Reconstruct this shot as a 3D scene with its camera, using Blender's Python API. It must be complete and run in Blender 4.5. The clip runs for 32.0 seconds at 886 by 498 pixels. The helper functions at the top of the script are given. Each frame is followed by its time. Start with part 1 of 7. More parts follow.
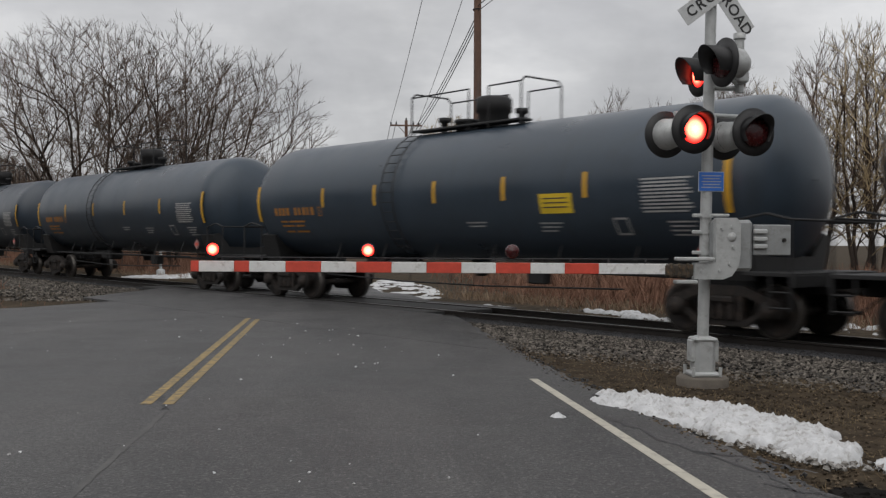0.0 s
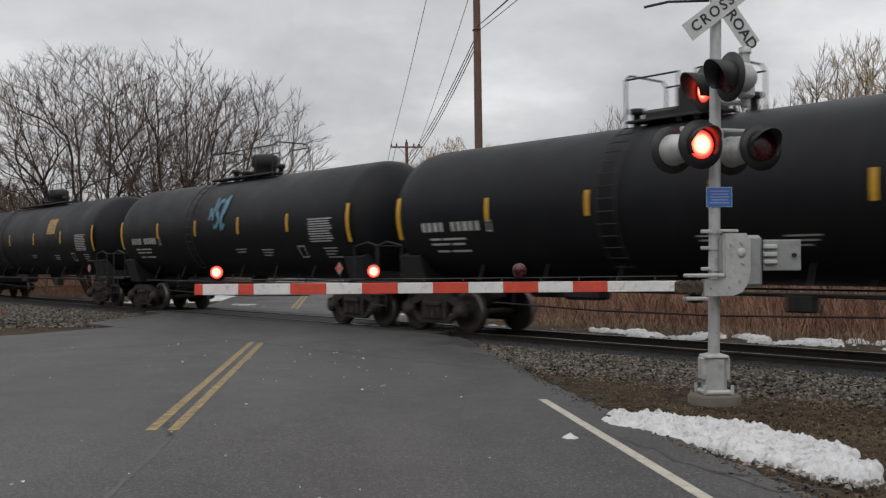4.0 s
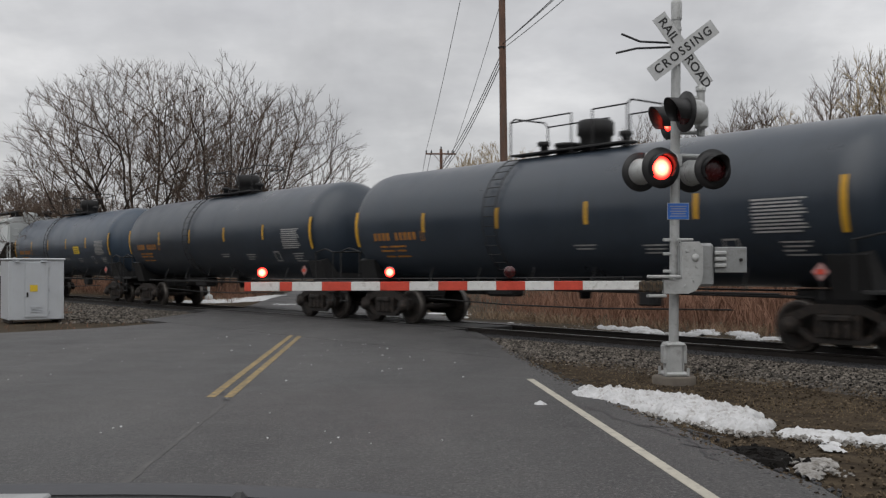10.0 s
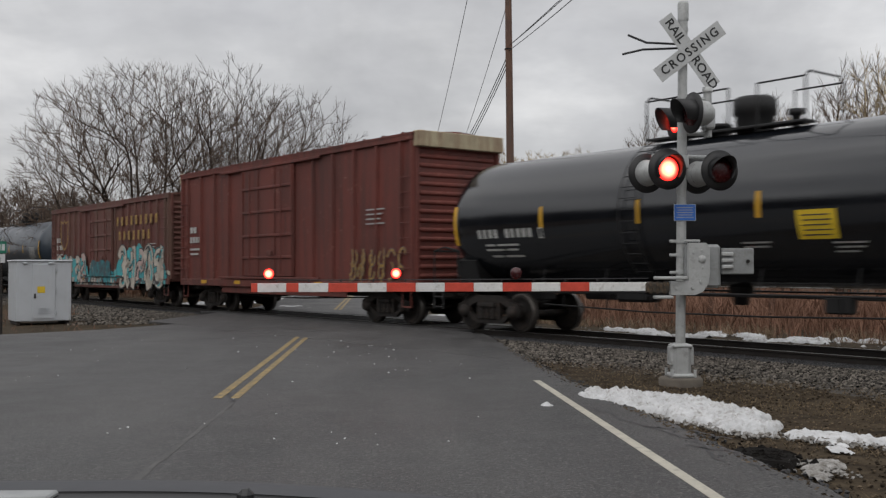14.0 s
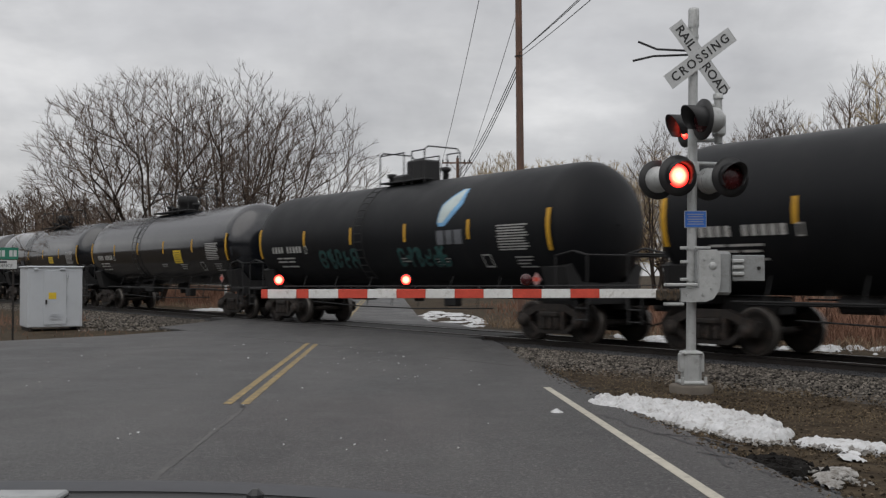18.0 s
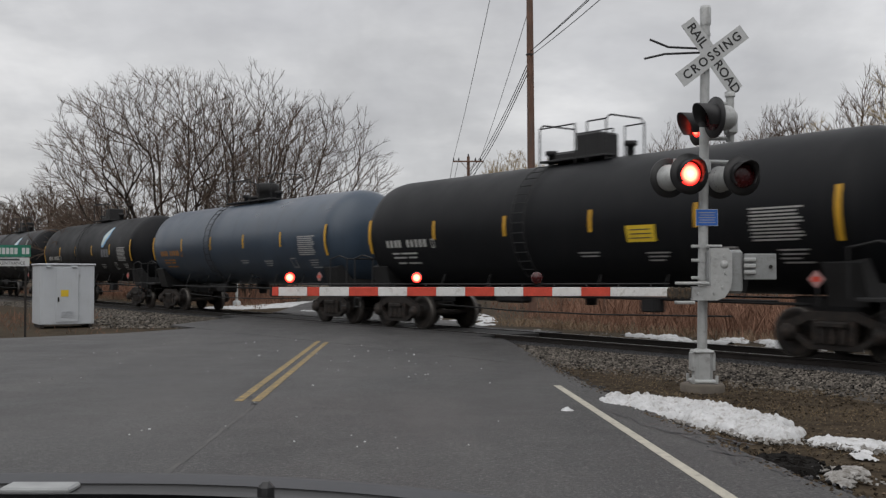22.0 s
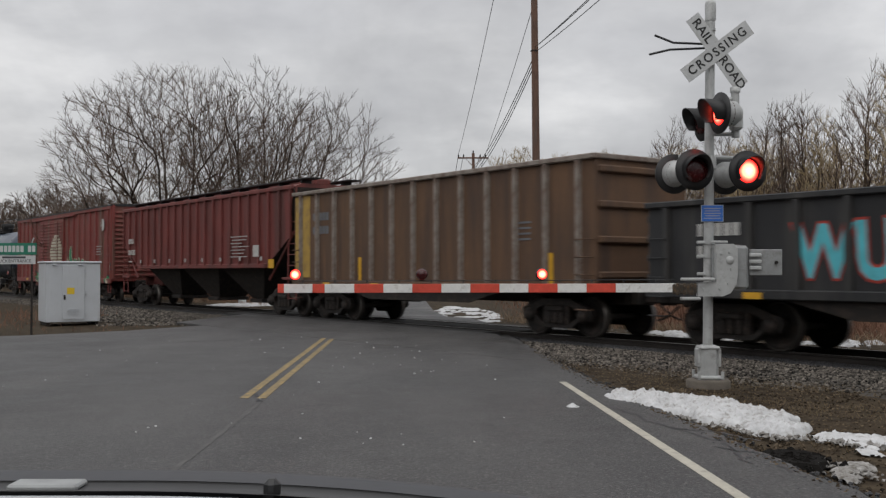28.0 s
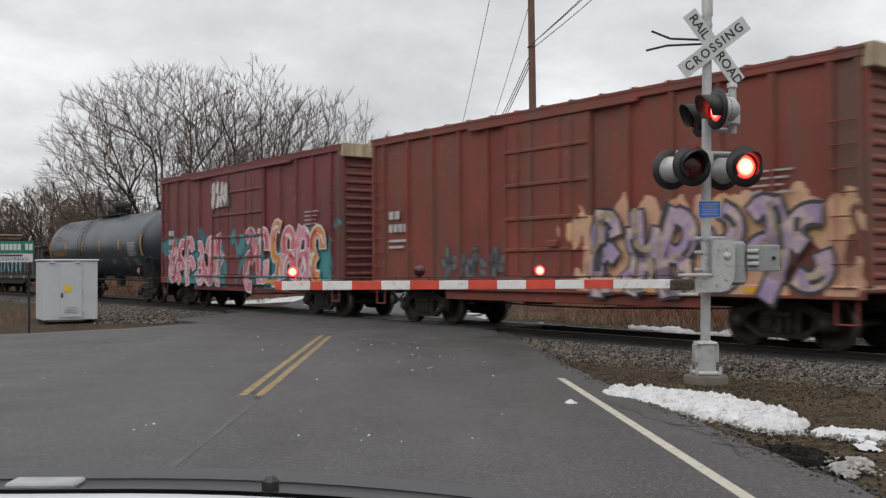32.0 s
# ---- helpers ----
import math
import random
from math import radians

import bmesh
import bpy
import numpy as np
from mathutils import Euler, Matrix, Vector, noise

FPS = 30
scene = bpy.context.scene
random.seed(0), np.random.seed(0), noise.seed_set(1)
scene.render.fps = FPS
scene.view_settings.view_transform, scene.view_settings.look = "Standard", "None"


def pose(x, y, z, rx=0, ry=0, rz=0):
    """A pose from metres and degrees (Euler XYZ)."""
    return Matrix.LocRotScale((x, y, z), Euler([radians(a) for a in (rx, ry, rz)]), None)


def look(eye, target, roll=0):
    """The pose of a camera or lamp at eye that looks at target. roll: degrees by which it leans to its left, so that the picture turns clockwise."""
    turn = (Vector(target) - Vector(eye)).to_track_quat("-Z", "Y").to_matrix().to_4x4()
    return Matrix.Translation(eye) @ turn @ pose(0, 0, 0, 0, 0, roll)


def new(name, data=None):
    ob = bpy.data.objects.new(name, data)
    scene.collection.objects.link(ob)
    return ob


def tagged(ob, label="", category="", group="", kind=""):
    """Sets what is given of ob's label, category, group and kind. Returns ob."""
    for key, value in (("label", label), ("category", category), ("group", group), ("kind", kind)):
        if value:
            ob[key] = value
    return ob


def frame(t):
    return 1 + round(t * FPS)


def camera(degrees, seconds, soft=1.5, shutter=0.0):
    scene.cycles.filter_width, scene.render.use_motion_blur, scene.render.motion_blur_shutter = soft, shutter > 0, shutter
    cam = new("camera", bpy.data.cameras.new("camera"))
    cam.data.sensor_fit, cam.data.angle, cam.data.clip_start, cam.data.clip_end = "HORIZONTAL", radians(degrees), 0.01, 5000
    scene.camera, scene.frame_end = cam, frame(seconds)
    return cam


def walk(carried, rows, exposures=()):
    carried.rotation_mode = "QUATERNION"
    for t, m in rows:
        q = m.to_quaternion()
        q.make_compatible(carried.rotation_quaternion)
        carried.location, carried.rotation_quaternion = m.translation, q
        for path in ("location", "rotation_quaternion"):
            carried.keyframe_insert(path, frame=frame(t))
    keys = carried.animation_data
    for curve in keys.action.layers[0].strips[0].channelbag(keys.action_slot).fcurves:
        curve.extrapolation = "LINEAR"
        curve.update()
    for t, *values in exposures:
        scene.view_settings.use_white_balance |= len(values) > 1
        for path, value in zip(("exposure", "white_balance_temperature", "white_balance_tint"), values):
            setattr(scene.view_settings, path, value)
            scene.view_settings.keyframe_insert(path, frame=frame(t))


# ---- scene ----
# the camera: held in a parked car, leaning back early on; seconds, x, y, z, yaw, pitch, lean
WALK = (
    (0, -0.28, 2.39, 1.656, -3.992, -0.414, -0.470),
    (0.5, -0.31, 2.44, 1.645, -3.880, -0.350, -0.408),
    (1, -0.32, 2.48, 1.644, -3.943, -0.175, -0.139),
    (1.5, -0.30, 2.53, 1.652, -4.099, 0.764, 0.517),
    (2, -0.33, 2.54, 1.640, -4.078, 0.913, 0.489),
    (2.5, -0.33, 2.52, 1.640, -4.067, 0.917, 0.442),
    (3, -0.32, 2.52, 1.640, -4.029, 0.833, 0.386),
    (3.5, -0.33, 2.53, 1.640, -3.984, 0.799, 0.373),
    (5.5, -0.33, 2.52, 1.639, -3.677, 0.861, 0.295),
    (6, -0.33, 2.54, 1.639, -3.585, 0.894, 0.374),
    (6.5, -0.33, 2.53, 1.638, -3.595, 0.919, 0.279),
    (7, -0.33, 2.52, 1.638, -3.597, 0.970, 0.249),
    (7.5, -0.31, 2.38, 1.638, -3.414, 1.036, 0.194),
    (8, -0.18, 1.59, 1.644, -2.842, 0.956, 0.199),
    (8.5, -0.12, 1.09, 1.640, -2.394, 0.941, 0.241),
    (9, -0.07, 0.60, 1.635, -2.106, 0.990, 0.132),
    (9.5, 0.00, 0.00, 1.630, -1.850, 0.943, 0.175),
    (10, 0.00, 0.00, 1.630, -1.662, 0.991, 0.162),
    (10.5, 0.00, 0.00, 1.630, -1.658, 0.988, 0.194),
    (11, 0.00, 0.00, 1.630, -1.623, 1.021, 0.133),
    (11.5, 0.00, 0.00, 1.629, -1.480, 1.001, 0.144),
    (12, 0.00, 0.00, 1.627, -1.369, 0.952, 0.197),
    (12.5, 0.00, 0.00, 1.626, -1.341, 1.060, 0.181),
    (13, 0.00, 0.00, 1.624, -1.370, 1.132, 0.118),
    (13.5, 0.00, 0.00, 1.623, -1.325, 1.074, 0.102),
    (14, 0.00, 0.00, 1.621, -1.297, 1.101, 0.151),
    (14.5, 0.00, 0.00, 1.620, -1.219, 1.116, 0.161),
    (16.5, 0.00, 0.00, 1.614, -1.007, 1.435, 0.097),
    (17, 0.00, 0.00, 1.612, -0.873, 1.448, 0.026),
    (17.5, 0.00, 0.00, 1.611, -0.727, 1.444, 0.070),
    (18, 0.00, 0.00, 1.609, -0.727, 1.518, 0.050),
    (18.5, 0.00, 0.00, 1.608, -0.602, 1.552, 0.019),
    (19, 0.00, 0.00, 1.606, -0.493, 1.518, 0.020),
    (19.5, 0.00, 0.00, 1.605, -0.350, 1.556, 0.039),
    (20, 0.00, 0.00, 1.603, -0.327, 1.567, -0.001),
    (20.5, 0.00, 0.00, 1.602, -0.192, 1.529, 0.014),
    (21, 0.00, 0.00, 1.600, -0.049, 1.495, 0.020),
    (21.5, 0.00, 0.00, 1.600, -0.078, 1.432, 0.014),
    (22, 0.00, 0.00, 1.600, -0.115, 1.438, -0.063),
    (22.5, 0.00, 0.00, 1.600, -0.050, 1.446, -0.033),
    (23, 0.00, 0.00, 1.600, 0.000, 1.392, -0.000),
    (23.5, 0.00, 0.00, 1.600, 0.092, 1.293, -0.004),
    (24, 0.00, 0.00, 1.600, 0.113, 1.345, 0.020),
    (24.5, 0.00, 0.00, 1.600, 0.223, 1.394, 0.063),
    (25, 0.00, 0.00, 1.600, 0.227, 1.440, 0.090),
    (25.5, 0.00, 0.00, 1.600, 0.239, 1.410, 0.101),
    (27.5, 0.00, 0.00, 1.600, 0.218, 1.295, 0.097),
    (28, 0.00, 0.00, 1.600, 0.179, 1.247, 0.098),
    (28.5, 0.00, 0.00, 1.600, 0.100, 1.194, 0.108),
    (29, 0.00, 0.00, 1.600, 0.128, 1.172, 0.159),
    (29.5, 0.00, 0.00, 1.600, 0.237, 1.148, 0.082),
    (30, 0.00, 0.00, 1.600, 0.177, 1.197, 0.130),
    (30.5, 0.00, 0.00, 1.600, 0.178, 1.218, 0.221),
    (31, 0.00, 0.00, 1.600, 0.175, 1.114, 0.197),
    (31.5, 0.00, 0.00, 1.600, 0.105, 1.036, 0.242),
    (32, 0.00, 0.00, 1.600, 0.041, 1.057, 0.286),
)

cam = camera(47.8, 32.0, soft=1.3, shutter=0.25)
walk(cam, [(t, pose(x, y, z, 90 + p, 0, yaw) @ pose(0, 0, 0, 0, 0, -lean)) for t, x, y, z, yaw, p, lean in WALK],
     exposures=((0, 0.06), (1, 0.16), (2, -0.14), (3, 0.28), (4.6, 0.08), (6, -0.14), (7, -0.2), (8, -0.22), (9, -0.11), (10, 0.11), (14, 0.09), (25, 0.12), (29.5, 0.11), (31, 0.13), (32, 0.44)))

# ---- light: an overcast day ----
world = bpy.data.worlds.new("overcast")
scene.world = world
world.use_nodes = True


def nodes_of(tree):
    """Short ways to add and link nodes in a tree."""
    def add(kind, **values):
        n = tree.nodes.new(kind)
        for key, value in values.items():
            if key in n.inputs:
                n.inputs[key].default_value = value
        return n

    def link(a, b):
        tree.links.new(a, b)
    return add, link


def maths(tree, op, a, b=None, clamp=False):
    n = tree.nodes.new("ShaderNodeMath")
    n.operation, n.use_clamp = op, clamp
    for i, x in enumerate((a, b)):
        if x is None:
            continue
        if hasattr(x, "links"):
            tree.links.new(x, n.inputs[i])
        else:
            n.inputs[i].default_value = x
    return n.outputs[0]


def mixed(tree, fac, a, b, blend="MIX"):
    n = tree.nodes.new("ShaderNodeMix")
    n.data_type, n.blend_type = "RGBA", blend
    for x, i in ((fac, 0), (a, 6), (b, 7)):
        if hasattr(x, "links"):
            tree.links.new(x, n.inputs[i])
        else:
            n.inputs[i].default_value = x if i == 0 else (*x[:3], 1)
    return n.outputs[2]


def ramp(tree, fac, stops, constant=False):
    n = tree.nodes.new("ShaderNodeValToRGB")
    tree.links.new(fac, n.inputs[0])
    cr = n.color_ramp
    cr.interpolation = "CONSTANT" if constant else "LINEAR"
    while len(cr.elements) < len(stops):
        cr.elements.new(0.5)
    for el, (p, c) in zip(cr.elements, stops):
        el.position = p
        el.color = (c, c, c, 1) if isinstance(c, (int, float)) else (*c[:3], 1)
    return n.outputs[0]


def overcast_world():
    tree = world.node_tree
    tree.nodes.clear()
    add, link = nodes_of(tree)
    co = add("ShaderNodeTexCoord")
    sep = add("ShaderNodeSeparateXYZ")
    link(co.outputs["Generated"], sep.inputs[0])
    up = maths(tree, "MAXIMUM", sep.outputs[2], 0.02)
    flat = add("ShaderNodeCombineXYZ")
    low = maths(tree, "ADD", up, 0.22)
    link(maths(tree, "DIVIDE", sep.outputs[0], low), flat.inputs[0])
    link(maths(tree, "DIVIDE", sep.outputs[1], low), flat.inputs[1])
    big = add("ShaderNodeTexNoise", Scale=1.1, Detail=6.0, Roughness=0.55)
    link(flat.outputs[0], big.inputs["Vector"])
    clouds = ramp(tree, big.outputs["Fac"], ((0.3, (0.4, 0.4, 0.415)), (0.5, (0.53, 0.53, 0.54)), (0.7, (0.76, 0.755, 0.755))))
    sky = add("ShaderNodeTexSky")
    sky.sky_type, sky.sun_disc = "NISHITA", False
    sky.sun_elevation, sky.sun_rotation = radians(38), radians(200)
    lit = add("ShaderNodeVectorMath")
    lit.operation = "SCALE"
    link(sky.outputs[0], lit.inputs[0])
    lit.inputs[3].default_value = 0.06
    both = mixed(tree, 0.93, lit.outputs[0], clouds)
    gain = maths(tree, "ADD", maths(tree, "MULTIPLY", up, 1.15), 0.86)
    out = add("ShaderNodeVectorMath")
    out.operation = "SCALE"
    link(both, out.inputs[0])
    link(gain, out.inputs[3])
    puffs = add("ShaderNodeTexNoise", Scale=5.5, Detail=5.0, Roughness=0.55, Distortion=0.4)
    link(co.outputs["Generated"], puffs.inputs["Vector"])
    soft = mixed(tree, 1.0, out.outputs[0], ramp(tree, puffs.outputs["Fac"], ((0.3, 0.86), (0.52, 1.0), (0.7, 1.12))), "MULTIPLY")
    back = add("ShaderNodeBackground", Strength=1.0)
    link(soft, back.inputs[0])
    end = add("ShaderNodeOutputWorld")
    link(back.outputs[0], end.inputs[0])


overcast_world()
sun = new("sun", bpy.data.lights.new("sun", "SUN"))
sun.data.energy, sun.data.angle, sun.data.color = 0.7, radians(70), (1.0, 0.97, 0.93)
sun.matrix_world = look((0, 0, 60), (18, 45, 0))

# ---- materials ----


def mat(name, base, rough=0.6, metal=0.0, vary=0.25, scale=3.0, fine=40.0, bump=0.15, dirt=None, dirt_amount=0.35, spread=0.0, sheen=0.5, streak=False, island=0.0, chips=None):
    """A worn surface: two scales of tone, fine relief, and patches of dirt of another colour."""
    m = bpy.data.materials.new(name)
    m.use_nodes = True
    tree = m.node_tree
    tree.nodes.clear()
    add, link = nodes_of(tree)
    co = add("ShaderNodeTexCoord")
    src = co.outputs["Object"]
    n1 = add("ShaderNodeTexNoise", Scale=scale, Detail=5.0, Roughness=0.6)
    n2 = add("ShaderNodeTexNoise", Scale=fine, Detail=3.0, Roughness=0.65)
    link(src, n1.inputs["Vector"])
    link(src, n2.inputs["Vector"])
    lo = tuple(c * (1 - vary) for c in base)
    hi = tuple(min(1, c * (1 + vary)) for c in base)
    col = ramp(tree, n1.outputs["Fac"], ((0.3, lo), (0.7, hi)))
    grain = ramp(tree, n2.outputs["Fac"], ((0.25, 1 - vary * 0.7), (0.75, 1.0)))
    col = mixed(tree, 1.0, col, grain, "MULTIPLY")
    if dirt:
        mp = add("ShaderNodeMapping")
        mp.inputs["Scale"].default_value = (1.6, 1.6, 0.16) if streak else (1, 1, 1)
        mp.inputs["Location"].default_value = (3.1, 7.7, 1.3)
        link(src, mp.inputs[0])
        n3 = add("ShaderNodeTexNoise", Scale=scale * 1.7, Detail=7.0, Roughness=0.7)
        link(mp.outputs[0], n3.inputs["Vector"])
        where = ramp(tree, n3.outputs["Fac"], ((0.62 - dirt_amount * 0.35, 0.0), (0.74 - dirt_amount * 0.2, 0.85)))
        col = mixed(tree, where, col, dirt)
    if chips:
        n4 = add("ShaderNodeTexNoise", Scale=5.5, Detail=6.0, Roughness=0.72)
        n5 = add("ShaderNodeTexNoise", Scale=0.5, Detail=2.0)
        link(src, n4.inputs["Vector"])
        link(src, n5.inputs["Vector"])
        worn = maths(tree, "MULTIPLY", ramp(tree, n4.outputs["Fac"], ((0.6, 0.0), (0.66, 1.0))), ramp(tree, n5.outputs["Fac"], ((0.42, 0.0), (0.62, 0.75))))
        col = mixed(tree, worn, col, chips)
    if island:
        geo = add("ShaderNodeNewGeometry")
        tone = ramp(tree, geo.outputs["Random Per Island"], ((0.0, 1 - island), (0.6, 1.0), (1.0, 1 + island)))
        col = mixed(tree, 1.0, col, tone, "MULTIPLY")
    if spread:
        info = add("ShaderNodeObjectInfo")
        tone = ramp(tree, info.outputs["Random"], ((0.0, 1 - spread), (1.0, 1.0)))
        col = mixed(tree, 1.0, col, tone, "MULTIPLY")
    sh = add("ShaderNodeBsdfPrincipled", Metallic=metal)
    sh.inputs["Specular IOR Level"].default_value = sheen
    link(col, sh.inputs["Base Color"])
    link(ramp(tree, n1.outputs["Fac"], ((0.25, max(0.04, rough - 0.1)), (0.75, min(1, rough + 0.1)))), sh.inputs["Roughness"])
    if bump:
        bp = add("ShaderNodeBump", Strength=bump, Distance=0.01)
        link(n2.outputs["Fac"], bp.inputs["Height"])
        link(bp.outputs[0], sh.inputs["Normal"])
    out = add("ShaderNodeOutputMaterial")
    link(sh.outputs[0], out.inputs[0])
    return m


def painted_over(name, base, rough, palette, x0, x1, z0, z1, seed, cell=1.1, line=(0.03, 0.03, 0.04), dirt=(0.12, 0.07, 0.05), cover=0.62, vary=0.22, chips=(0.26, 0.16, 0.12)):
    """A car side whose lower part is sprayed over with swelling coloured shapes and dark outlines."""
    m = mat(name, base, rough, vary=vary, scale=0.8, fine=25, bump=0.1, dirt=dirt, dirt_amount=0.45, streak=True, chips=chips)
    tree = m.node_tree
    add, link = nodes_of(tree)
    sh = next(n for n in tree.nodes if n.type == "BSDF_PRINCIPLED")
    under = sh.inputs["Base Color"].links[0].from_socket
    co = add("ShaderNodeTexCoord")
    sep = add("ShaderNodeSeparateXYZ")
    link(co.outputs["Object"], sep.inputs[0])
    flat = add("ShaderNodeCombineXYZ")
    link(maths(tree, "MULTIPLY", sep.outputs[0], 1.25), flat.inputs[0])
    link(maths(tree, "MULTIPLY", sep.outputs[2], 0.62), flat.inputs[1])
    flat.inputs[2].default_value = seed * 3.7
    wob = add("ShaderNodeTexNoise", Scale=1.6, Detail=2.0)
    link(flat.outputs[0], wob.inputs["Vector"])
    shift = add("ShaderNodeVectorMath")
    shift.operation = "MULTIPLY_ADD"
    link(wob.outputs["Color"], shift.inputs[0])
    shift.inputs[1].default_value = (0.9, 0.9, 0)
    link(flat.outputs[0], shift.inputs[2])
    v1 = add("ShaderNodeTexVoronoi", Scale=1.0 / cell)
    v2 = add("ShaderNodeTexVoronoi", Scale=1.0 / cell)
    v2.feature = "DISTANCE_TO_EDGE"
    v3 = add("ShaderNodeTexVoronoi", Scale=2.3 / cell)
    for v in (v1, v2, v3):
        link(shift.outputs[0], v.inputs["Vector"])
    tint = add("ShaderNodeSeparateColor")
    link(v3.outputs["Color"], tint.inputs[0])
    n = len(palette)
    fill = ramp(tree, tint.outputs[0], [(i / n, c) for i, c in enumerate(palette)], True)
    edge = ramp(tree, v2.outputs["Distance"], ((0.035, 1.0), (0.06, 0.0)))
    fill = mixed(tree, edge, fill, line)
    gap = add("ShaderNodeSeparateColor")
    link(v1.outputs["Color"], gap.inputs[0])
    bare = maths(tree, "LESS_THAN", gap.outputs[1], cover)
    top = maths(tree, "ADD", z1 - 1.0, maths(tree, "MULTIPLY", wob.outputs["Fac"], 2.0))
    side = maths(tree, "ADD", sep.outputs[0], maths(tree, "MULTIPLY", maths(tree, "SUBTRACT", wob.outputs["Fac"], 0.5), 3.0))
    box = maths(tree, "MULTIPLY", maths(tree, "LESS_THAN", sep.outputs[2], top), maths(tree, "GREATER_THAN", sep.outputs[2], z0))
    box = maths(tree, "MULTIPLY", box, maths(tree, "MULTIPLY", maths(tree, "GREATER_THAN", side, x0), maths(tree, "LESS_THAN", side, x1)))
    near = maths(tree, "GREATER_THAN", sep.outputs[1], 0.5)
    where = maths(tree, "MULTIPLY", maths(tree, "MULTIPLY", box, bare), near)
    link(mixed(tree, maths(tree, "MULTIPLY", where, 0.9), under, fill), sh.inputs["Base Color"])
    return m


def asphalt(name):
    """Worn asphalt: long tonal drifts along the road, damp dark blotches, pale aggregate in dark binder."""
    m = bpy.data.materials.new(name)
    m.use_nodes = True
    tree = m.node_tree
    tree.nodes.clear()
    add, link = nodes_of(tree)
    co = add("ShaderNodeTexCoord")
    mp = add("ShaderNodeMapping")
    mp.inputs["Scale"].default_value = (1.0, 0.22, 1.0)
    link(co.outputs["Object"], mp.inputs[0])
    drift = add("ShaderNodeTexNoise", Scale=0.7, Detail=4.0, Roughness=0.6)
    link(mp.outputs[0], drift.inputs["Vector"])
    blotch = add("ShaderNodeTexNoise", Scale=0.55, Detail=8.0, Roughness=0.68)
    link(co.outputs["Object"], blotch.inputs["Vector"])
    cells = add("ShaderNodeTexVoronoi", Scale=62.0)
    link(co.outputs["Object"], cells.inputs["Vector"])
    grain = add("ShaderNodeTexNoise", Scale=26.0, Detail=5.0, Roughness=0.75)
    link(co.outputs["Object"], grain.inputs["Vector"])
    col = ramp(tree, drift.outputs["Fac"], ((0.32, (0.036, 0.0355, 0.036)), (0.68, (0.066, 0.064, 0.0625))))
    col = mixed(tree, 1.0, col, ramp(tree, blotch.outputs["Fac"], ((0.34, 0.55), (0.5, 0.98), (0.7, 1.15))), "MULTIPLY")
    col = mixed(tree, 1.0, col, ramp(tree, grain.outputs["Fac"], ((0.3, 0.36), (0.5, 0.92), (0.7, 1.85))), "MULTIPLY")
    pick = add("ShaderNodeSeparateColor")
    link(cells.outputs["Color"], pick.inputs[0])
    col = mixed(tree, ramp(tree, pick.outputs[0], ((0.86, 0.0), (0.98, 0.8))), col, (0.13, 0.125, 0.12))
    sh = add("ShaderNodeBsdfPrincipled")
    link(col, sh.inputs["Base Color"])
    link(ramp(tree, blotch.outputs["Fac"], ((0.35, 0.5), (0.6, 0.72))), sh.inputs["Roughness"])
    bp = add("ShaderNodeBump", Strength=0.8, Distance=0.012)
    link(maths(tree, "ADD", grain.outputs["Fac"], maths(tree, "MULTIPLY", cells.outputs["Distance"], -0.5)), bp.inputs["Height"])
    link(bp.outputs[0], sh.inputs["Normal"])
    out = add("ShaderNodeOutputMaterial")
    link(sh.outputs[0], out.inputs[0])
    return m


ASPHALT = asphalt("asphalt")
JOINT = mat("worn_pale_joint", (0.085, 0.083, 0.08), 0.75, vary=0.3, scale=3, fine=50, bump=0.3, dirt=(0.05, 0.049, 0.048), dirt_amount=0.6)
CRACK = mat("crack_filler", (0.028, 0.028, 0.03), 0.6, bump=0.3)
TRACKBED = mat("crossing_rubber", (0.035, 0.034, 0.034), 0.75, vary=0.3, scale=1.0, bump=0.4)
YELLOWLINE = mat("yellow_road_paint", (0.36, 0.25, 0.085), 0.7, vary=0.3, scale=5, fine=60, bump=0.2, dirt=(0.085, 0.074, 0.055), dirt_amount=0.7)
WHITELINE = mat("white_road_paint", (0.44, 0.415, 0.345), 0.7, vary=0.15, scale=4, fine=60, bump=0.2, dirt=(0.2, 0.19, 0.17), dirt_amount=0.3)
GROUND = mat("dead_grass_ground", (0.046, 0.034, 0.022), 0.95, vary=0.6, scale=2.2, fine=34, bump=1.0, dirt=(0.075, 0.058, 0.038), dirt_amount=0.5, sheen=0.1)
BALLAST = mat("ballast_stone", (0.07, 0.064, 0.058), 0.9, vary=0.4, scale=3, fine=30, bump=0.7, dirt=(0.09, 0.08, 0.07), sheen=0.2)
SNOW = mat("old_snow", (0.56, 0.565, 0.57), 0.8, vary=0.14, scale=6, fine=26, bump=0.8, dirt=(0.25, 0.235, 0.21), dirt_amount=0.3, sheen=0.2)
DIRTYSNOW = mat("dirty_snow", (0.34, 0.33, 0.315), 0.85, vary=0.25, scale=7, fine=26, bump=0.8, dirt=(0.09, 0.078, 0.06), dirt_amount=0.55, sheen=0.2)
RAIL = mat("rail_steel", (0.03, 0.025, 0.022), 0.55, metal=0.4, vary=0.3, bump=0.2)
RAILTOP = mat("worn_rail_head", (0.32, 0.31, 0.3), 0.35, metal=0.8, vary=0.15, bump=0.05)
TIE = mat("creosoted_wood", (0.05, 0.038, 0.03), 0.9, vary=0.35, scale=4, bump=0.5)
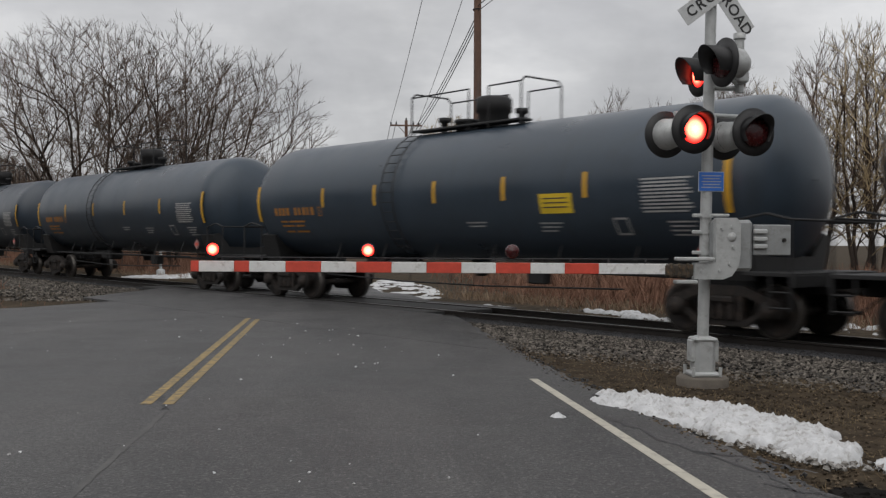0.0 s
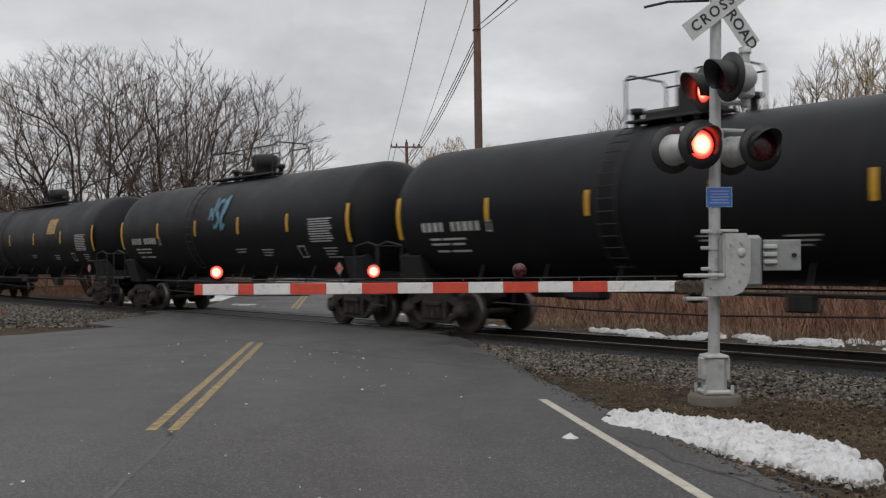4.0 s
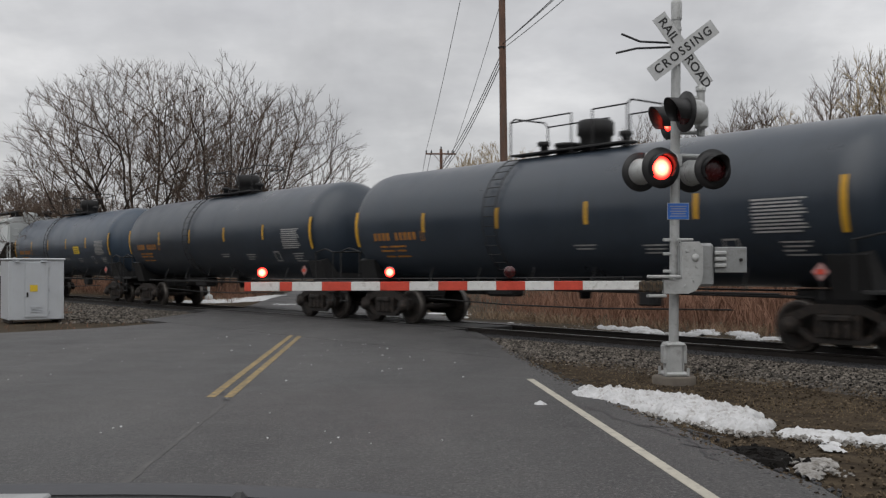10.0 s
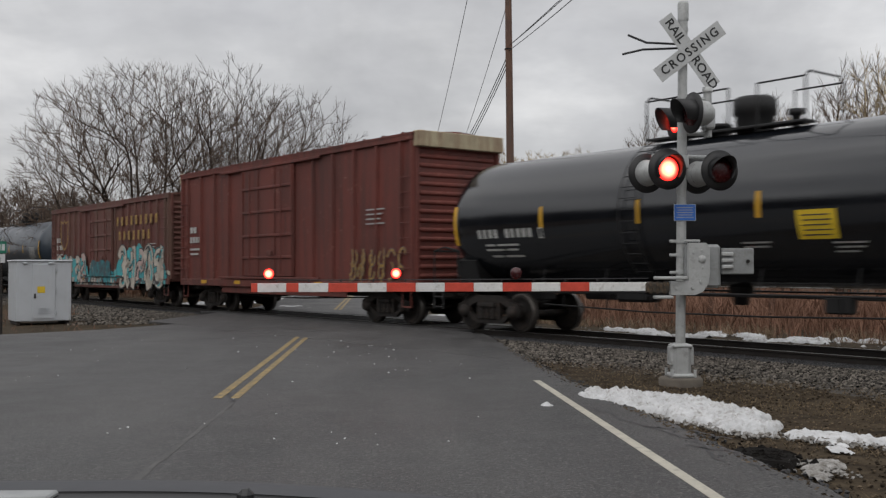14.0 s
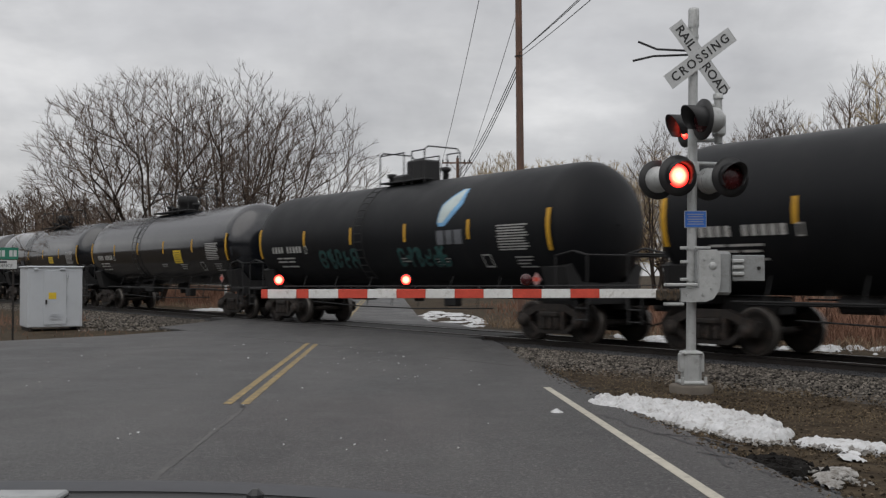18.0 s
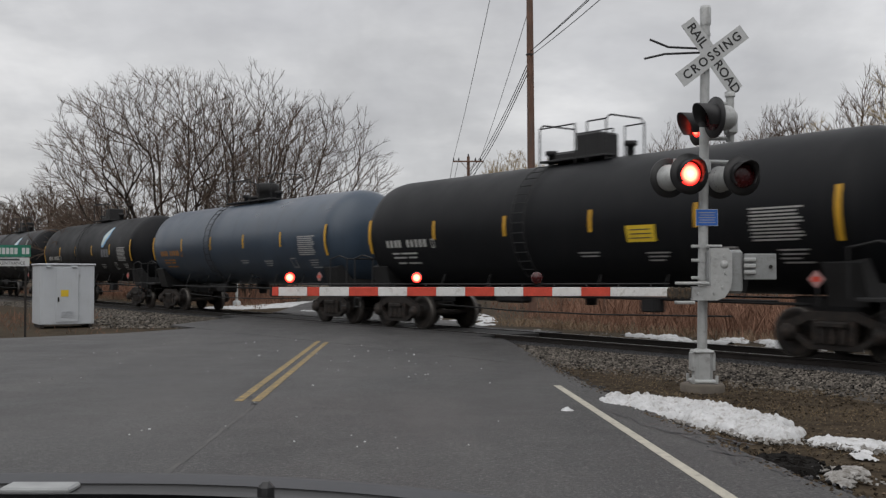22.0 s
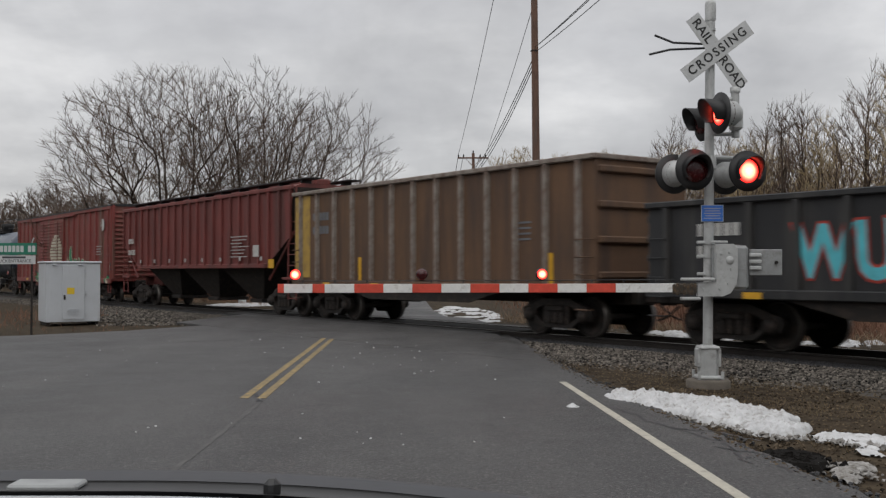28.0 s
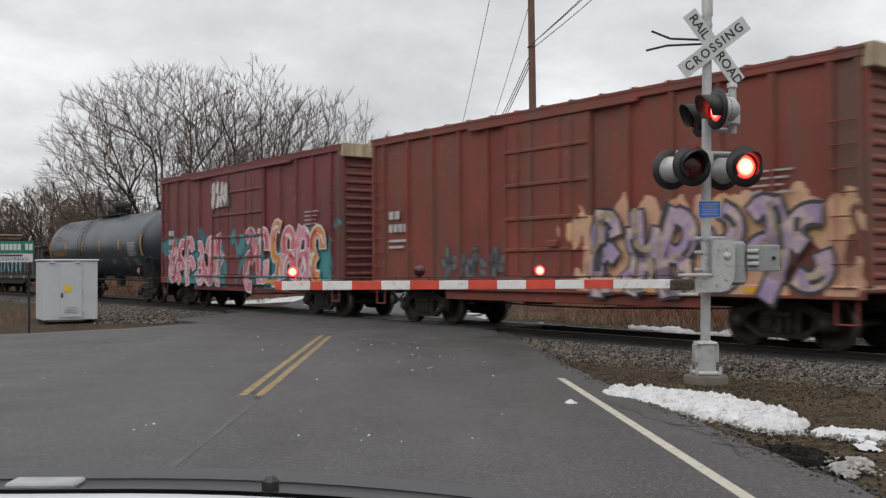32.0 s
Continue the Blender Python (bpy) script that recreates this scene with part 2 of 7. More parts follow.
SILVER = mat("aluminium_paint", (0.45, 0.46, 0.455), 0.5, metal=0.25, vary=0.12, scale=5, fine=70, bump=0.08, dirt=(0.3, 0.3, 0.29), dirt_amount=0.3)
# the counterweight's own grey; on the gate housing it stands for shade
GATEGREY = mat("dull_and_shaded_steel", (0.3, 0.31, 0.31), 0.6, metal=0.2, vary=0.14, scale=5, fine=60, bump=0.08, dirt=(0.2, 0.2, 0.19), dirt_amount=0.3)
CONCRETE = mat("concrete", (0.13, 0.112, 0.092), 0.9, vary=0.2, scale=4, bump=0.5)
BLACK = mat("black_enamel", (0.016, 0.016, 0.017), 0.5, vary=0.2, bump=0.05)
SIGNWHITE = mat("sign_white", (0.52, 0.53, 0.53), 0.45, vary=0.08, scale=6, bump=0.02, dirt=(0.4, 0.4, 0.38), dirt_amount=0.25)
SIGNBLACK = mat("sign_black", (0.02, 0.02, 0.02), 0.5, vary=0.1, bump=0)
SIGNBLUE = mat("sign_blue", (0.03, 0.14, 0.5), 0.45, vary=0.1, bump=0)
SIGNGREEN = mat("sign_green", (0.012, 0.16, 0.1), 0.45, vary=0.1, bump=0)
ARMRED = mat("arm_red_sheeting", (0.62, 0.075, 0.045), 0.45, vary=0.15, scale=8, bump=0.03)
ARMWHITE = mat("arm_white_sheeting", (0.72, 0.72, 0.7), 0.5, vary=0.08, scale=8, bump=0.03, dirt=(0.45, 0.43, 0.4), dirt_amount=0.25)


def lit_lens(name, radius):
    """A lit red signal lens: the bulb burns hot in the middle, the glass is deep red towards the rim."""
    m = bpy.data.materials.new(name)
    m.use_nodes = True
    tree = m.node_tree
    tree.nodes.clear()
    add, link = nodes_of(tree)
    co = add("ShaderNodeTexCoord")
    flat = add("ShaderNodeVectorMath")
    flat.operation = "MULTIPLY"
    link(co.outputs["Object"], flat.inputs[0])
    flat.inputs[1].default_value = (1 / radius, 0, 1 / radius)
    out_from = add("ShaderNodeVectorMath")
    out_from.operation = "LENGTH"
    link(flat.outputs[0], out_from.inputs[0])
    cells = add("ShaderNodeTexVoronoi", Scale=55.0)
    link(co.outputs["Object"], cells.inputs["Vector"])
    em = add("ShaderNodeEmission")
    link(ramp(tree, out_from.outputs["Value"], ((0.0, (1.0, 0.16, 0.085)), (0.5, (1.0, 0.09, 0.05)), (0.75, (1.0, 0.03, 0.02)), (1.0, (0.75, 0.012, 0.01)))), em.inputs["Color"])
    power = ramp(tree, out_from.outputs["Value"], ((0.0, 1.0), (0.6, 0.8), (0.85, 0.35), (1.0, 0.14)))
    power = maths(tree, "MULTIPLY", power, ramp(tree, cells.outputs["Distance"], ((0.0, 1.0), (0.9, 0.72))))
    link(maths(tree, "MULTIPLY", power, 17.0), em.inputs["Strength"])
    end = add("ShaderNodeOutputMaterial")
    link(em.outputs[0], end.inputs[0])
    return m


LIT = lit_lens("lit_red_lens", 0.172)
CORE = lit_lens("lit_arm_lens", 0.075)
SOIL = mat("wet_black_soil", (0.01, 0.009, 0.008), 0.95, vary=0.4, scale=9, bump=1.0, sheen=0.1)
DARKLENS = mat("unlit_red_lens", (0.05, 0.005, 0.006), 0.25, vary=0.15, scale=20, bump=0.2)
CABINET = mat("cabinet_paint", (0.5, 0.525, 0.55), 0.5, metal=0.1, vary=0.05, scale=2, bump=0.04, dirt=(0.4, 0.4, 0.39), dirt_amount=0.15, streak=True)
YELLOWTAG = mat("yellow_tag", (0.72, 0.5, 0.03), 0.5, vary=0.1, bump=0)
POLEWOOD = mat("weathered_pole_wood", (0.15, 0.085, 0.06), 0.85, vary=0.3, scale=1.5, fine=18, bump=0.5, dirt=(0.1, 0.08, 0.07), streak=True)
WIRE = mat("cable", (0.02, 0.02, 0.022), 0.6, bump=0)
BARK = mat("bare_bark", (0.07, 0.055, 0.046), 0.95, vary=0.35, scale=2, fine=14, bump=0.6, spread=0.3, sheen=0.1)
TWIG = mat("bare_twigs", (0.135, 0.1, 0.078), 0.95, vary=0.3, scale=0.7, fine=9, bump=0, spread=0.25, sheen=0.1)
GOLDTWIG = mat("yellowish_twigs", (0.4, 0.31, 0.18), 0.95, vary=0.3, scale=0.7, fine=9, bump=0, spread=0.25, sheen=0.1)
REED = mat("dry_reeds", (0.24, 0.135, 0.094), 0.95, vary=0.4, scale=0.9, fine=7, bump=0, sheen=0.1)
PALESTRAW = mat("pale_dead_grass", (0.3, 0.22, 0.15), 0.95, vary=0.35, scale=1.5, fine=9, bump=0, sheen=0.1)
STRAW = mat("dry_straw", (0.2, 0.152, 0.092), 0.95, vary=0.4, scale=1.5, fine=9, bump=0, sheen=0.1)
STEEL = mat("grimy_truck_steel", (0.019, 0.016, 0.014), 0.75, metal=0.2, vary=0.4, scale=4, bump=0.3, dirt=(0.052, 0.036, 0.028), dirt_amount=0.4)
RUSTY = mat("grimy_bracket_steel", (0.07, 0.058, 0.045), 0.7, metal=0.3, vary=0.4, scale=9, bump=0.2, dirt=(0.16, 0.1, 0.05), dirt_amount=0.35)
TREAD = mat("wheel_tread_steel", (0.12, 0.11, 0.1), 0.4, metal=0.7, vary=0.2, bump=0.05)
FITTING = mat("black_fittings", (0.014, 0.014, 0.0146), 0.65, vary=0.3, bump=0.1)
YELLOWTAPE = mat("yellow_reflector_tape", (0.62, 0.34, 0.02), 0.5, vary=0.12, scale=8, bump=0)
ORANGEPAINT = mat("orange_stencil", (0.4, 0.17, 0.028), 0.6, vary=0.2, scale=8, bump=0)
WHITEPAINT = mat("white_stencil", (0.46, 0.46, 0.44), 0.6, vary=0.2, scale=8, bump=0)
PLACARD = mat("pale_pink_placard", (0.42, 0.24, 0.23), 0.5, vary=0.1, scale=8, bump=0)
STENCIL = mat("grey_white_stencil", (0.36, 0.36, 0.35), 0.6, vary=0.2, scale=8, bump=0)
DARKPAINT = mat("dark_stencil", (0.05, 0.05, 0.055), 0.6, vary=0.2, scale=8, bump=0)


def tank_paint(name, base, rough=0.5, dirt=(0.05, 0.045, 0.04), amount=0.35, sheen=0.3):
    return mat(name, base, rough, vary=0.16, scale=0.7, fine=22, bump=0.04, dirt=dirt, dirt_amount=amount, streak=True, sheen=sheen)


TANKS = {
    "greyblue": tank_paint("grey_blue_tank_paint", (0.035, 0.05, 0.068), 0.34, (0.03, 0.04, 0.05), 0.25, 0.48),
    "slate": tank_paint("dark_slate_tank_paint", (0.027, 0.038, 0.053), 0.34, (0.019, 0.027, 0.038), 0.25, 0.58),
    "blue": tank_paint("steel_blue_tank_paint", (0.038, 0.058, 0.086), 0.34, (0.026, 0.037, 0.052), 0.25, 0.55),
    "black": tank_paint("black_tank_paint", (0.0085, 0.0092, 0.0108), 0.5, (0.0115, 0.012, 0.013), 0.35, 0.17),
    "gloss": tank_paint("glossy_black_tank_paint", (0.0075, 0.0088, 0.0115), 0.13, (0.0085, 0.0095, 0.012), 0.2, 0.9),
    "brown": tank_paint("brown_black_tank_paint", (0.026, 0.0165, 0.0148), 0.42, (0.018, 0.0125, 0.011), 0.3, 0.35),
}

# ---- mesh building ----


class Build:
    """Collects vertices and faces of one mesh."""

    def __init__(self):
        self.v, self.f, self.s = [], [], []

    def add(self, verts, faces, smooth=False):
        k = len(self.v)
        self.v.extend(tuple(p) for p in verts)
        self.f.extend(tuple(k + i for i in f) for f in faces)
        self.s.extend([smooth] * len(faces))
        return self

    def box(self, x, y, z, sx, sy, sz, bevel=0.0, m=None):
        """A box round (x, y, z), with chamfered edges if bevel is given."""
        h = (sx / 2, sy / 2, sz / 2)
        b = min(bevel, min(h) * 0.9)
        pts, faces = [], []
        if b <= 0:
            pts = [(sa * h[0], sb * h[1], sc * h[2]) for sa in (-1, 1) for sb in (-1, 1) for sc in (-1, 1)]
            faces = [(0, 1, 3, 2), (4, 6, 7, 5), (0, 4, 5, 1), (2, 3, 7, 6), (0, 2, 6, 4), (1, 5, 7, 3)]
        else:
            at = {}
            for sa in (-1, 1):
                for sb in (-1, 1):
                    for sc in (-1, 1):
                        sg = (sa, sb, sc)
                        for ax in range(3):
                            at[sg, ax] = len(pts)
                            pts.append([sg[i] * (h[i] if i == ax else h[i] - b) for i in range(3)])
            for ax in range(3):
                o1, o2 = (ax + 1) % 3, (ax + 2) % 3
                for s in (-1, 1):
                    ring = []
                    for a, c in ((-1, -1), (1, -1), (1, 1), (-1, 1)):
                        sg = [0, 0, 0]
                        sg[ax], sg[o1], sg[o2] = s, a, c
                        ring.append(at[tuple(sg), ax])
                    faces.append(ring if s > 0 else ring[::-1])
            for ax in range(3):
                o1, o2 = (ax + 1) % 3, (ax + 2) % 3
                for a in (-1, 1):
                    for c in (-1, 1):
                        lo, hi = [0, 0, 0], [0, 0, 0]
                        lo[ax], hi[ax] = -1, 1
                        lo[o1] = hi[o1] = a
                        lo[o2] = hi[o2] = c
                        q = [at[tuple(lo), o1], at[tuple(hi), o1], at[tuple(hi), o2], at[tuple(lo), o2]]
                        faces.append(q if a * c < 0 else q[::-1])
            for sa in (-1, 1):
                for sb in (-1, 1):
                    for sc in (-1, 1):
                        q = [at[(sa, sb, sc), i] for i in range(3)]
                        faces.append(q if sa * sb * sc > 0 else q[::-1])
        vs = [Vector(p) for p in pts]
        if m is not None:
            vs = [m @ p for p in vs]
        return self.add([(p[0] + x, p[1] + y, p[2] + z) for p in vs], faces)

    def rod(self, a, b, r0, r1=None, n=8, caps=True, smooth=True):
        a, b = Vector(a), Vector(b)
        r1 = r0 if r1 is None else r1
        d = (b - a).normalized()
        u = d.orthogonal().normalized()
        w = d.cross(u)
        ring = [u * math.cos(2 * math.pi * i / n) + w * math.sin(2 * math.pi * i / n) for i in range(n)]
        self.add([a + p * r0 for p in ring] + [b + p * r1 for p in ring], [(i, (i + 1) % n, n + (i + 1) % n, n + i) for i in range(n)], smooth)
        if caps:
            self.add([a + p * r0 for p in ring], [tuple(range(n))[::-1]])
            self.add([b + p * r1 for p in ring], [tuple(range(n))])
        return self

    def path(self, pts, r, n=6):
        for a, b in zip(pts, pts[1:]):
            self.rod(a, b, r, n=n)
        return self

    def lathe(self, profile, axis="X", n=24, at=(0, 0, 0), arc=(0, 2 * math.pi), smooth=True):
        """Turns a profile of (along, radius) round an axis."""
        full = abs(arc[1] - arc[0]) > 6.28
        k = n if full else n + 1
        vs, fs = [], []
        for t, r in profile:
            for i in range(k):
                a = arc[0] + (arc[1] - arc[0]) * i / n
                c, s = r * math.cos(a), r * math.sin(a)
                p = {"X": (t, c, s), "Y": (s, t, c), "Z": (c, s, t)}[axis]
                vs.append((p[0] + at[0], p[1] + at[1], p[2] + at[2]))
        for j in range(len(profile) - 1):
            for i in range(n):
                i2 = (i + 1) % k
                fs.append((j * k + i, (j + 1) * k + i, (j + 1) * k + i2, j * k + i2)[::-1])
        return self.add(vs, fs, smooth)

    def prism(self, pts, axis, lo, hi):
        """A flat outline (two coordinates, anticlockwise) drawn out along an axis from lo to hi."""
        def place(p, t):
            return {"X": (t, p[0], p[1]), "Y": (p[0], t, p[1]), "Z": (p[0], p[1], t)}[axis]
        n = len(pts)
        vs = [place(p, lo) for p in pts] + [place(p, hi) for p in pts]
        fs = [(i, (i + 1) % n, n + (i + 1) % n, n + i) for i in range(n)] + [tuple(range(n))[::-1], tuple(range(n, 2 * n))]
        if axis == "Y":
            fs = [f[::-1] for f in fs]
        return self.add(vs, fs)

    def mesh(self, name, material):
        me = bpy.data.meshes.new(name)
        me.from_pydata(self.v, [], self.f)
        me.polygons.foreach_set("use_smooth", self.s)
        if material:
            me.materials.append(material)
        me.update()
        return me


MESHES = {}


def part(name, b, material, parent=None, label="", at=None):
    """One mesh object out of a Build (or a ready mesh), under a thing."""
    ob = new(name, b if isinstance(b, bpy.types.Mesh) else b.mesh(name, material))
    if parent:
        ob.parent = parent
    if at is not None:
        ob.matrix_basis = at
    if label:
        ob["label"] = label
    return ob


def shared(key, material, maker):
    """A mesh that is built once and then used by all alike parts."""
    k = (key, material.name)
    if k not in MESHES:
        b = Build()
        maker(b)
        MESHES[k] = b.mesh(key if isinstance(key, str) else key[0], material)
    return MESHES[k]


def thing(name, label, category, m=None, group="", kind=""):
    e = new(name)
    e.empty_display_size = 0.3
    if m is not None:
        e.matrix_basis = m
    return tagged(e, label, category, group, kind)


def words_mesh(text, size, material, depth=0.002, spacing=1.0, bold=0.0):
    cu = bpy.data.curves.new("letters", "FONT")
    cu.body, cu.size, cu.extrude, cu.align_x, cu.align_y, cu.space_character = text, size, depth, "CENTER", "CENTER", spacing
    cu.offset, cu.resolution_u = bold, 3
    ob = bpy.data.objects.new("letters", cu)
    scene.collection.objects.link(ob)
    me = bpy.data.meshes.new_from_object(ob.evaluated_get(bpy.context.evaluated_depsgraph_get()))
    bpy.data.objects.remove(ob)
    me.materials.clear()
    me.materials.append(material)
    return me


# ---- the plan: the track runs from near on one hand to far on the other; the road runs straight ahead ----
TX, TY = Vector((-0.593, 0.805, 0)).normalized(), Vector((-0.805, -0.593, 0)).normalized()
TURN = math.degrees(math.atan2(TX.y, TX.x))
AWAY = 16.75
RAILZ = 0.1


def along(s, off=0.0, z=0.0):
    """A place by its way along the track and its distance from the centre line towards the road's stop."""
    p = -TY * AWAY + TX * s + TY * off
    return Vector((p.x, p.y, z))


def track_pose(s, z=RAILZ):
    p = along(s)
    return pose(p.x, p.y, z, 0, 0, TURN)


def slab(name, pts, z, thick, material, label="", category="", kind="structure"):
    b = Build()
    b.prism(pts, "Z", z - thick, z)
    return tagged(part(name, b, material), label, category, "", kind)


rnd = random.Random(4)
EDGE_RIGHT = [(-30, 4.6), (6, 3.1), (9, 2.75), (12, 2.4), (15, 2.1), (19, 1.85), (22.5, 1.7), (25.5, 1.5), (29, 1.0), (34, 0.1), (40, -0.5), (60, -1.4), (120, -4.0), (300, -11)]
EDGE_LEFT = [(16, -45), (21.4, -20), (23.2, -14), (25, -10.6), (27, -8.6), (29.6, -7.2), (32.5, -6.5), (38, -6.7), (60, -7.8), (120, -10.6), (300, -18)]


def on_road(x, y, grow=0.0):
    ys, xs = zip(*EDGE_RIGHT)
    yl, xl = zip(*EDGE_LEFT)
    return (y < 16 or np.interp(y, yl, xl) - grow < x) and x < np.interp(y, ys, xs) + grow




def ground():
    """One sheet to the horizon, finely wavy near by."""
    b = Build()
    ring = [0, 2, 4, 6, 8, 10, 12, 14, 16, 18, 20, 23, 26, 30, 35, 42, 52, 70, 100, 160, 260, 450, 900, 2500]
    n = 72
    vs = [(0, 12, -0.07)]
    for r in ring[1:]:
        for i in range(n):
            a = 2 * math.pi * i / n
            x, y = r * math.cos(a), 12 + r * math.sin(a)
            z = -0.07 + 0.03 * noise.noise((x * 0.5, y * 0.5, 0)) if r < 100 else -0.07
            vs.append((x, y, z))
    fs = [(0, 1 + i, 1 + (i + 1) % n) for i in range(n)]
    for j in range(len(ring) - 2):
        for i in range(n):
            fs.append((1 + j * n + i, 1 + (j + 1) * n + i, 1 + (j + 1) * n + (i + 1) % n, 1 + j * n + (i + 1) % n))
    b.add(vs, fs, True)
    tagged(part("ground", b, GROUND), "flat brown ground of dead grass and dirt", "ground", "", "structure")


ground()


def road():
    right = [(np.interp(y, *zip(*EDGE_RIGHT)) + 0.09 * noise.noise((y * 1.7, 2, 0)) + 0.05 * noise.noise((y * 6, 5, 0)), y) for y in np.arange(5, 23, 0.11)]
    near = [(EDGE_RIGHT[0][1], EDGE_RIGHT[0][0])] + right + [(x, y) for y, x in EDGE_RIGHT if y > 23] + [(x, y) for y, x in reversed(EDGE_LEFT)] + [(-45, -30)]
    slab("road", near, 0.0, 0.2, ASPHALT, "dark damp asphalt road and side road", "road")
    # the lane lines
    for name, pts, z, m, lab in (
            ("centre_line", [(-2.6, 12.6), (-2.49, 12.6), (-2.87, 24.3), (-2.98, 24.3)], 0.004, YELLOWLINE, "worn double yellow centre line"),
            ("centre_line", [(-2.38, 12.6), (-2.27, 12.6), (-2.65, 24.3), (-2.76, 24.3)], 0.004, YELLOWLINE, "worn double yellow centre line"),
            ("centre_line", [(-3.3, 36.4), (-3.18, 36.4), (-4.6, 70), (-4.72, 70)], 0.004, YELLOWLINE, "worn double yellow centre line"),
            ("centre_line", [(-3.1, 36.4), (-2.98, 36.4), (-4.4, 70), (-4.52, 70)], 0.004, YELLOWLINE, "worn double yellow centre line"),
            ("edge_line", [(2.98, -10), (3.09, -10), (1.72, 14.4), (1.62, 14.4)], 0.004, WHITELINE, "white painted edge line")):
        slab(name, pts, z, 0.006, m, lab, "road marking")


# the yellow lines stop near the stop line: only the far stretch is still bright
road()


def track():
    """Two rails over ties in ballast, with a rubber crossing between them."""
    lo, hi = -540.0, 560.0
    c0, c1 = 19.0, 34.5
    bed = thing("track", "railway track of worn steel rails on ballast", "railway", pose(0, 0, 0), "", "structure")
    b = Build()
    for s0, s1 in ((lo, c0), (c1, hi)):
        prof = [(-3.6, -0.16), (-2.0, -0.055), (3.2, -0.05), (5.2, -0.1), (5.4, -0.2)]
        n = 40
        for i in range(n):
            a, c = s0 + (s1 - s0) * i / n, s0 + (s1 - s0) * (i + 1) / n
            for (o0, z0), (o1, z1) in zip(prof, prof[1:]):
                b.add([along(a, o0, z0), along(c, o0, z0), along(c, o1, z1), along(a, o1, z1)], [(0, 1, 2, 3)])
    part("ballast_bed", b, BALLAST, bed)
    for side in (-1, 1):
        r = Build()
        o = side * 0.755
        prof = [(-0.07, -0.18), (-0.07, -0.16), (-0.012, -0.13), (-0.012, -0.045), (-0.036, -0.03), (-0.036, 0), (0.036, 0), (0.036, -0.03), (0.012, -0.045), (0.012, -0.13), (0.07, -0.16), (0.07, -0.18)]
        vs = [along(s, o + p, RAILZ + z) for s in (lo, hi) for p, z in prof]
        k = len(prof)
        r.add(vs, [(i, i + 1, k + i + 1, k + i) for i in range(k - 1)])
        rail = part("rail", r, RAIL, bed)
        t = Build()
        t.add([along(s, o + p, RAILZ + 0.002) for s, p in ((lo, -0.03), (hi, -0.03), (hi, 0.03), (lo, 0.03))], [(0, 1, 2, 3)])
        part("rail_head", t, RAILTOP, rail, "polished running surface")
    # the ties that show between the rails
    tie = shared("tie", TIE, lambda q: q.box(0, 0, 0, 0.22, 2.6, 0.12, 0.012))
    s = -12.0
    while s < 90:
        if not c0 - 0.3 < s < c1 + 0.3:
            p = along(s)
            part("tie", tie, TIE, bed, at=pose(p.x, p.y, -0.105, 0, 0, TURN + rnd.uniform(-1, 1)))
        s += 0.56
    # crossing panels
    for o, w in ((0.0, 1.26), (1.15, 0.6), (-1.15, 0.6)):
        for i in range(5):
            a = c0 + 0.3 + i * 3.0
            p = along(a + 1.48, o)
            part("crossing_panel", shared(("crossing_panel", w), TRACKBED, lambda q: q.box(0, 0, 0, 2.96, w, 0.14, 0.015)), TRACKBED, bed, at=pose(p.x, p.y, RAILZ - 0.085, 0, 0, TURN))
    # asphalt ramp up to the panels
    ramps = Build()
    for o0, o1, a0, a1, a2, a3 in ((1.46, 5.0, 18.7, 32.8, 30.2, 13.4), (-1.46, -4.0, 22.6, 36.0, 39.6, 26.8)):
        vs = [along(a0, o0, RAILZ - 0.02), along(a1, o0, RAILZ - 0.02), along(a2, o1, 0.003), along(a3, o1, 0.003)]
        ramps.add(vs, [(0, 1, 2, 3)[:: 1 if o0 > 0 else -1]])
        low = [Vector((p.x, p.y, -0.14)) for p in vs]
        ramps.add(vs + low, [(i, (i + 1) % 4, 4 + (i + 1) % 4, 4 + i) for i in range(4)])
    part("asphalt_ramp", ramps, ASPHALT, bed)


track()

# ---- the train ----


def start_of(t):
    """How far the train has rolled since the clip began."""
    return 15.95 * t - 0.012 * t * t


CARS = []


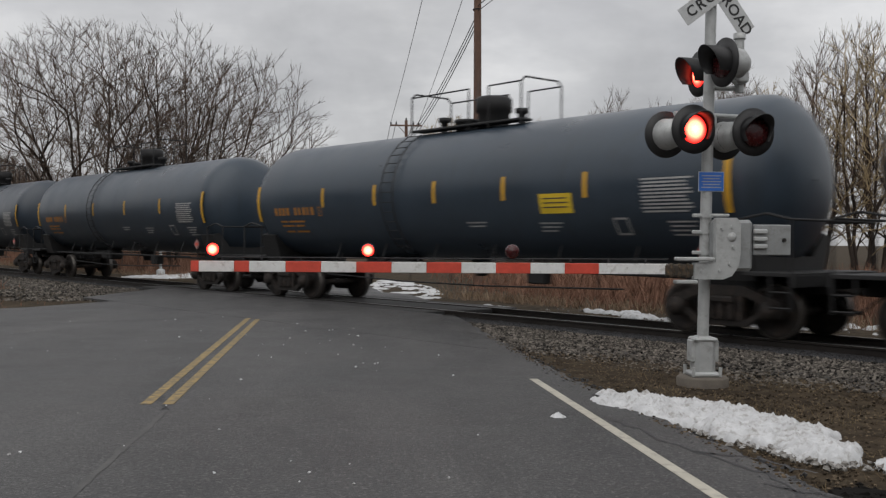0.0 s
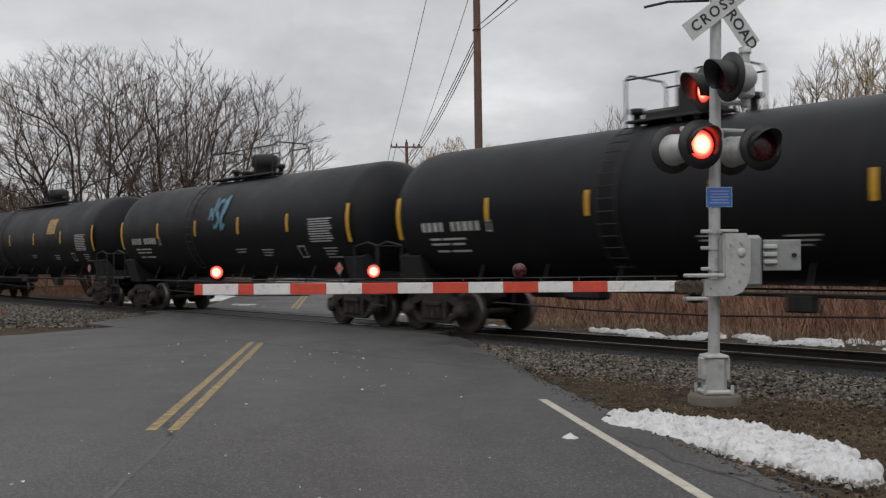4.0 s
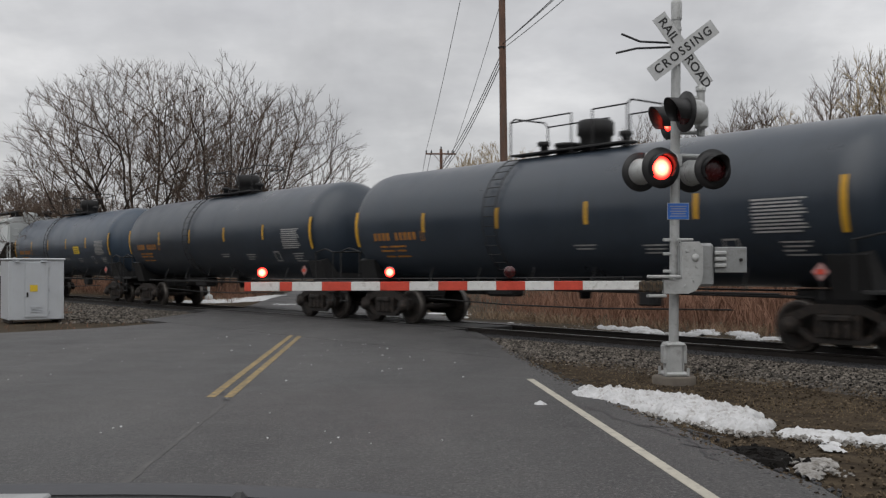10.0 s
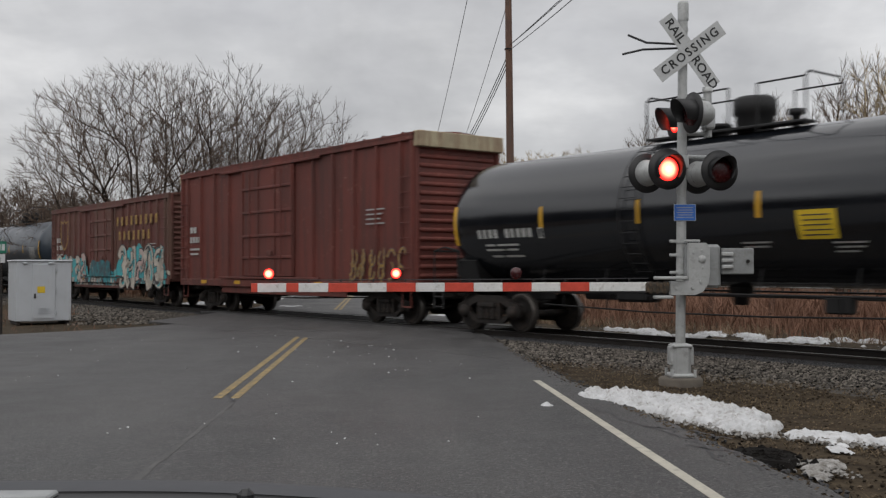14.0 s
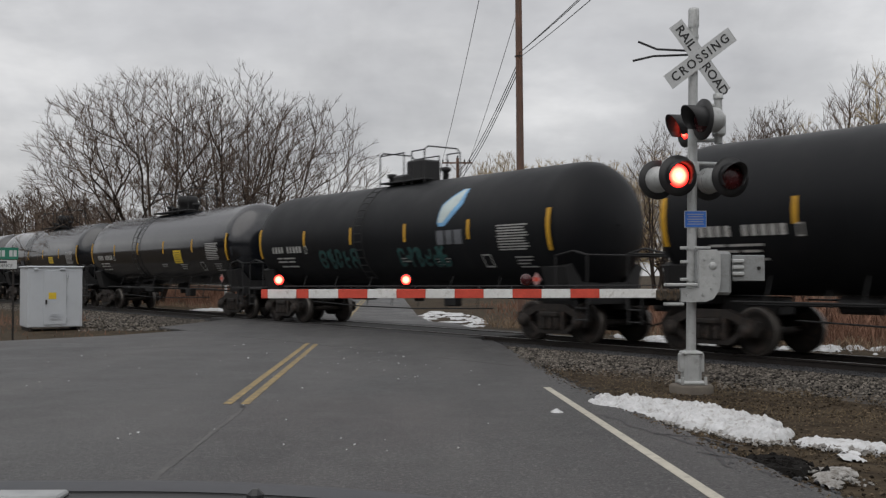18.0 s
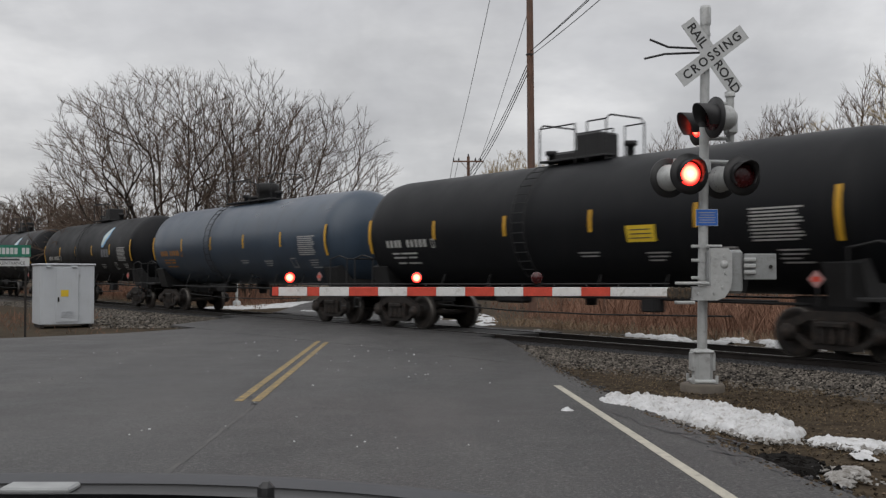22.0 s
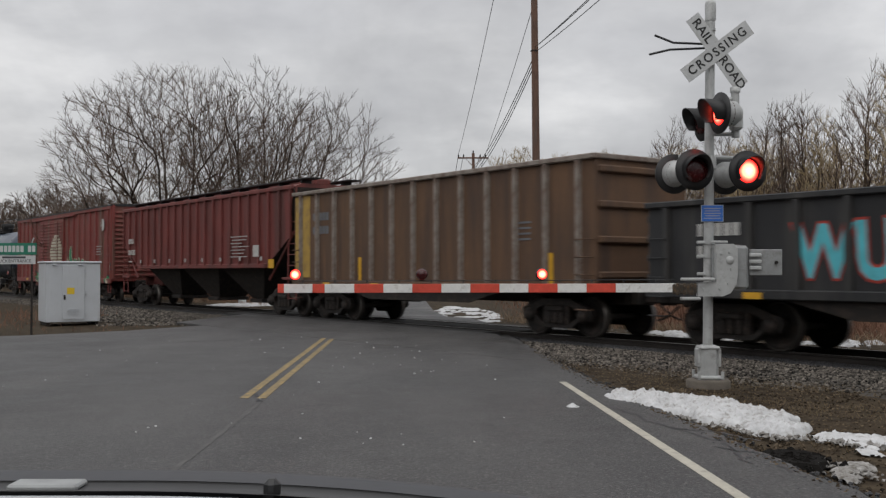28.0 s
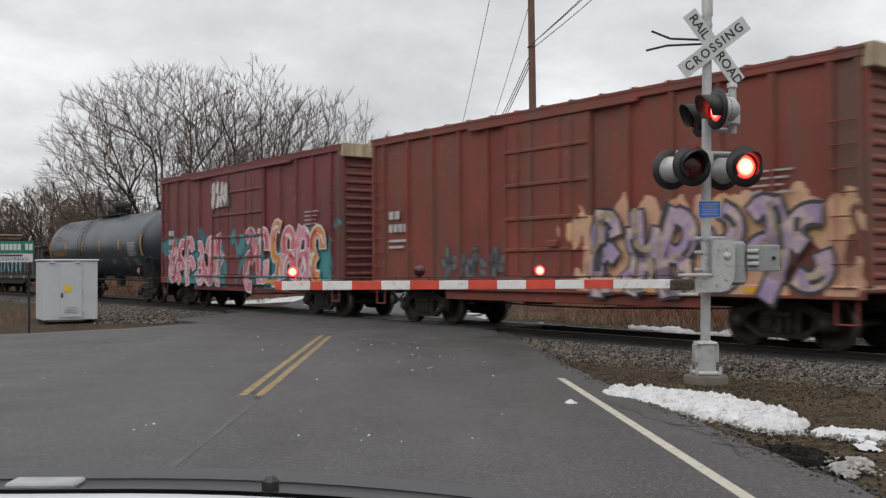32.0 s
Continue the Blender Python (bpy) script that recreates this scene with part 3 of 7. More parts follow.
def truck(car, x):
    """A two-axle truck: bolster with axles, two side frames, four wheels."""
    def middle(b):
        b.box(0, 0, 0.62, 0.4, 2.0, 0.22, 0.04)
        b.lathe([(0.7, 0.05), (0.7, 0.2), (0.86, 0.2), (0.86, 0.05)], "Z", 12)
        for a in (-0.89, 0.89):
            b.rod((a, -0.95, 0.44), (a, 0.95, 0.44), 0.075, n=8)
            b.box(a * 0.55, 0, 0.4, 0.06, 1.5, 0.1, 0.01)

    def frame_side(b):
        # arched top chord, dished bottom chord, two columns, pedestal jaws; the wheels show through the openings
        b.prism([(-1.16, 0.5), (-1.1, 0.36), (-0.72, 0.36), (-0.72, 0.58), (-0.44, 0.7), (0.44, 0.7), (0.72, 0.58), (0.72, 0.36), (1.1, 0.36), (1.16, 0.5), (1.12, 0.64), (0.85, 0.71), (0.45, 0.86), (-0.45, 0.86), (-0.85, 0.71), (-1.12, 0.64)], "Y", -0.07, 0.07)
        b.prism([(-0.74, 0.36), (-0.5, 0.19), (0.5, 0.19), (0.74, 0.36), (0.74, 0.46), (0.44, 0.29), (-0.44, 0.29), (-0.74, 0.46)], "Y", -0.065, 0.065)
        for k in (-0.36, 0.36):
            b.box(k, 0, 0.5, 0.12, 0.16, 0.46, 0.02)
        for a in (-0.89, 0.89):
            b.lathe([(0.06, 0.17), (0.12, 0.15), (0.17, 0.12), (0.18, 0.0)], "Y", 14, at=(a, 0, 0.47))
        for k in (-0.2, 0, 0.2):
            b.lathe([(0.29, 0.07), (0.32, 0.09), (0.36, 0.07), (0.4, 0.09), (0.44, 0.07), (0.48, 0.09), (0.52, 0.07), (0.58, 0.09)], "Z", 8, at=(k, 0.06, 0))
        b.box(0, 0.03, 0.63, 0.6, 0.24, 0.12, 0.03)

    def wheel(b):
        b.lathe([(-0.07, 0.0), (-0.07, 0.3), (-0.055, 0.36), (-0.07, 0.455), (0.055, 0.455), (0.065, 0.36), (0.02, 0.31), (0.02, 0.17), (0.07, 0.13), (0.07, 0.0)], "Y", 24)
        b.lathe([(-0.1, 0.44), (-0.1, 0.478), (-0.072, 0.478), (-0.06, 0.44)], "Y", 24)

    t = part("truck", shared("truck", STEEL, middle), STEEL, car, at=pose(x, 0, 0))
    for side in (-1, 1):
        part("side_frame", shared("side_frame", STEEL, frame_side), STEEL, t, at=pose(0, side * 1.0, 0, 0, 0, 0 if side > 0 else 180))
        for a in (-0.89, 0.89):
            w = part("wheel", shared("wheel", STEEL, wheel), STEEL, t, at=pose(a, side * 0.76, 0.455, 0, 0, 0 if side > 0 else 180))
            part("tread", shared("tread", TREAD, lambda b: b.lathe([(0.057, 0.43), (0.062, 0.457), (-0.068, 0.4575)], "Y", 24)), TREAD, w)


def coupler(car, x):
    d = 1 if x > 0 else -1

    def make(b):
        b.box(-0.35, 0, 0.88, 0.7, 0.2, 0.2, 0.03)
        b.box(0.05, 0.05, 0.88, 0.22, 0.3, 0.28, 0.06)
        b.box(-0.75, 0, 0.9, 0.3, 0.6, 0.34, 0.03)
        b.path([(-0.5, 0.25, 0.75), (-0.2, 0.3, 0.5), (0.1, 0.25, 0.42)], 0.025)
    part("coupler", shared("coupler", STEEL, make), STEEL, car, at=pose(x, 0, 0, 0, 0, 0 if d > 0 else 180))


def on_side(car, name, mesh, x, z, y, m, label="", tip=0.0):
    """Something flat on the side that faces the road: its own x runs towards the train's tail, its y upwards."""
    return part(name, mesh, m, car, label, at=Matrix.Translation((x, y, z)) @ pose(0, 0, 0, 90 + tip, 0, 180))


def bars(car, name, x, z, y, lines, m, label="", tip=0.0, bend=None):
    """Writing too small or too private to spell: bars of its size. lines: (from the left, width, height, below the top)."""
    for x0, w, h, dz in lines:
        b = Build()
        b.box(x0 + w / 2, -dz - h / 2, 0, w, h, 0.006)
        on_side(car, name, b.mesh(name, m), x, z, y, m, label, tip)


def lettered(rng, width, h, n):
    """A row of bar glyphs, as wide as a stencilled number."""
    out, x = [], 0.0
    step = width / n
    for i in range(n):
        if i != 4:
            out.append((x, step * rng.uniform(0.5, 0.66), h, 0))
        x += step
    return out


def round_bars(car, name, x, z, rad, cz, lines, m, label=""):
    """Bars laid on the curve of a tank."""
    b = Build()
    for x0, w, h, dz in lines:
        zt = z - dz
        k = max(1, int(h / 0.12))
        for i in range(k):
            za, zb = zt - h * i / k, zt - h * (i + 1) / k
            ya, yb = (math.sqrt(max(0.01, rad * rad - (q - cz) ** 2)) + 0.005 for q in (za, zb))
            b.add([(x - x0, ya, za), (x - x0 - w, ya, za), (x - x0 - w, yb, zb), (x - x0, yb, zb)], [(0, 3, 2, 1)[::-1]])
    return part(name, b, m, car, label)


def tank_car(c, length, paint, label, text=WHITEPAINT, dome="can", marks=(0.16, 0.2), extras=(), walkway=None, slim=1.0, tape=4):
    """A tank car: shell with dished heads, dome fittings and railed platform, ladders, sills, placards, two trucks."""
    car = thing("tank_car", label, "tank car", track_pose(c), "train cars")
    walkway = walkway or (1.85 if dome == "can" else 1.1)
    rad, cz, h = 1.52 * slim, 2.64, length / 2
    m = TANKS[paint]

    def shell(b):
        prof = [(-h - 0.68, 0.02), (-h - 0.66, 0.3), (-h - 0.58, 0.7), (-h - 0.42, 1.1), (-h - 0.2, 1.38), (-h, 1.49), (-h + 0.25, rad)]
        prof = [(x, min(r, rad)) for x, r in prof]
        full = prof + [(x * h / 6, rad) for x in range(-5, 6)] + [(-x, r) for x, r in reversed(prof)]
        b.lathe(full, "X", 48, at=(0, 0, cz))
    part("shell", shared(("shell", length, slim), m, shell), m, car)

    def stub(b):
        b.box(0, 0, 0.92, 2.9, 0.5, 0.36, 0.03)
        b.prism([(-1.05, 0.95), (1.05, 0.95), (1.28, 1.7), (1.05, 1.78), (0.7, 1.35), (-0.7, 1.35), (-1.05, 1.78), (-1.28, 1.7)], "X", -0.2, 0.55)
        b.box(0.95, 0, 1.08, 0.9, 2.75, 0.07, 0.01)
        b.box(1.38, 0, 0.98, 0.05, 2.75, 0.2, 0.01)
    for d in (-1, 1):
        part("end_sill", shared("end_sill", FITTING, stub), FITTING, car, at=pose(d * (h - 0.3), 0, 0, 0, 0, 0 if d > 0 else 180))
        truck(car, h - 0.72 if d > 0 else 0.42 - h)
        coupler(car, d * (h + 1.3))

        def rail_end(b):
            b.path([(0, 1.36, 1.1), (0, 1.36, 1.95), (0.55, 1.36, 2.05), (0.98, 1.36, 1.95), (0.98, 1.36, 1.05)], 0.022)
            b.path([(0, -1.36, 1.1), (0, -1.36, 1.95), (0.98, -1.36, 1.95), (0.98, -1.36, 1.05)], 0.022)
            b.path([(0.98, 1.36, 1.95), (0.98, -1.36, 1.95)], 0.022)
            for z in (0.55, 0.8):
                b.path([(0.98, 1.36, z), (0.62, 1.36, z)], 0.018)
            b.path([(0.98, 1.36, 1.05), (0.98, 1.36, 0.5)], 0.022)
            b.path([(0.62, 1.36, 1.05), (0.62, 1.36, 0.5)], 0.022)
        part("end_handrail", shared("end_handrail", FITTING, rail_end), FITTING, car, at=pose(d * (h + 0.06), 0, 0, 0, 0, 0 if d > 0 else 180) if d > 0 else pose(-h - 0.06, 0, 0) @ Matrix.Diagonal((-1, 1, 1, 1)))

    def platform(b):
        w = walkway
        b.box(0, 0.45, cz + rad + 0.02, 2 * w, 0.36, 0.05, 0.01)
        b.box(0, -0.45, cz + rad + 0.02, 2 * w, 0.36, 0.05, 0.01)
        top = cz + rad + 0.92
        lo = cz + rad - 0.1
        for x in (-w, w):
            for y in (-0.62, 0.62):
                b.path([(x, y, lo), (x, y, top - 0.1)], 0.02)
            b.path([(x, -0.62, top - 0.1), (x, -0.5, top), (x, 0.5, top), (x, 0.62, top - 0.1)], 0.02)
        for y in (-0.62, 0.62):
            b.path([(-w, y, top - 0.1), (-w * 0.45, y, top - 0.1)], 0.02)
            b.path([(w, y, top - 0.1), (-w * 0.1, y, top - 0.1)], 0.02)
            b.path([(-w * 0.1, y, top - 0.1), (-w * 0.1, y, lo)], 0.018)
            b.path([(-w * 0.45, y, top - 0.1), (-w * 0.45, y, lo)], 0.018)
    part("top_platform", shared(("top_platform", walkway, slim), FITTING, platform), FITTING, car, "black railed walkway round the dome")

    zt = cz + rad

    def housing(b):
        if dome == "can":
            b.lathe([(zt - 0.1, 0.36), (zt + 0.3, 0.36), (zt + 0.34, 0.42), (zt + 0.62, 0.42), (zt + 0.68, 0.36), (zt + 0.68, 0)], "Z", 18, at=(-0.35, 0, 0))
        else:
            b.box(-0.2, 0, zt + 0.3, 0.75, 0.7, 0.66, 0.05)

    def manway(b):
        if dome == "can":
            b.lathe([(zt - 0.1, 0.28), (zt + 0.16, 0.28), (zt + 0.18, 0.32), (zt + 0.24, 0.3), (zt + 0.24, 0)], "Z", 14, at=(0.55, 0, 0))
        else:
            b.box(0.6, 0, zt + 0.12, 0.8, 0.55, 0.3, 0.06)

    def valve(b):
        b.lathe([(zt - 0.1, 0.09), (zt + 0.22, 0.09), (zt + 0.24, 0.15), (zt + 0.34, 0.15), (zt + 0.36, 0)], "Z", 10)
    part("valve_housing", shared(("valve_housing", dome, slim), FITTING, housing), FITTING, car)
    part("manway_cover", shared(("manway_cover", dome, slim), FITTING, manway), FITTING, car)
    for x, y in ((-1.25, 0), (1.25, 0.1)):
        part("safety_valve", shared(("safety_valve", slim), FITTING, valve), FITTING, car, at=pose(x, y, 0))

    def ladder(b):
        for dx in (-0.22, 0.22):
            pts = []
            for i in range(9):
                a = radians(-50 + i * 14)
                pts.append((dx, (rad + 0.09) * math.cos(a), cz + (rad + 0.09) * math.sin(a)))
            b.path(pts, 0.014)
        for i in range(14):
            a = radians(-48 + i * 8.3)
            y, z = (rad + 0.09) * math.cos(a), cz + (rad + 0.09) * math.sin(a)
            b.rod((-0.22, y, z), (0.22, y, z), 0.011, n=5)
    lad = shared(("ladder", slim), FITTING, ladder)
    part("ladder", lad, FITTING, car, at=pose(walkway - 0.3, 0, 0))

    def under(b):
        for y in (1.2, -1.2):
            b.path([(-h + 1.4, y, 1.02), (h - 1.4, y, 1.02)], 0.022)
            k = -h + 2.2
            while k < h - 2:
                b.path([(k, y, 1.02), (k, y * 0.85, 1.5)], 0.016, 5)
                k += 1.9
        b.path([(-h + 1.2, 0.5, 0.95), (-1.5, 0.6, 0.98), (1.5, 0.6, 0.98), (h - 1.2, 0.5, 0.95)], 0.03)
        b.lathe([(0.78, 0.0), (0.78, 0.14), (0.95, 0.16), (1.0, 0.24), (1.2, 0.26)], "Z", 12)
        b.path([(-h + 2.6, 0.95, 0.7), (-1.2, 1.0, 0.62), (1.6, 1.0, 0.62), (h - 2.6, 0.95, 0.7)], 0.018, 5)
        for k in range(7):
            b.path([(-h + 3.2 + k * (length - 6.4) / 6, 0.97, 0.66), (-h + 3.2 + k * (length - 6.4) / 6, 0.9, 1.25)], 0.014, 5)
        b.box(-2.6, 0.8, 0.86, 0.5, 0.25, 0.3, 0.03)
        b.box(2.3, 0.4, 0.96, 0.9, 0.5, 0.34, 0.06)
        b.rod((3.0, 0.35, 0.98), (3.8, 0.35, 0.98), 0.17, n=12)
    part("brake_gear", shared(("brake_gear", length), FITTING, under), FITTING, car)
    # reflective strips: tall curved ones at the ends, short ones between
    for d in (-1, 1):
        round_bars(car, "reflector_strip", d * (h - 0.02) + 0.06, 3.02, rad, cz, [(0, 0.12, 0.95, 0)], YELLOWTAPE)
    for i in range(tape):
        x = h * (0.575 - 1.165 * i / (tape - 1))
        round_bars(car, "reflector_strip", x + 0.05, 2.88, rad, cz, [(0, 0.1, 0.48, 0)], YELLOWTAPE)
    # numbers near the head, data panel near the tail
    row = lettered(rnd, 1.95, marks[1], 10)
    round_bars(car, "owner_marks", h - 0.85, 2.42, rad, cz, row[:4], text, "stencilled owner's initials as bars")
    round_bars(car, "car_number", h - 0.85, 2.42, rad, cz, row[4:], text, "stencilled number")
    for dz, a, w in ((0.34, 0.2, 0.34), (0.34, 0.62, 0.75), (0.45, 0.2, 0.6), (0.45, 0.9, 0.4), (0.6, 0.3, 0.4), (0.6, 0.8, 0.6)):
        round_bars(car, "small_stencil", h - 0.85, 2.42, rad, cz, [(a, w, 0.045, dz)], text)
    for i in range(10):
        round_bars(car, "data_line", -h + 1.8, 2.7, rad, cz, [(0.03 * (i % 2), 1.1 - 0.05 * (i * 7 % 4), 0.032, i * 0.063)], STENCIL)
    for x, z, lines in ((-1.0, 1.98, 2), (-h + 4.4, 1.95, 3), (-h + 1.3, 1.95, 4)):
        for i in range(lines):
            round_bars(car, "small_stencil", x, z - 0.075 * i, rad, cz, [(0.04 * (i % 2), 0.62 - 0.1 * (i % 3), 0.03, 0)], STENCIL)
    for x0, w, g, dz in ((0, 0.34, 0.035, 0), (0, 0.34, 0.035, 0.28), (0, 0.035, 0.31, 0), (0.305, 0.035, 0.31, 0)):
        round_bars(car, "placard_frame", -h + 2.5, 2.02, rad, cz, [(x0, w, g, dz)], STENCIL)
    for x0, w, g, dz in ((0, 0.14, 0.025, 0), (0, 0.14, 0.025, 0.21), (0, 0.025, 0.235, 0), (0.115, 0.025, 0.235, 0)):
        round_bars(car, "number_frame", h - 2.95, 2.42, rad, cz, [(x0, w, g, dz)], text)
    for x in extras:
        x(car, rad, cz, h)

    def placard(b):
        b.add([(-0.16, 0, 0), (0, 0, 0.16), (0.16, 0, 0), (0, 0, -0.16)], [(0, 1, 2, 3)])
        b.add([(-0.16, -0.012, 0), (0, -0.012, 0.16), (0.16, -0.012, 0), (0, -0.012, -0.16)], [(3, 2, 1, 0)])
    part("placard_holder", shared("placard_holder", FITTING, lambda b: b.rod((0, 0, 0.0), (0, 0, 0.62), 0.02)), FITTING, car, at=pose(-h + 0.5, 1.4, 0.95))
    part("placard", shared("placard", PLACARD, placard), PLACARD, car, "small diamond placard", at=pose(-h + 0.5, 1.43, 1.42))
    part("placard_sign", shared("placard_sign", ARMRED, lambda b: b.box(0, 0, 0, 0.17, 0.006, 0.09)), ARMRED, car, at=pose(-h + 0.5, 1.437, 1.42))
    CARS.append((car, c))
    return car


def box_car(c, length, top, paint, label, ribs=16, door=(-1.7, 1.7), white_end=False, roofm=None, numbers=WHITEPAINT, louvre=False, flat_panels=False, extras=()):
    """A box car: ribbed steel sides, a sliding door, corrugated ends, roof, ladders, sill and two trucks."""
    car = thing("box_car", label, "box car", track_pose(c), "train cars")
    h, y, z0 = length / 2, 1.44, 1.02

    def body(b):
        b.box(0, 0, (z0 + top - 0.1) / 2 + 0.0, length, 2 * y, top - 0.1 - z0, 0.03)
    part("body", body_mesh(body, paint, "body"), paint, car)
    for d in (-1, 1):
        for name, oy, oz, ln, wy, hz in (("side_sill", y + 0.035, z0 + 0.02, length, 0.09, 0.24), ("top_rail", y + 0.035, top - 0.2, length + 0.05, 0.09, 0.16), ("fish_belly_sill", y - 0.05, z0 - 0.2, length * 0.55, 0.06, 0.26)):
            q = Build()
            q.box(0, d * oy, oz, ln, wy, hz, 0.015)
            part(name, q, paint, car)
    step = length / ribs
    xs = [h - step * (i + 0.5) for i in range(ribs)]
    xs = [x for x in xs if not door[0] - 0.15 < x < door[1] + 0.15] + [h - 0.06, -h + 0.06]
    rz0, rz1 = z0 + 0.12, top - 0.28

    def side_rib(b):
        # kept in the car's own space, so that the paint runs on over it
        b.prism([(-0.07, 0), (0.07, 0), (0.045, 0.075), (-0.045, 0.075)], "Z", rz0, rz1)
    for x in xs:
        q = Build()
        side_rib(q)
        q.v = [(vx + x, vy + y, vz) for vx, vy, vz in q.v]
        part("side_rib", q, paint, car)
        part("side_rib", shared(("far_rib", top), paint, side_rib), paint, car, at=pose(x, -y, 0, 0, 0, 180))

    def end_rib(b):
        b.lathe([(-1.3, 0.02), (-1.24, 0.065), (1.24, 0.065), (1.3, 0.02)], "Y", 8, arc=(0, math.pi))

    def end(b):
        for s in (-1, 1):
            b.box(0.04, s * 1.38, (z0 + top) / 2, 0.1, 0.12, top - z0 - 0.2, 0.02)
        b.box(0.006, 0, (z0 + top) / 2, 0.02, 2.6, top - z0 - 0.3)
    for d in (-1, 1):
        for i in range(15):
            part("end_rib", shared("end_rib", paint, end_rib), paint, car, at=pose(d * h, 0, z0 + 0.3 + (top - 0.75 - z0) * i / 14, 0, 0, 0 if d > 0 else 180))
        part("corrugated_end", body_mesh(end, paint, "end"), paint, car, at=pose(d * h, 0, 0, 0, 0, 0 if d > 0 else 180))
        truck(car, d * (h - 1.9))
        coupler(car, d * (h + 0.75))
        if white_end:
            def cap(b):
                b.box(0.1, 0, top - 0.25, 0.24, 2 * y + 0.04, 0.42, 0.02)
            part("end_stripe", body_mesh(cap, END_WHITE, "cap"), END_WHITE, car, "faded cream band along the top of the end", at=pose(d * h, 0, 0, 0, 0, 0 if d > 0 else 180))

    def roof(b):
        b.prism([(-y - 0.09, top - 0.14), (y + 0.09, top - 0.14), (y + 0.09, top - 0.08), (0, top + 0.03), (-y - 0.09, top - 0.08)], "X", -h - 0.06, h + 0.06)
        k = -h + 0.4
        while k < h:
            for s in (-1, 1):
                b.add([(k - 0.05, s * (y + 0.09), top - 0.055), (k + 0.05, s * (y + 0.09), top - 0.055), (k + 0.05, 0, top + 0.055), (k - 0.05, 0, top + 0.055)], [(0, 1, 2, 3)[:: s]])
                b.box(k, s * (y + 0.085), top - 0.085, 0.1, 0.03, 0.07)
            k += 0.92
    rm = roofm or paint
    part("roof", body_mesh(roof, rm, "roof"), rm, car)

    # the sliding door, with its tracks and lock bars
    dm = (door[0] + door[1]) / 2
    dw = door[1] - door[0]

    def leaf(b):
        b.box(0, y + 0.045, (z0 + top) / 2 - 0.05, dw - 0.06, 0.08, top - z0 - 0.6, 0.02)
    dr = part("sliding_door", body_mesh(leaf, paint, "door"), paint, car, at=pose(dm, 0, 0))
    ribs_of_door = []
    if louvre:
        z = z0 + 0.4
        while z < top - 0.6:
            ribs_of_door += [("door_slat", d * dw * 0.245, y + 0.095, z, dw * 0.44, 0.05, 0.07, 0.02) for d in (-1, 1)]
            z += 0.17
    else:
        ribs_of_door += [("door_rib", 0, y + 0.1, z0 + 0.3 + (top - z0 - 0.6) * z, dw - 0.1, 0.05, 0.09, 0.015) for z in (0.16, 0.36, 0.58, 0.8)]
        ribs_of_door += [("door_post", x * dw, y + 0.1, (z0 + top) / 2 - 0.05, 0.07, 0.04, top - z0 - 0.66, 0.01) for x in (-0.47, -0.16, 0.16, 0.47)]
    for name, *size in ribs_of_door:
        q = Build()
        q.box(*size)
        part(name, q, paint, dr)

    def gear(b):
        b.box(dm, y + 0.1, z0 + 0.2, dw * 1.9, 0.06, 0.07, 0.01)
        b.box(dm, y + 0.1, top - 0.32, dw * 1.9, 0.07, 0.08, 0.01)
        for x in (-0.3, 0.3):
            b.rod((dm + x * dw, y + 0.15, z0 + 0.35), (dm + x * dw, y + 0.15, top - 0.5), 0.018, n=6)
        b.box(dm - 0.1 * dw, y + 0.16, z0 + 1.0, 0.34, 0.05, 0.16, 0.02)
    part("door_track", body_mesh(gear, paint, "gear"), paint, car)

    def rung(b):
        b.path([(-0.22, y + 0.02, 0), (-0.22, y + 0.1, 0), (0.22, y + 0.1, 0), (0.22, y + 0.02, 0)], 0.014, 5)

    def step_iron(b):
        b.path([(-0.2, y, z0), (-0.2, y, 0.5), (0.2, y, 0.5), (0.2, y, z0)], 0.02, 5)
    for x in (h - 0.34, -h + 0.34):
        lad = part("side_ladder", shared("step_iron", paint, step_iron), paint, car, at=pose(x, 0, 0))
        for i in range(8):
            z = z0 + 0.1 + i * 0.4
            if z > top - 0.5 and i > 3:
                break
            part("rung", shared("side_rung", paint, rung), paint, lad, at=pose(0, 0, z))

    def frame_under(b):
        b.box(0, 0, 0.86, length - 0.4, 0.6, 0.34, 0.04)
        b.rod((1.0, 0.6, 0.78), (1.9, 0.6, 0.78), 0.18, n=12)
        b.box(-1.4, 0.5, 0.78, 0.5, 0.4, 0.3, 0.05)
        b.path([(-h + 2, 1.05, 0.72), (-1, 1.1, 0.6), (1, 1.1, 0.6), (h - 2, 1.05, 0.72)], 0.02)
        for d in (-1, 1):
            b.box(d * (h - 1.9), 0, 0.93, 0.5, 2.6, 0.16, 0.03)
    part("underframe", body_mesh(frame_under, STEEL, ("under", length)), STEEL, car)
    ys = y + 0.058
    bars(car, "car_number", h - 0.85, 3.05, ys, [(0, 0.22, 0.22, 0), (0.3, 0.22, 0.22, 0)] + [(0.0 + 0.24 * i, 0.17, 0.22, 0.36) for i in range(4)] + [(0, 0.9, 0.07, 0.78), (0, 0.7, 0.07, 0.95)], numbers, "stencilled number")
    for i in range(4):
        bars(car, "data_line", -h + 2.2, top - 2.0, ys, [(0, 0.9 - 0.1 * (i % 3), 0.04, i * 0.13)], STENCIL)
    for x in (h * 0.72, h * 0.36, -h * 0.36, -h * 0.72):
        bars(car, "reflector_strip", x + 0.22, z0 + 0.1, y + 0.084, [(0, 0.44, 0.12, 0)], YELLOWTAPE)
    for x in extras:
        x(car, y, z0, top, h)
    CARS.append((car, c))
    return car


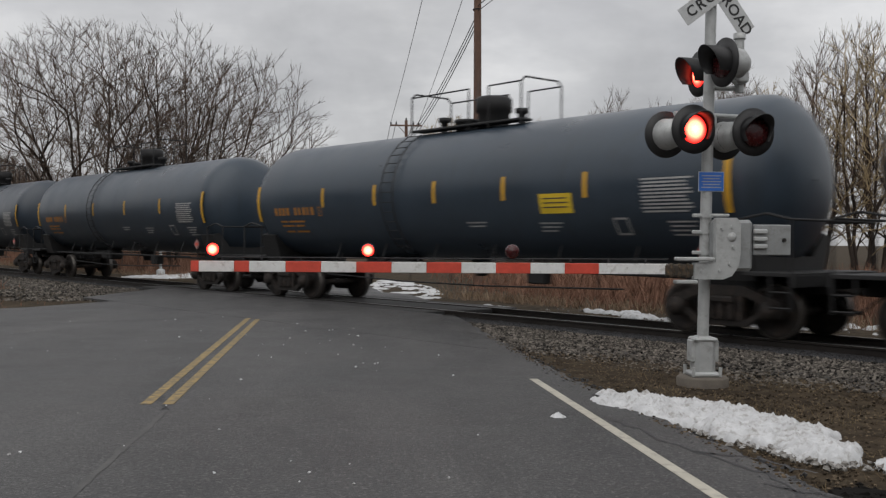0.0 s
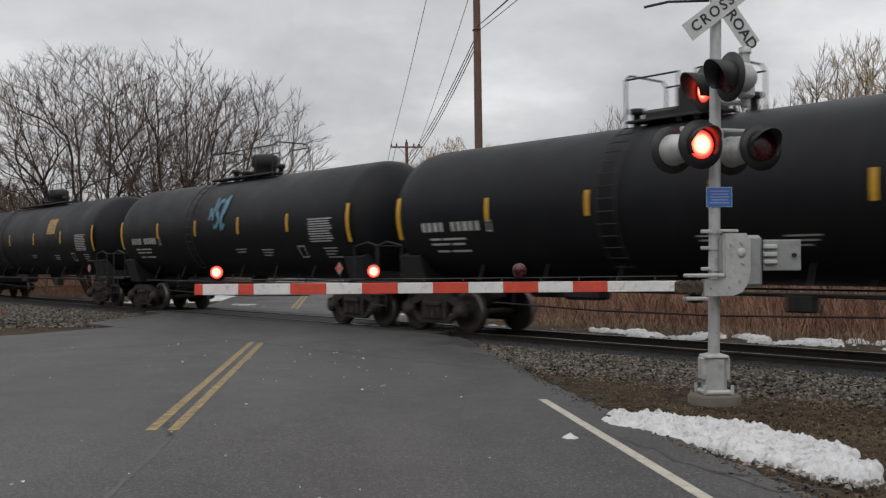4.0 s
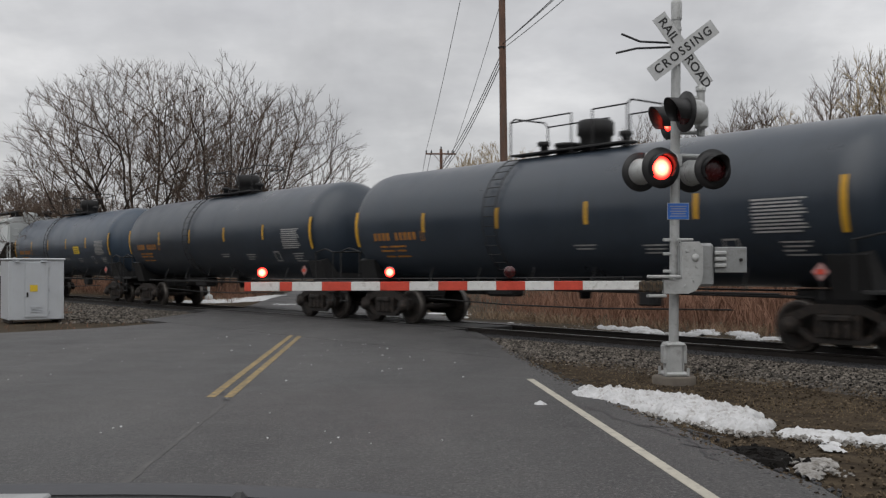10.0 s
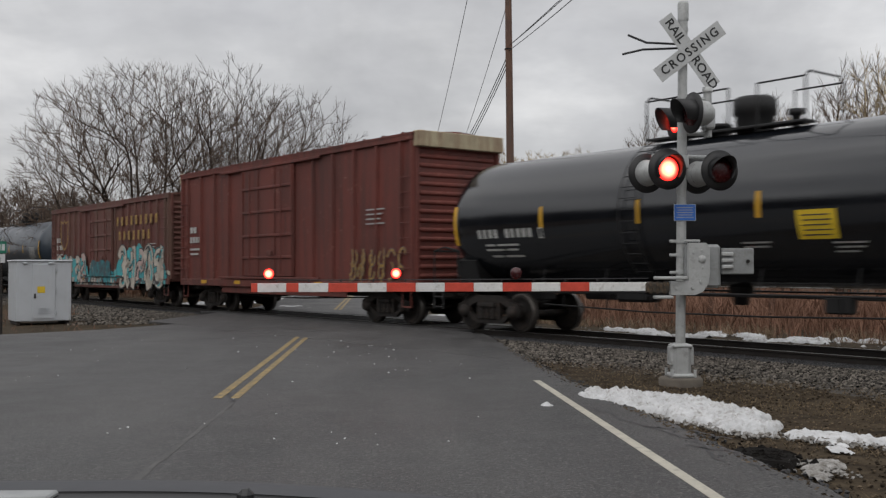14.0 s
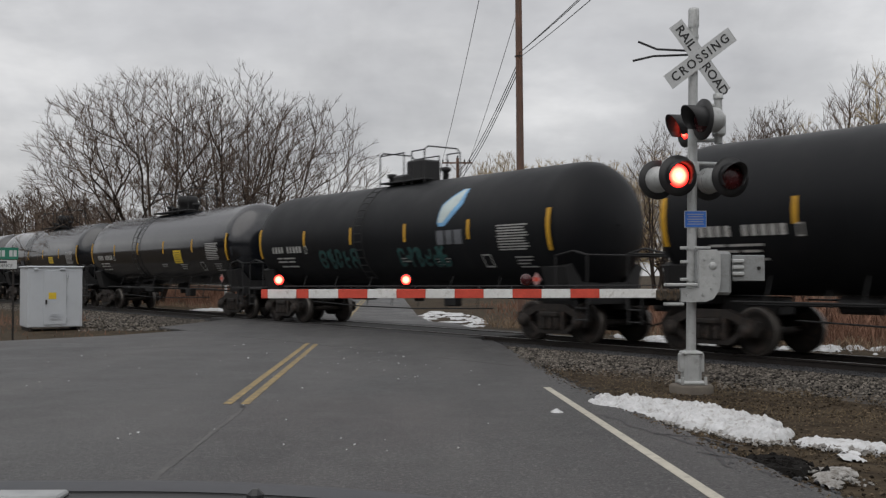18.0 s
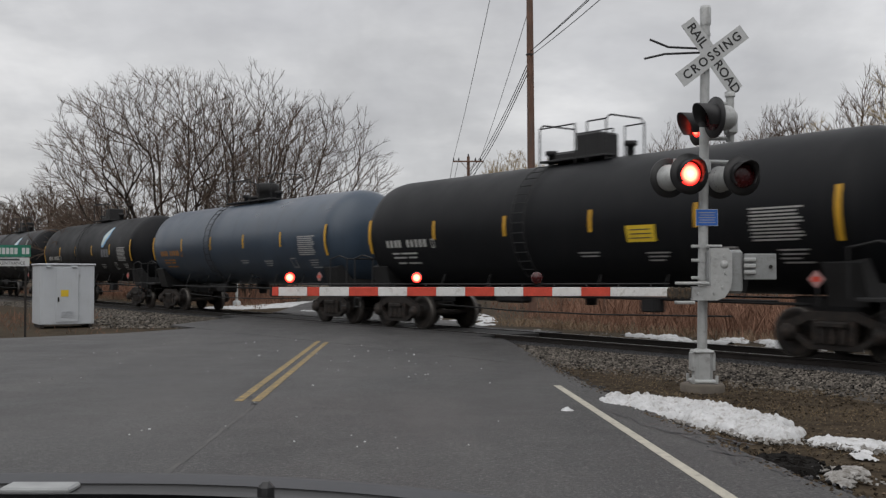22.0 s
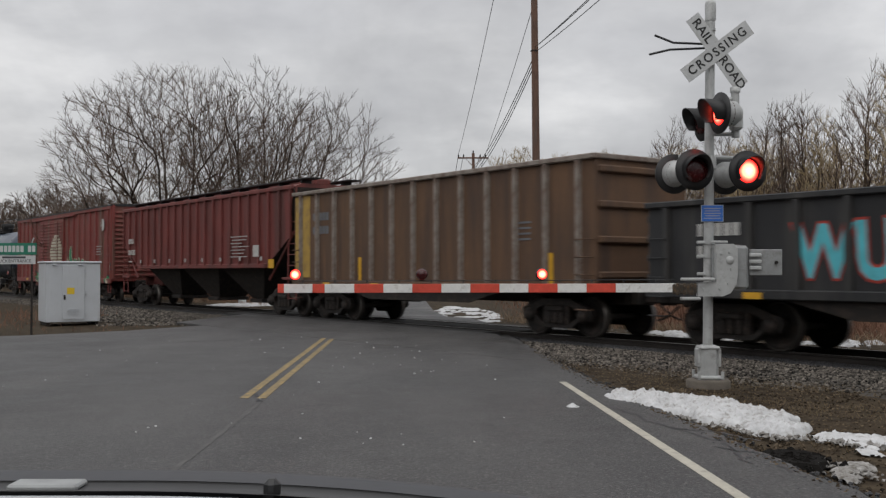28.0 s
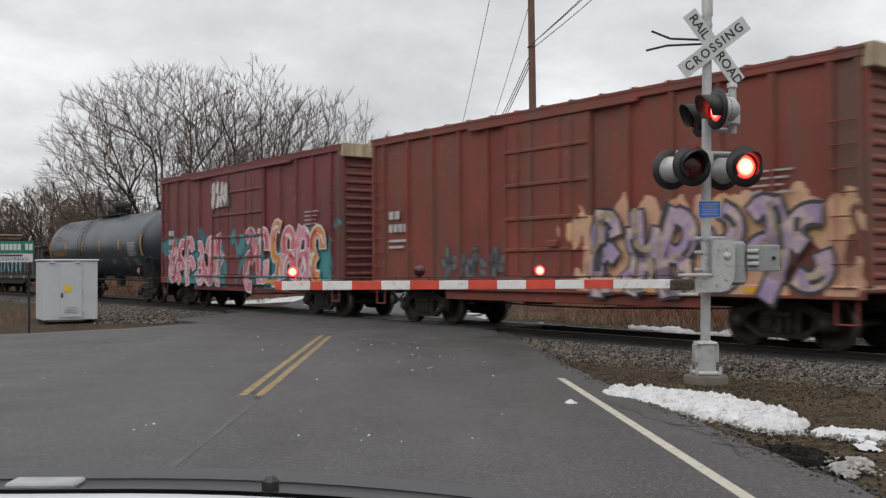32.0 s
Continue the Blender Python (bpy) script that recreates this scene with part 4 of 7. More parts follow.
def body_mesh(maker, material, key):
    """A mesh of its own for one car's part."""
    b = Build()
    maker(b)
    return b.mesh(key if isinstance(key, str) else key[0], material)


END_WHITE = mat("faded_cream_paint", (0.42, 0.36, 0.24), 0.7, vary=0.2, scale=2, bump=0.1, dirt=(0.2, 0.11, 0.07), dirt_amount=0.5, streak=True)
GRAF_TEAL = [(0.05, 0.33, 0.38), (0.5, 0.46, 0.4), (0.09, 0.42, 0.45), (0.36, 0.35, 0.32), (0.05, 0.05, 0.06), (0.55, 0.5, 0.42)]
GRAF_GREEN = [(0.02, 0.24, 0.1), (0.6, 0.58, 0.5), (0.03, 0.3, 0.12), (0.6, 0.56, 0.42), (0.3, 0.28, 0.2)]
GRAF_PINK = [(0.045, 0.22, 0.25), (0.06, 0.28, 0.3), (0.035, 0.15, 0.17), (0.05, 0.24, 0.26)]
GRAF_PURPLE = [(0.6, 0.36, 0.24), (0.64, 0.43, 0.28), (0.56, 0.32, 0.22), (0.62, 0.4, 0.22)]
GRAF_GREY = [(0.32, 0.36, 0.36), (0.5, 0.48, 0.45), (0.2, 0.22, 0.22), (0.42, 0.38, 0.35)]

WC_PAINT = painted_over("maroon_box_car_paint", (0.135, 0.047, 0.038), 0.65, GRAF_TEAL, -9, 9, 0.8, 1.5, 1, cell=0.62, cover=0.85)
LW_PAINT = mat("brick_red_box_car_paint", (0.15, 0.036, 0.026), 0.65, vary=0.2, scale=0.7, fine=22, bump=0.1, dirt=(0.07, 0.025, 0.02), dirt_amount=0.5, streak=True, chips=(0.27, 0.15, 0.11))
ATW_PAINT = painted_over("bright_red_box_car_paint", (0.2, 0.036, 0.03), 0.62, GRAF_GREEN, -8.6, 5.2, 0.9, 1.75, 5, cell=0.6, cover=0.62)
MN_PAINT = painted_over("wine_red_box_car_paint", (0.17, 0.034, 0.04), 0.6, GRAF_PINK, -7.4, 7.2, 0.8, 2.75, 9, cell=0.95, line=(0.045, 0.2, 0.22), cover=0.62)
LAST_PAINT = painted_over("rust_red_box_car_paint", (0.2, 0.045, 0.03), 0.65, GRAF_PURPLE, -7.4, -0.9, 0.98, 2.75, 13, cell=1.1, line=(0.6, 0.38, 0.25), cover=0.97)
REEFER = painted_over("cream_white_reefer_paint", (0.66, 0.65, 0.61), 0.55, GRAF_GREY, -8.6, 9.2, 0.95, 2.5, 21, cell=0.9, cover=0.5, dirt=(0.6, 0.575, 0.51), vary=0.08, chips=(0.42, 0.33, 0.22))
HOPPER = mat("pale_grey_hopper_paint", (0.58, 0.61, 0.61), 0.5, vary=0.06, scale=0.5, fine=20, bump=0.03, dirt=(0.52, 0.54, 0.54), dirt_amount=0.2, streak=True)
GRIMESHADE = mat("grimy_shaded_grey_paint", (0.13, 0.12, 0.112), 0.75, vary=0.25, scale=1.2, fine=20, bump=0.08, dirt=(0.07, 0.055, 0.045), dirt_amount=0.5)
PALEDATA = mat("faint_grey_stencil", (0.3, 0.31, 0.31), 0.6, vary=0.2, scale=8, bump=0)
HOPPER_RUST = mat("rust_streaked_ledge", (0.56, 0.57, 0.55), 0.65, vary=0.1, scale=0.45, bump=0.08, dirt=(0.42, 0.22, 0.05), dirt_amount=0.42)
REDHOP = mat("oxide_red_hopper_paint", (0.17, 0.04, 0.034), 0.68, vary=0.2, scale=0.8, fine=20, bump=0.1, dirt=(0.08, 0.03, 0.026), dirt_amount=0.5, streak=True)
BROWNGON = mat("brown_gondola_paint", (0.125, 0.068, 0.036), 0.75, vary=0.22, scale=0.7, fine=18, bump=0.12, dirt=(0.055, 0.034, 0.026), dirt_amount=0.5, streak=True)
RIBPALE = mat("bare_rib_edge", (0.25, 0.22, 0.19), 0.7, vary=0.2, scale=3, bump=0.1, dirt=(0.12, 0.07, 0.05), dirt_amount=0.5)
GONYELLOW = mat("weathered_yellow_end", (0.42, 0.27, 0.06), 0.65, vary=0.15, scale=2, bump=0.08, dirt=(0.22, 0.14, 0.06), dirt_amount=0.4)
BLACKGON = mat("black_gondola_paint", (0.02, 0.021, 0.023), 0.62, vary=0.3, scale=0.8, fine=20, bump=0.12, dirt=(0.05, 0.048, 0.045), dirt_amount=0.4, streak=True)
SPRAYCYAN = mat("cyan_spray_paint", (0.1, 0.5, 0.58), 0.55, vary=0.2, scale=3, bump=0.02)
SPRAYRED = mat("red_spray_paint", (0.4, 0.045, 0.03), 0.55, vary=0.2, scale=3, bump=0.02)
SPRAYBLUE = mat("blue_spray_paint", (0.07, 0.22, 0.32), 0.55, vary=0.3, scale=3, bump=0.02)
SPRAYDIM = mat("dull_green_spray_paint", (0.02, 0.085, 0.08), 0.6, vary=0.4, scale=4, bump=0.02)
SPRAYGREY = mat("grey_green_spray_paint", (0.4, 0.47, 0.46), 0.55, vary=0.2, scale=3, bump=0.02)
GENYELLOW = mat("yellow_cooling_unit", (0.7, 0.36, 0.02), 0.45, vary=0.1, scale=3, bump=0.03)
LOGOBLUE = mat("logo_blue", (0.09, 0.16, 0.4), 0.5, vary=0.1, bump=0)
LOGOSKY = mat("logo_pale_blue", (0.15, 0.36, 0.6), 0.5, vary=0.1, bump=0)
LOGOPINK = mat("logo_faded_red", (0.55, 0.3, 0.26), 0.5, vary=0.1, bump=0)


SPRAYTEAL = mat("turquoise_spray_paint", (0.045, 0.4, 0.44), 0.55, vary=0.2, scale=1.6, bump=0.02, dirt=(0.1, 0.16, 0.16), dirt_amount=0.35)
SPRAYTEALDARK = mat("dull_teal_spray_paint", (0.03, 0.2, 0.23), 0.6, vary=0.4, scale=2.4, bump=0.02, dirt=(0.05, 0.03, 0.04), dirt_amount=0.6)
SPRAYCREAM = mat("cream_letter_spray_paint", (0.52, 0.47, 0.4), 0.6, vary=0.2, scale=2, bump=0.02, dirt=(0.3, 0.26, 0.22), dirt_amount=0.4)
SPRAYBLUSH = mat("pale_pink_letter_spray_paint", (0.5, 0.36, 0.33), 0.6, vary=0.2, scale=2, bump=0.02, dirt=(0.42, 0.38, 0.32), dirt_amount=0.4)
SPRAYPINK = mat("pink_spray_paint", (0.62, 0.17, 0.24), 0.55, vary=0.25, scale=1.6, bump=0.02, dirt=(0.6, 0.22, 0.06), dirt_amount=0.35)
SPRAYROSE = mat("rose_spray_paint", (0.68, 0.3, 0.4), 0.55, vary=0.25, scale=1.6, bump=0.02, dirt=(0.55, 0.07, 0.06), dirt_amount=0.4)
SPRAYORANGE = mat("orange_spray_paint", (0.6, 0.25, 0.05), 0.55, vary=0.25, scale=1.6, bump=0.02, dirt=(0.66, 0.2, 0.25), dirt_amount=0.4)
SPRAYWHITE = mat("white_spray_paint", (0.66, 0.6, 0.58), 0.55, vary=0.12, scale=2, bump=0.02, dirt=(0.6, 0.4, 0.4), dirt_amount=0.3)
SPRAYPURPLE = mat("purple_spray_paint", (0.36, 0.27, 0.44), 0.55, vary=0.25, scale=1.4, bump=0.02, dirt=(0.64, 0.5, 0.32), dirt_amount=0.5)


def stroke(b, pts, w):
    """A broad brushed ribbon through points, lying flat in x and y."""
    ps = [Vector((x, y, 0)) for x, y in pts]
    vs = []
    for i, p in enumerate(ps):
        d = (ps[min(i + 1, len(ps) - 1)] - ps[max(i - 1, 0)]).normalized()
        n = Vector((-d.y, d.x, 0)) * w / 2
        if i in (0, len(ps) - 1):
            p = p + d * w * 0.3 * (-1 if i == 0 else 1)
        vs += [p - n, p + n]
    b.add(vs, [(2 * i, 2 * i + 2, 2 * i + 3, 2 * i + 1) for i in range(len(ps) - 1)])


def sprayed(x, z, y, width, height, n, fill, line, seed, lean=0.1, curve=None, edge=1.55, weight=0.27, accents=()):
    """A sprayed tag: fat bent strokes that overlap, with a darker edge behind. Gives an extra for a car."""
    def extra(car, *rest):
        r = random.Random(seed)
        step = width / n
        for i in range(n):
            cx = step * (i + 0.5)
            hh = height * r.uniform(0.85, 1.1)
            g = []
            for side in (1, -1):
                a0, turn = r.uniform(0, 6.283), r.choice((-1, 1)) * r.uniform(2.4, 4.4)
                mx, mz = cx + step * r.uniform(-0.12, 0.12), side * hh * r.uniform(0.18, 0.26)
                rx, rz = step * r.uniform(0.26, 0.36), hh * r.uniform(0.2, 0.28)
                g.append([(mx + rx * math.cos(a0 + turn * j / 9), mz + rz * math.sin(a0 + turn * j / 9)) for j in range(10)])
            if r.random() < 0.65:
                x0, bow = cx + step * r.uniform(-0.3, 0.3), step * r.uniform(-0.25, 0.25)
                g.append([(x0 + bow * math.sin(3.14 * j / 7), hh * (0.5 - j / 7)) for j in range(8)])
            glyph = [[(px + py * lean, py) for px, py in q] for q in g]
            spray(car, glyph, step, i)

    def spray(car, glyph, step, i):
        for name, k, m, dy in (("sprayed_outline", edge, line, 0.004), ("sprayed_letter", 1.0, fill[i % len(fill)] if isinstance(fill, tuple) else fill, 0.009)):
            dy += 0.0006 * i
            b = Build()
            for q in glyph:
                stroke(b, q, step * weight * k)
            if curve:
                rad, cz = curve
                b.v = [(x - px, math.sqrt(max(0.05, rad * rad - (z + py - cz) ** 2)) + dy + 0.006, z + py) for px, py, pz in b.v]
                b.f = [f[::-1] for f in b.f]
                part(name, b, m, car)
            else:
                on_side(car, name, b.mesh(name, m), x, z, y + dy, m)
        # streaks of other colours across each letter
        r = random.Random(seed * 31 + i)
        for k, m in enumerate(accents):
            b = Build()
            for q in glyph:
                a = r.randrange(0, max(1, len(q) - 4))
                dx, dz = r.uniform(-0.1, 0.1) * step, r.uniform(-0.12, 0.12) * step
                stroke(b, [(px + dx, pz + dz) for px, pz in q[a:a + r.randrange(3, 6)]], step * weight * r.uniform(0.2, 0.42))
            on_side(car, "sprayed_streak", b.mesh("sprayed_streak", m), x, z, y + 0.013 + 0.0006 * i + 0.002 * k, m)
    return extra


def sprayed_cloud(x0, x1, z0, z1, y, m, seed, rag=0.3):
    """A field of spray paint behind letters, with a billowing upper edge."""
    def extra(car, *rest):
        b = Build()
        n = int((x0 - x1) / 0.09)
        tops = []
        for i in range(n + 1):
            u = i / n
            edge = min(1.0, 6 * u, 6 * (1 - u)) ** 0.5
            puff = abs(noise.noise((u * (x0 - x1) * 0.9, seed, 0))) * 1.6 + 0.35 * noise.noise((u * (x0 - x1) * 3.1, seed, 4))
            tops.append(((x0 - x1) * u, z0 + (z1 - z0) * (0.25 + 0.75 * edge) + rag * (puff - 0.3)))
        vs = [(px, z0 - 1.5, 0) for px, pz in tops] + [(px, pz - 1.5, 0) for px, pz in tops]
        b.add(vs, [(i, i + 1, n + 2 + i, n + 1 + i) for i in range(n)])
        on_side(car, "sprayed_cloud", b.mesh("sprayed_cloud", m), x0, 1.5, y, m)
    return extra


def block_word(text, x, z, width, height, y, fill, line):
    """A word in fat sprayed capitals, each letter on a wider rim of another colour."""
    def extra(car, *rest):
        step = width / len(text)
        for i, ch in enumerate(text):
            for name, m, fat, dy in (("sprayed_outline", line, 0.07, 0.004), ("sprayed_letter", fill, 0.035, 0.009)):
                me = words_mesh(ch, 1.0, m, 0.001, 1.0, fat)
                at = pose(0, 0, 0, 0, 0, 3 * math.sin(i * 2.3)) @ Matrix.Diagonal((step * 1.08, height * 1.3 * (1 + 0.08 * math.sin(i * 1.7)), 1, 1))
                me.transform(at)
                on_side(car, name, me, x - step * (i + 0.5), z + 0.04 * math.sin(i * 3.1), y + dy + 0.0005 * i, m)
    return extra


def patch(x, z, w, h, m, name="warning_panel", label=""):
    """A flat coloured panel on a tank's side."""
    def extra(car, rad, cz, hh):
        round_bars(car, name, x, z, rad, cz, [(0, w, h, 0)], m, label)
        if m is YELLOWTAG:
            for i in range(int(h / 0.1)):
                round_bars(car, "panel_line", x - 0.08, z - 0.05, rad + 0.004, cz, [(0.03 * (i % 2), w - 0.2, 0.022, 0.03 + 0.085 * i)], DARKPAINT)
    return extra


def leaf_logo(x, z):
    """A slanting leaf-shaped emblem in pale blue and white above a row of grey bars."""
    def extra(car, rad, cz, hh):
        for name, m, pts in (("emblem", LOGOSKY, [(0.0, 0.06), (0.06, 0.56), (0.4, 0.82), (0.8, 1.03), (0.88, 0.94), (0.92, 0.54), (0.64, 0.26), (0.32, 0.0), (0.1, -0.01)]),
                             ("emblem_blade", EMBLEMPALE, [(0.03, 0.1), (0.09, 0.53), (0.42, 0.78), (0.8, 0.98), (0.76, 0.62), (0.48, 0.32), (0.18, 0.04)])):
            b = Build()
            dy = 0.006 if name == "emblem" else 0.011
            rows = []
            for k in range(15):
                pz = 0.001 + 1.318 * k / 14
                cuts = sorted(px0 + (px1 - px0) * (pz - pz0) / (pz1 - pz0) for (px0, pz0), (px1, pz1) in zip(pts, pts[1:] + pts[:1]) if (pz0 > pz) != (pz1 > pz))
                if len(cuts) > 1:
                    yy = math.sqrt(max(0.05, rad * rad - (z + pz - cz) ** 2)) + dy
                    rows.append(((x - cuts[0], yy, z + pz), (x - cuts[-1], yy, z + pz)))
            for lo, hi in zip(rows, rows[1:]):
                b.add([lo[0], lo[1], hi[1], hi[0]], [(0, 1, 2, 3)])
            part(name, b, m, car)
        round_bars(car, "emblem_lettering", x + 0.02, z - 0.1, rad, cz, [(0.0, 0.3, 0.36, 0), (0.38, 0.27, 0.36, 0), (0.72, 0.32, 0.36, 0)], GREYBAR, "grey lettering")
    return extra


EMBLEMPALE = mat("emblem_pale_mint", (0.5, 0.58, 0.57), 0.5, vary=0.12, scale=3, bump=0)
GREYBAR = mat("grey_stencil", (0.13, 0.137, 0.15), 0.6, vary=0.2, bump=0)


def big_name(x, z, w, h):
    """A company name along the tank, as broad white bars."""
    def extra(car, rad, cz, hh):
        for i in range(6):
            round_bars(car, "company_letter", x, z, rad, cz, [(i * w / 6, w / 6 * 0.72, h, 0)], WHITEPAINT, "large white letter")
    return extra


def yellow_words(rows, x, z):
    """Widely spaced faded capitals, as bars."""
    def extra(car, y, z0, top, h):
        for k, n in enumerate(rows):
            for i in range(n):
                bars(car, "faded_letter", x, z - k * 0.62, y + 0.078, [(i * 0.54 + (0.27 if n < 9 else 0), 0.22, 0.38, 0)], FADEDGOLD, "faded gold letter")
    return extra


FADEDGOLD = mat("faded_gold_paint", (0.4, 0.26, 0.07), 0.7, vary=0.3, scale=5, bump=0, dirt=(0.14, 0.05, 0.04), dirt_amount=0.5)


def gold_shield(x, z):
    """A faded shield outline."""
    def extra(car, y, z0, top, h):
        b = Build()
        pts = [(-0.55, 0.65), (-0.2, 0.55), (0, 0.68), (0.2, 0.55), (0.55, 0.65), (0.5, -0.35), (0.25, -0.62), (0, -0.75), (-0.25, -0.62), (-0.5, -0.35), (-0.55, 0.65)]
        stroke(b, pts, 0.09)
        on_side(car, "shield_outline", b.mesh("shield_outline", FADEDGOLD), x, z, y + 0.078, FADEDGOLD, "faded gold shield")
    return extra


def white_door(car, y, z0, top, h):
    """Cream spray paint over the louvred door."""
    z = 1.95
    while z < 3.5:
        k = max(0.0, (z - 2.6) / 0.9)
        lo, hi = 1.3 - 0.75 * k ** 2 + 0.16 * noise.noise((z * 2.1, 0, 3)), -0.95 + 0.7 * k ** 2.4 + 0.2 * noise.noise((z * 2.3, 5, 3))
        bars(car, "sprayed_slat", lo, z, y + 0.124, [(0, lo - hi, 0.13, 0)], CREAMSPRAY)
        z += 0.17


def tall_letters(car, y, z0, top, h):
    for k, (x, w, hh) in enumerate(((1.3, 1.6, 0.6), (-0.3, 1.0, 0.6), (-1.3, 0.9, 0.75), (-2.2, 0.7, 1.45), (-3.0, 1.9, 0.8))):
        sprayed(x, 1.3 + hh / 2, y + 0.078, w, hh, max(1, int(w / 0.55)), SPRAYGREEN, CREAMSPRAY, 60 + k, 0.05)(car)


CREAMSPRAY = mat("cream_spray_paint", (0.5, 0.46, 0.36), 0.6, vary=0.2, scale=3, bump=0.02, dirt=(0.3, 0.14, 0.09), dirt_amount=0.3)
SPRAYGREEN = mat("green_spray_paint", (0.02, 0.23, 0.1), 0.55, vary=0.2, scale=3, bump=0.02)


def disc_mark(x, z, r, m):
    def extra(car, y, z0, top, h):
        b = Build()
        b.add([(r * math.cos(i * math.pi / 12), r * math.sin(i * math.pi / 12), 0) for i in range(24)], [tuple(range(24))])
        on_side(car, "round_mark", b.mesh("round_mark", m), x, z, y + 0.062, m)
    return extra


def reefer_car(c, length):
    """A tall white refrigerator car with a plug door and a yellow cooling unit at its tail."""
    car = thing("refrigerator_car", "tall cream white refrigerator car with tags and yellow cooling unit", "freight car", track_pose(c), "train cars")
    h, y, z0, top = length / 2, 1.5, 0.95, 5.2
    m = REEFER

    def body(b):
        b.box(0, 0, (z0 + top) / 2, length, 2 * y, top - z0, 0.04)

    def rails(b):
        for d in (-1, 1):
            b.box(0, d * (y + 0.03), z0 + 0.06, length, 0.06, 0.22, 0.015)
            b.box(0, d * (y + 0.015), top - 0.06, length + 0.02, 0.04, 0.1, 0.01)
    part("body", body_mesh(body, m, "body"), m, car)
    for i in range(14):
        x = h - length * (i + 0.5) / 14
        if not -2.4 < x < 1.7:
            part("panel_seam", shared(("panel_seam", length), m, lambda b: b.box(0, y + 0.006, (z0 + top) / 2, 0.03, 0.012, top - z0 - 0.1)), m, car, at=pose(x, 0, 0))
    part("side_sill", body_mesh(rails, m, "side_sill"), m, car)
    door = Build()
    dx, dw = -0.35, 3.6
    door.box(dx, y + 0.05, 3.0, dw, 0.1, 3.7, 0.03)
    leaf = part("plug_door", door, REEFDOOR, car, "cream plug door with bars")
    for z in (1.35, 1.9, 2.55, 3.3, 4.2, 4.75):
        part("door_bar", Build().box(dx, y + 0.12, z, dw - 0.1, 0.06, 0.1, 0.02), REEFDOOR, leaf)
    for x in (-dw / 2 + 0.05, -0.15, 0.15, dw / 2 - 0.05):
        part("door_post", Build().box(dx + x, y + 0.12, 3.0, 0.09, 0.05, 3.7, 0.015), REEFDOOR, leaf)
    rods = Build()
    for x in (-0.35, 0.35):
        rods.rod((dx + x, y + 0.19, 1.2), (dx + x, y + 0.19, 4.75), 0.025)
    rods.box(dx - 0.35, y + 0.2, 2.0, 0.3, 0.08, 0.5, 0.02)
    part("lock_gear", rods, REEFDOOR, leaf)
    for z in (4.0, 2.2, 1.6):
        part("door_catch", Build().box(dx + dw / 2 + 0.18, y + 0.05, z, 0.12, 0.08, 0.34, 0.02), STEEL, car)
    part("vent_plate", Build().box(-4.9, y + 0.02, 4.35, 0.16, 0.04, 0.4, 0.01), STEEL, car)
    for x, z in ((2.6, 1.9), (-4.0, 1.55), (7.4, 1.35)):
        part("reflector_strip", Build().box(x, y + 0.066 if z < 1.4 else y + 0.014, z, 0.2, 0.012, 0.3), YELLOWTAPE, car)
    tr = Build()
    tr.box(-2.2, y + 0.09, top - 0.3, 7.6, 0.1, 0.07, 0.01)
    tr.box(-2.2, y + 0.09, 1.12, 7.6, 0.08, 0.08, 0.01)
    part("door_track", tr, STEEL, car)
    # tail end: cooling unit, tank, railings
    e = -h
    u = Build()
    u.box(e - 0.48, 0, top - 0.3, 1.34, 2.74, 0.66, 0.06)
    unit = part("cooling_unit", u, GENYELLOW, car, "yellow cooling unit with black louvres")
    lo = Build()
    for i in range(5):
        lo.box(e - 0.35, 1.36, top - 0.55 + i * 0.11, 1.1, 0.03, 0.05)
        lo.box(e - 1.16, 0, top - 0.55 + i * 0.11, 0.03, 2.2, 0.05)
    part("louvre", lo, BLACK, unit)
    g = Build()
    g.box(e - 0.78, 0, top - 0.98, 0.6, 2.66, 0.62, 0.05)
    part("grille", g, BLACK, car)
    g = Build()
    g.box(e - 0.46, 0, top - 1.58, 1.0, 2.62, 1.85, 0.08)
    part("end_cabinet", g, HOPPER, car, "white end casing under the grille")
    p = Build()
    p.box(e + 0.4, y + 0.004, top - 0.3, 0.72, 0.01, 0.5)
    part("blue_label", p, LOGOBLUE, car, "blue label panel")
    fr = Build()
    for yy in (-1.35, 1.35):
        for x in (e - 0.25, e - 1.2):
            fr.rod((x, yy, 0.9), (x, yy, 3.3), 0.05)
    fr.box(e - 0.75, 0, 1.05, 1.5, 2.8, 0.1, 0.02)
    fr.rod((e - 0.75, -0.8, 2.0), (e - 0.75, 0.9, 2.0), 0.42, n=20)
    fr.box(e - 0.7, 0, 2.75, 1.2, 2.4, 0.25, 0.03)
    part("end_platform", fr, FITTING, car, "black end platform with a fuel tank")
    st = Build()
    for yy in (1.1, 1.4):
        st.rod((e - 1.3, yy, 0.5), (e - 1.3, yy, 2.2), 0.03)
    for i in range(5):
        st.rod((e - 1.3, 1.1, 0.6 + i * 0.36), (e - 1.3, 1.4, 0.6 + i * 0.36), 0.02)
    part("end_ladder", st, HOPPER, car)
    un = Build()
    un.box(0, 0, 0.82, length - 0.4, 0.6, 0.3, 0.04)
    un.path([(-h + 2, 1.1, 0.7), (-2, 1.15, 0.58), (2, 1.15, 0.58), (h - 2, 1.1, 0.7)], 0.025)
    un.box(-0.8, 0.7, 0.72, 1.2, 0.5, 0.34, 0.06)
    part("underframe", un, STEEL, car)
    for d in (-1, 1):
        truck(car, d * (h - 2.0) - (0.6 if d < 0 else 0))
    coupler(car, h + 0.75)
    coupler(car, -h - 1.6)
    ys = y + 0.016
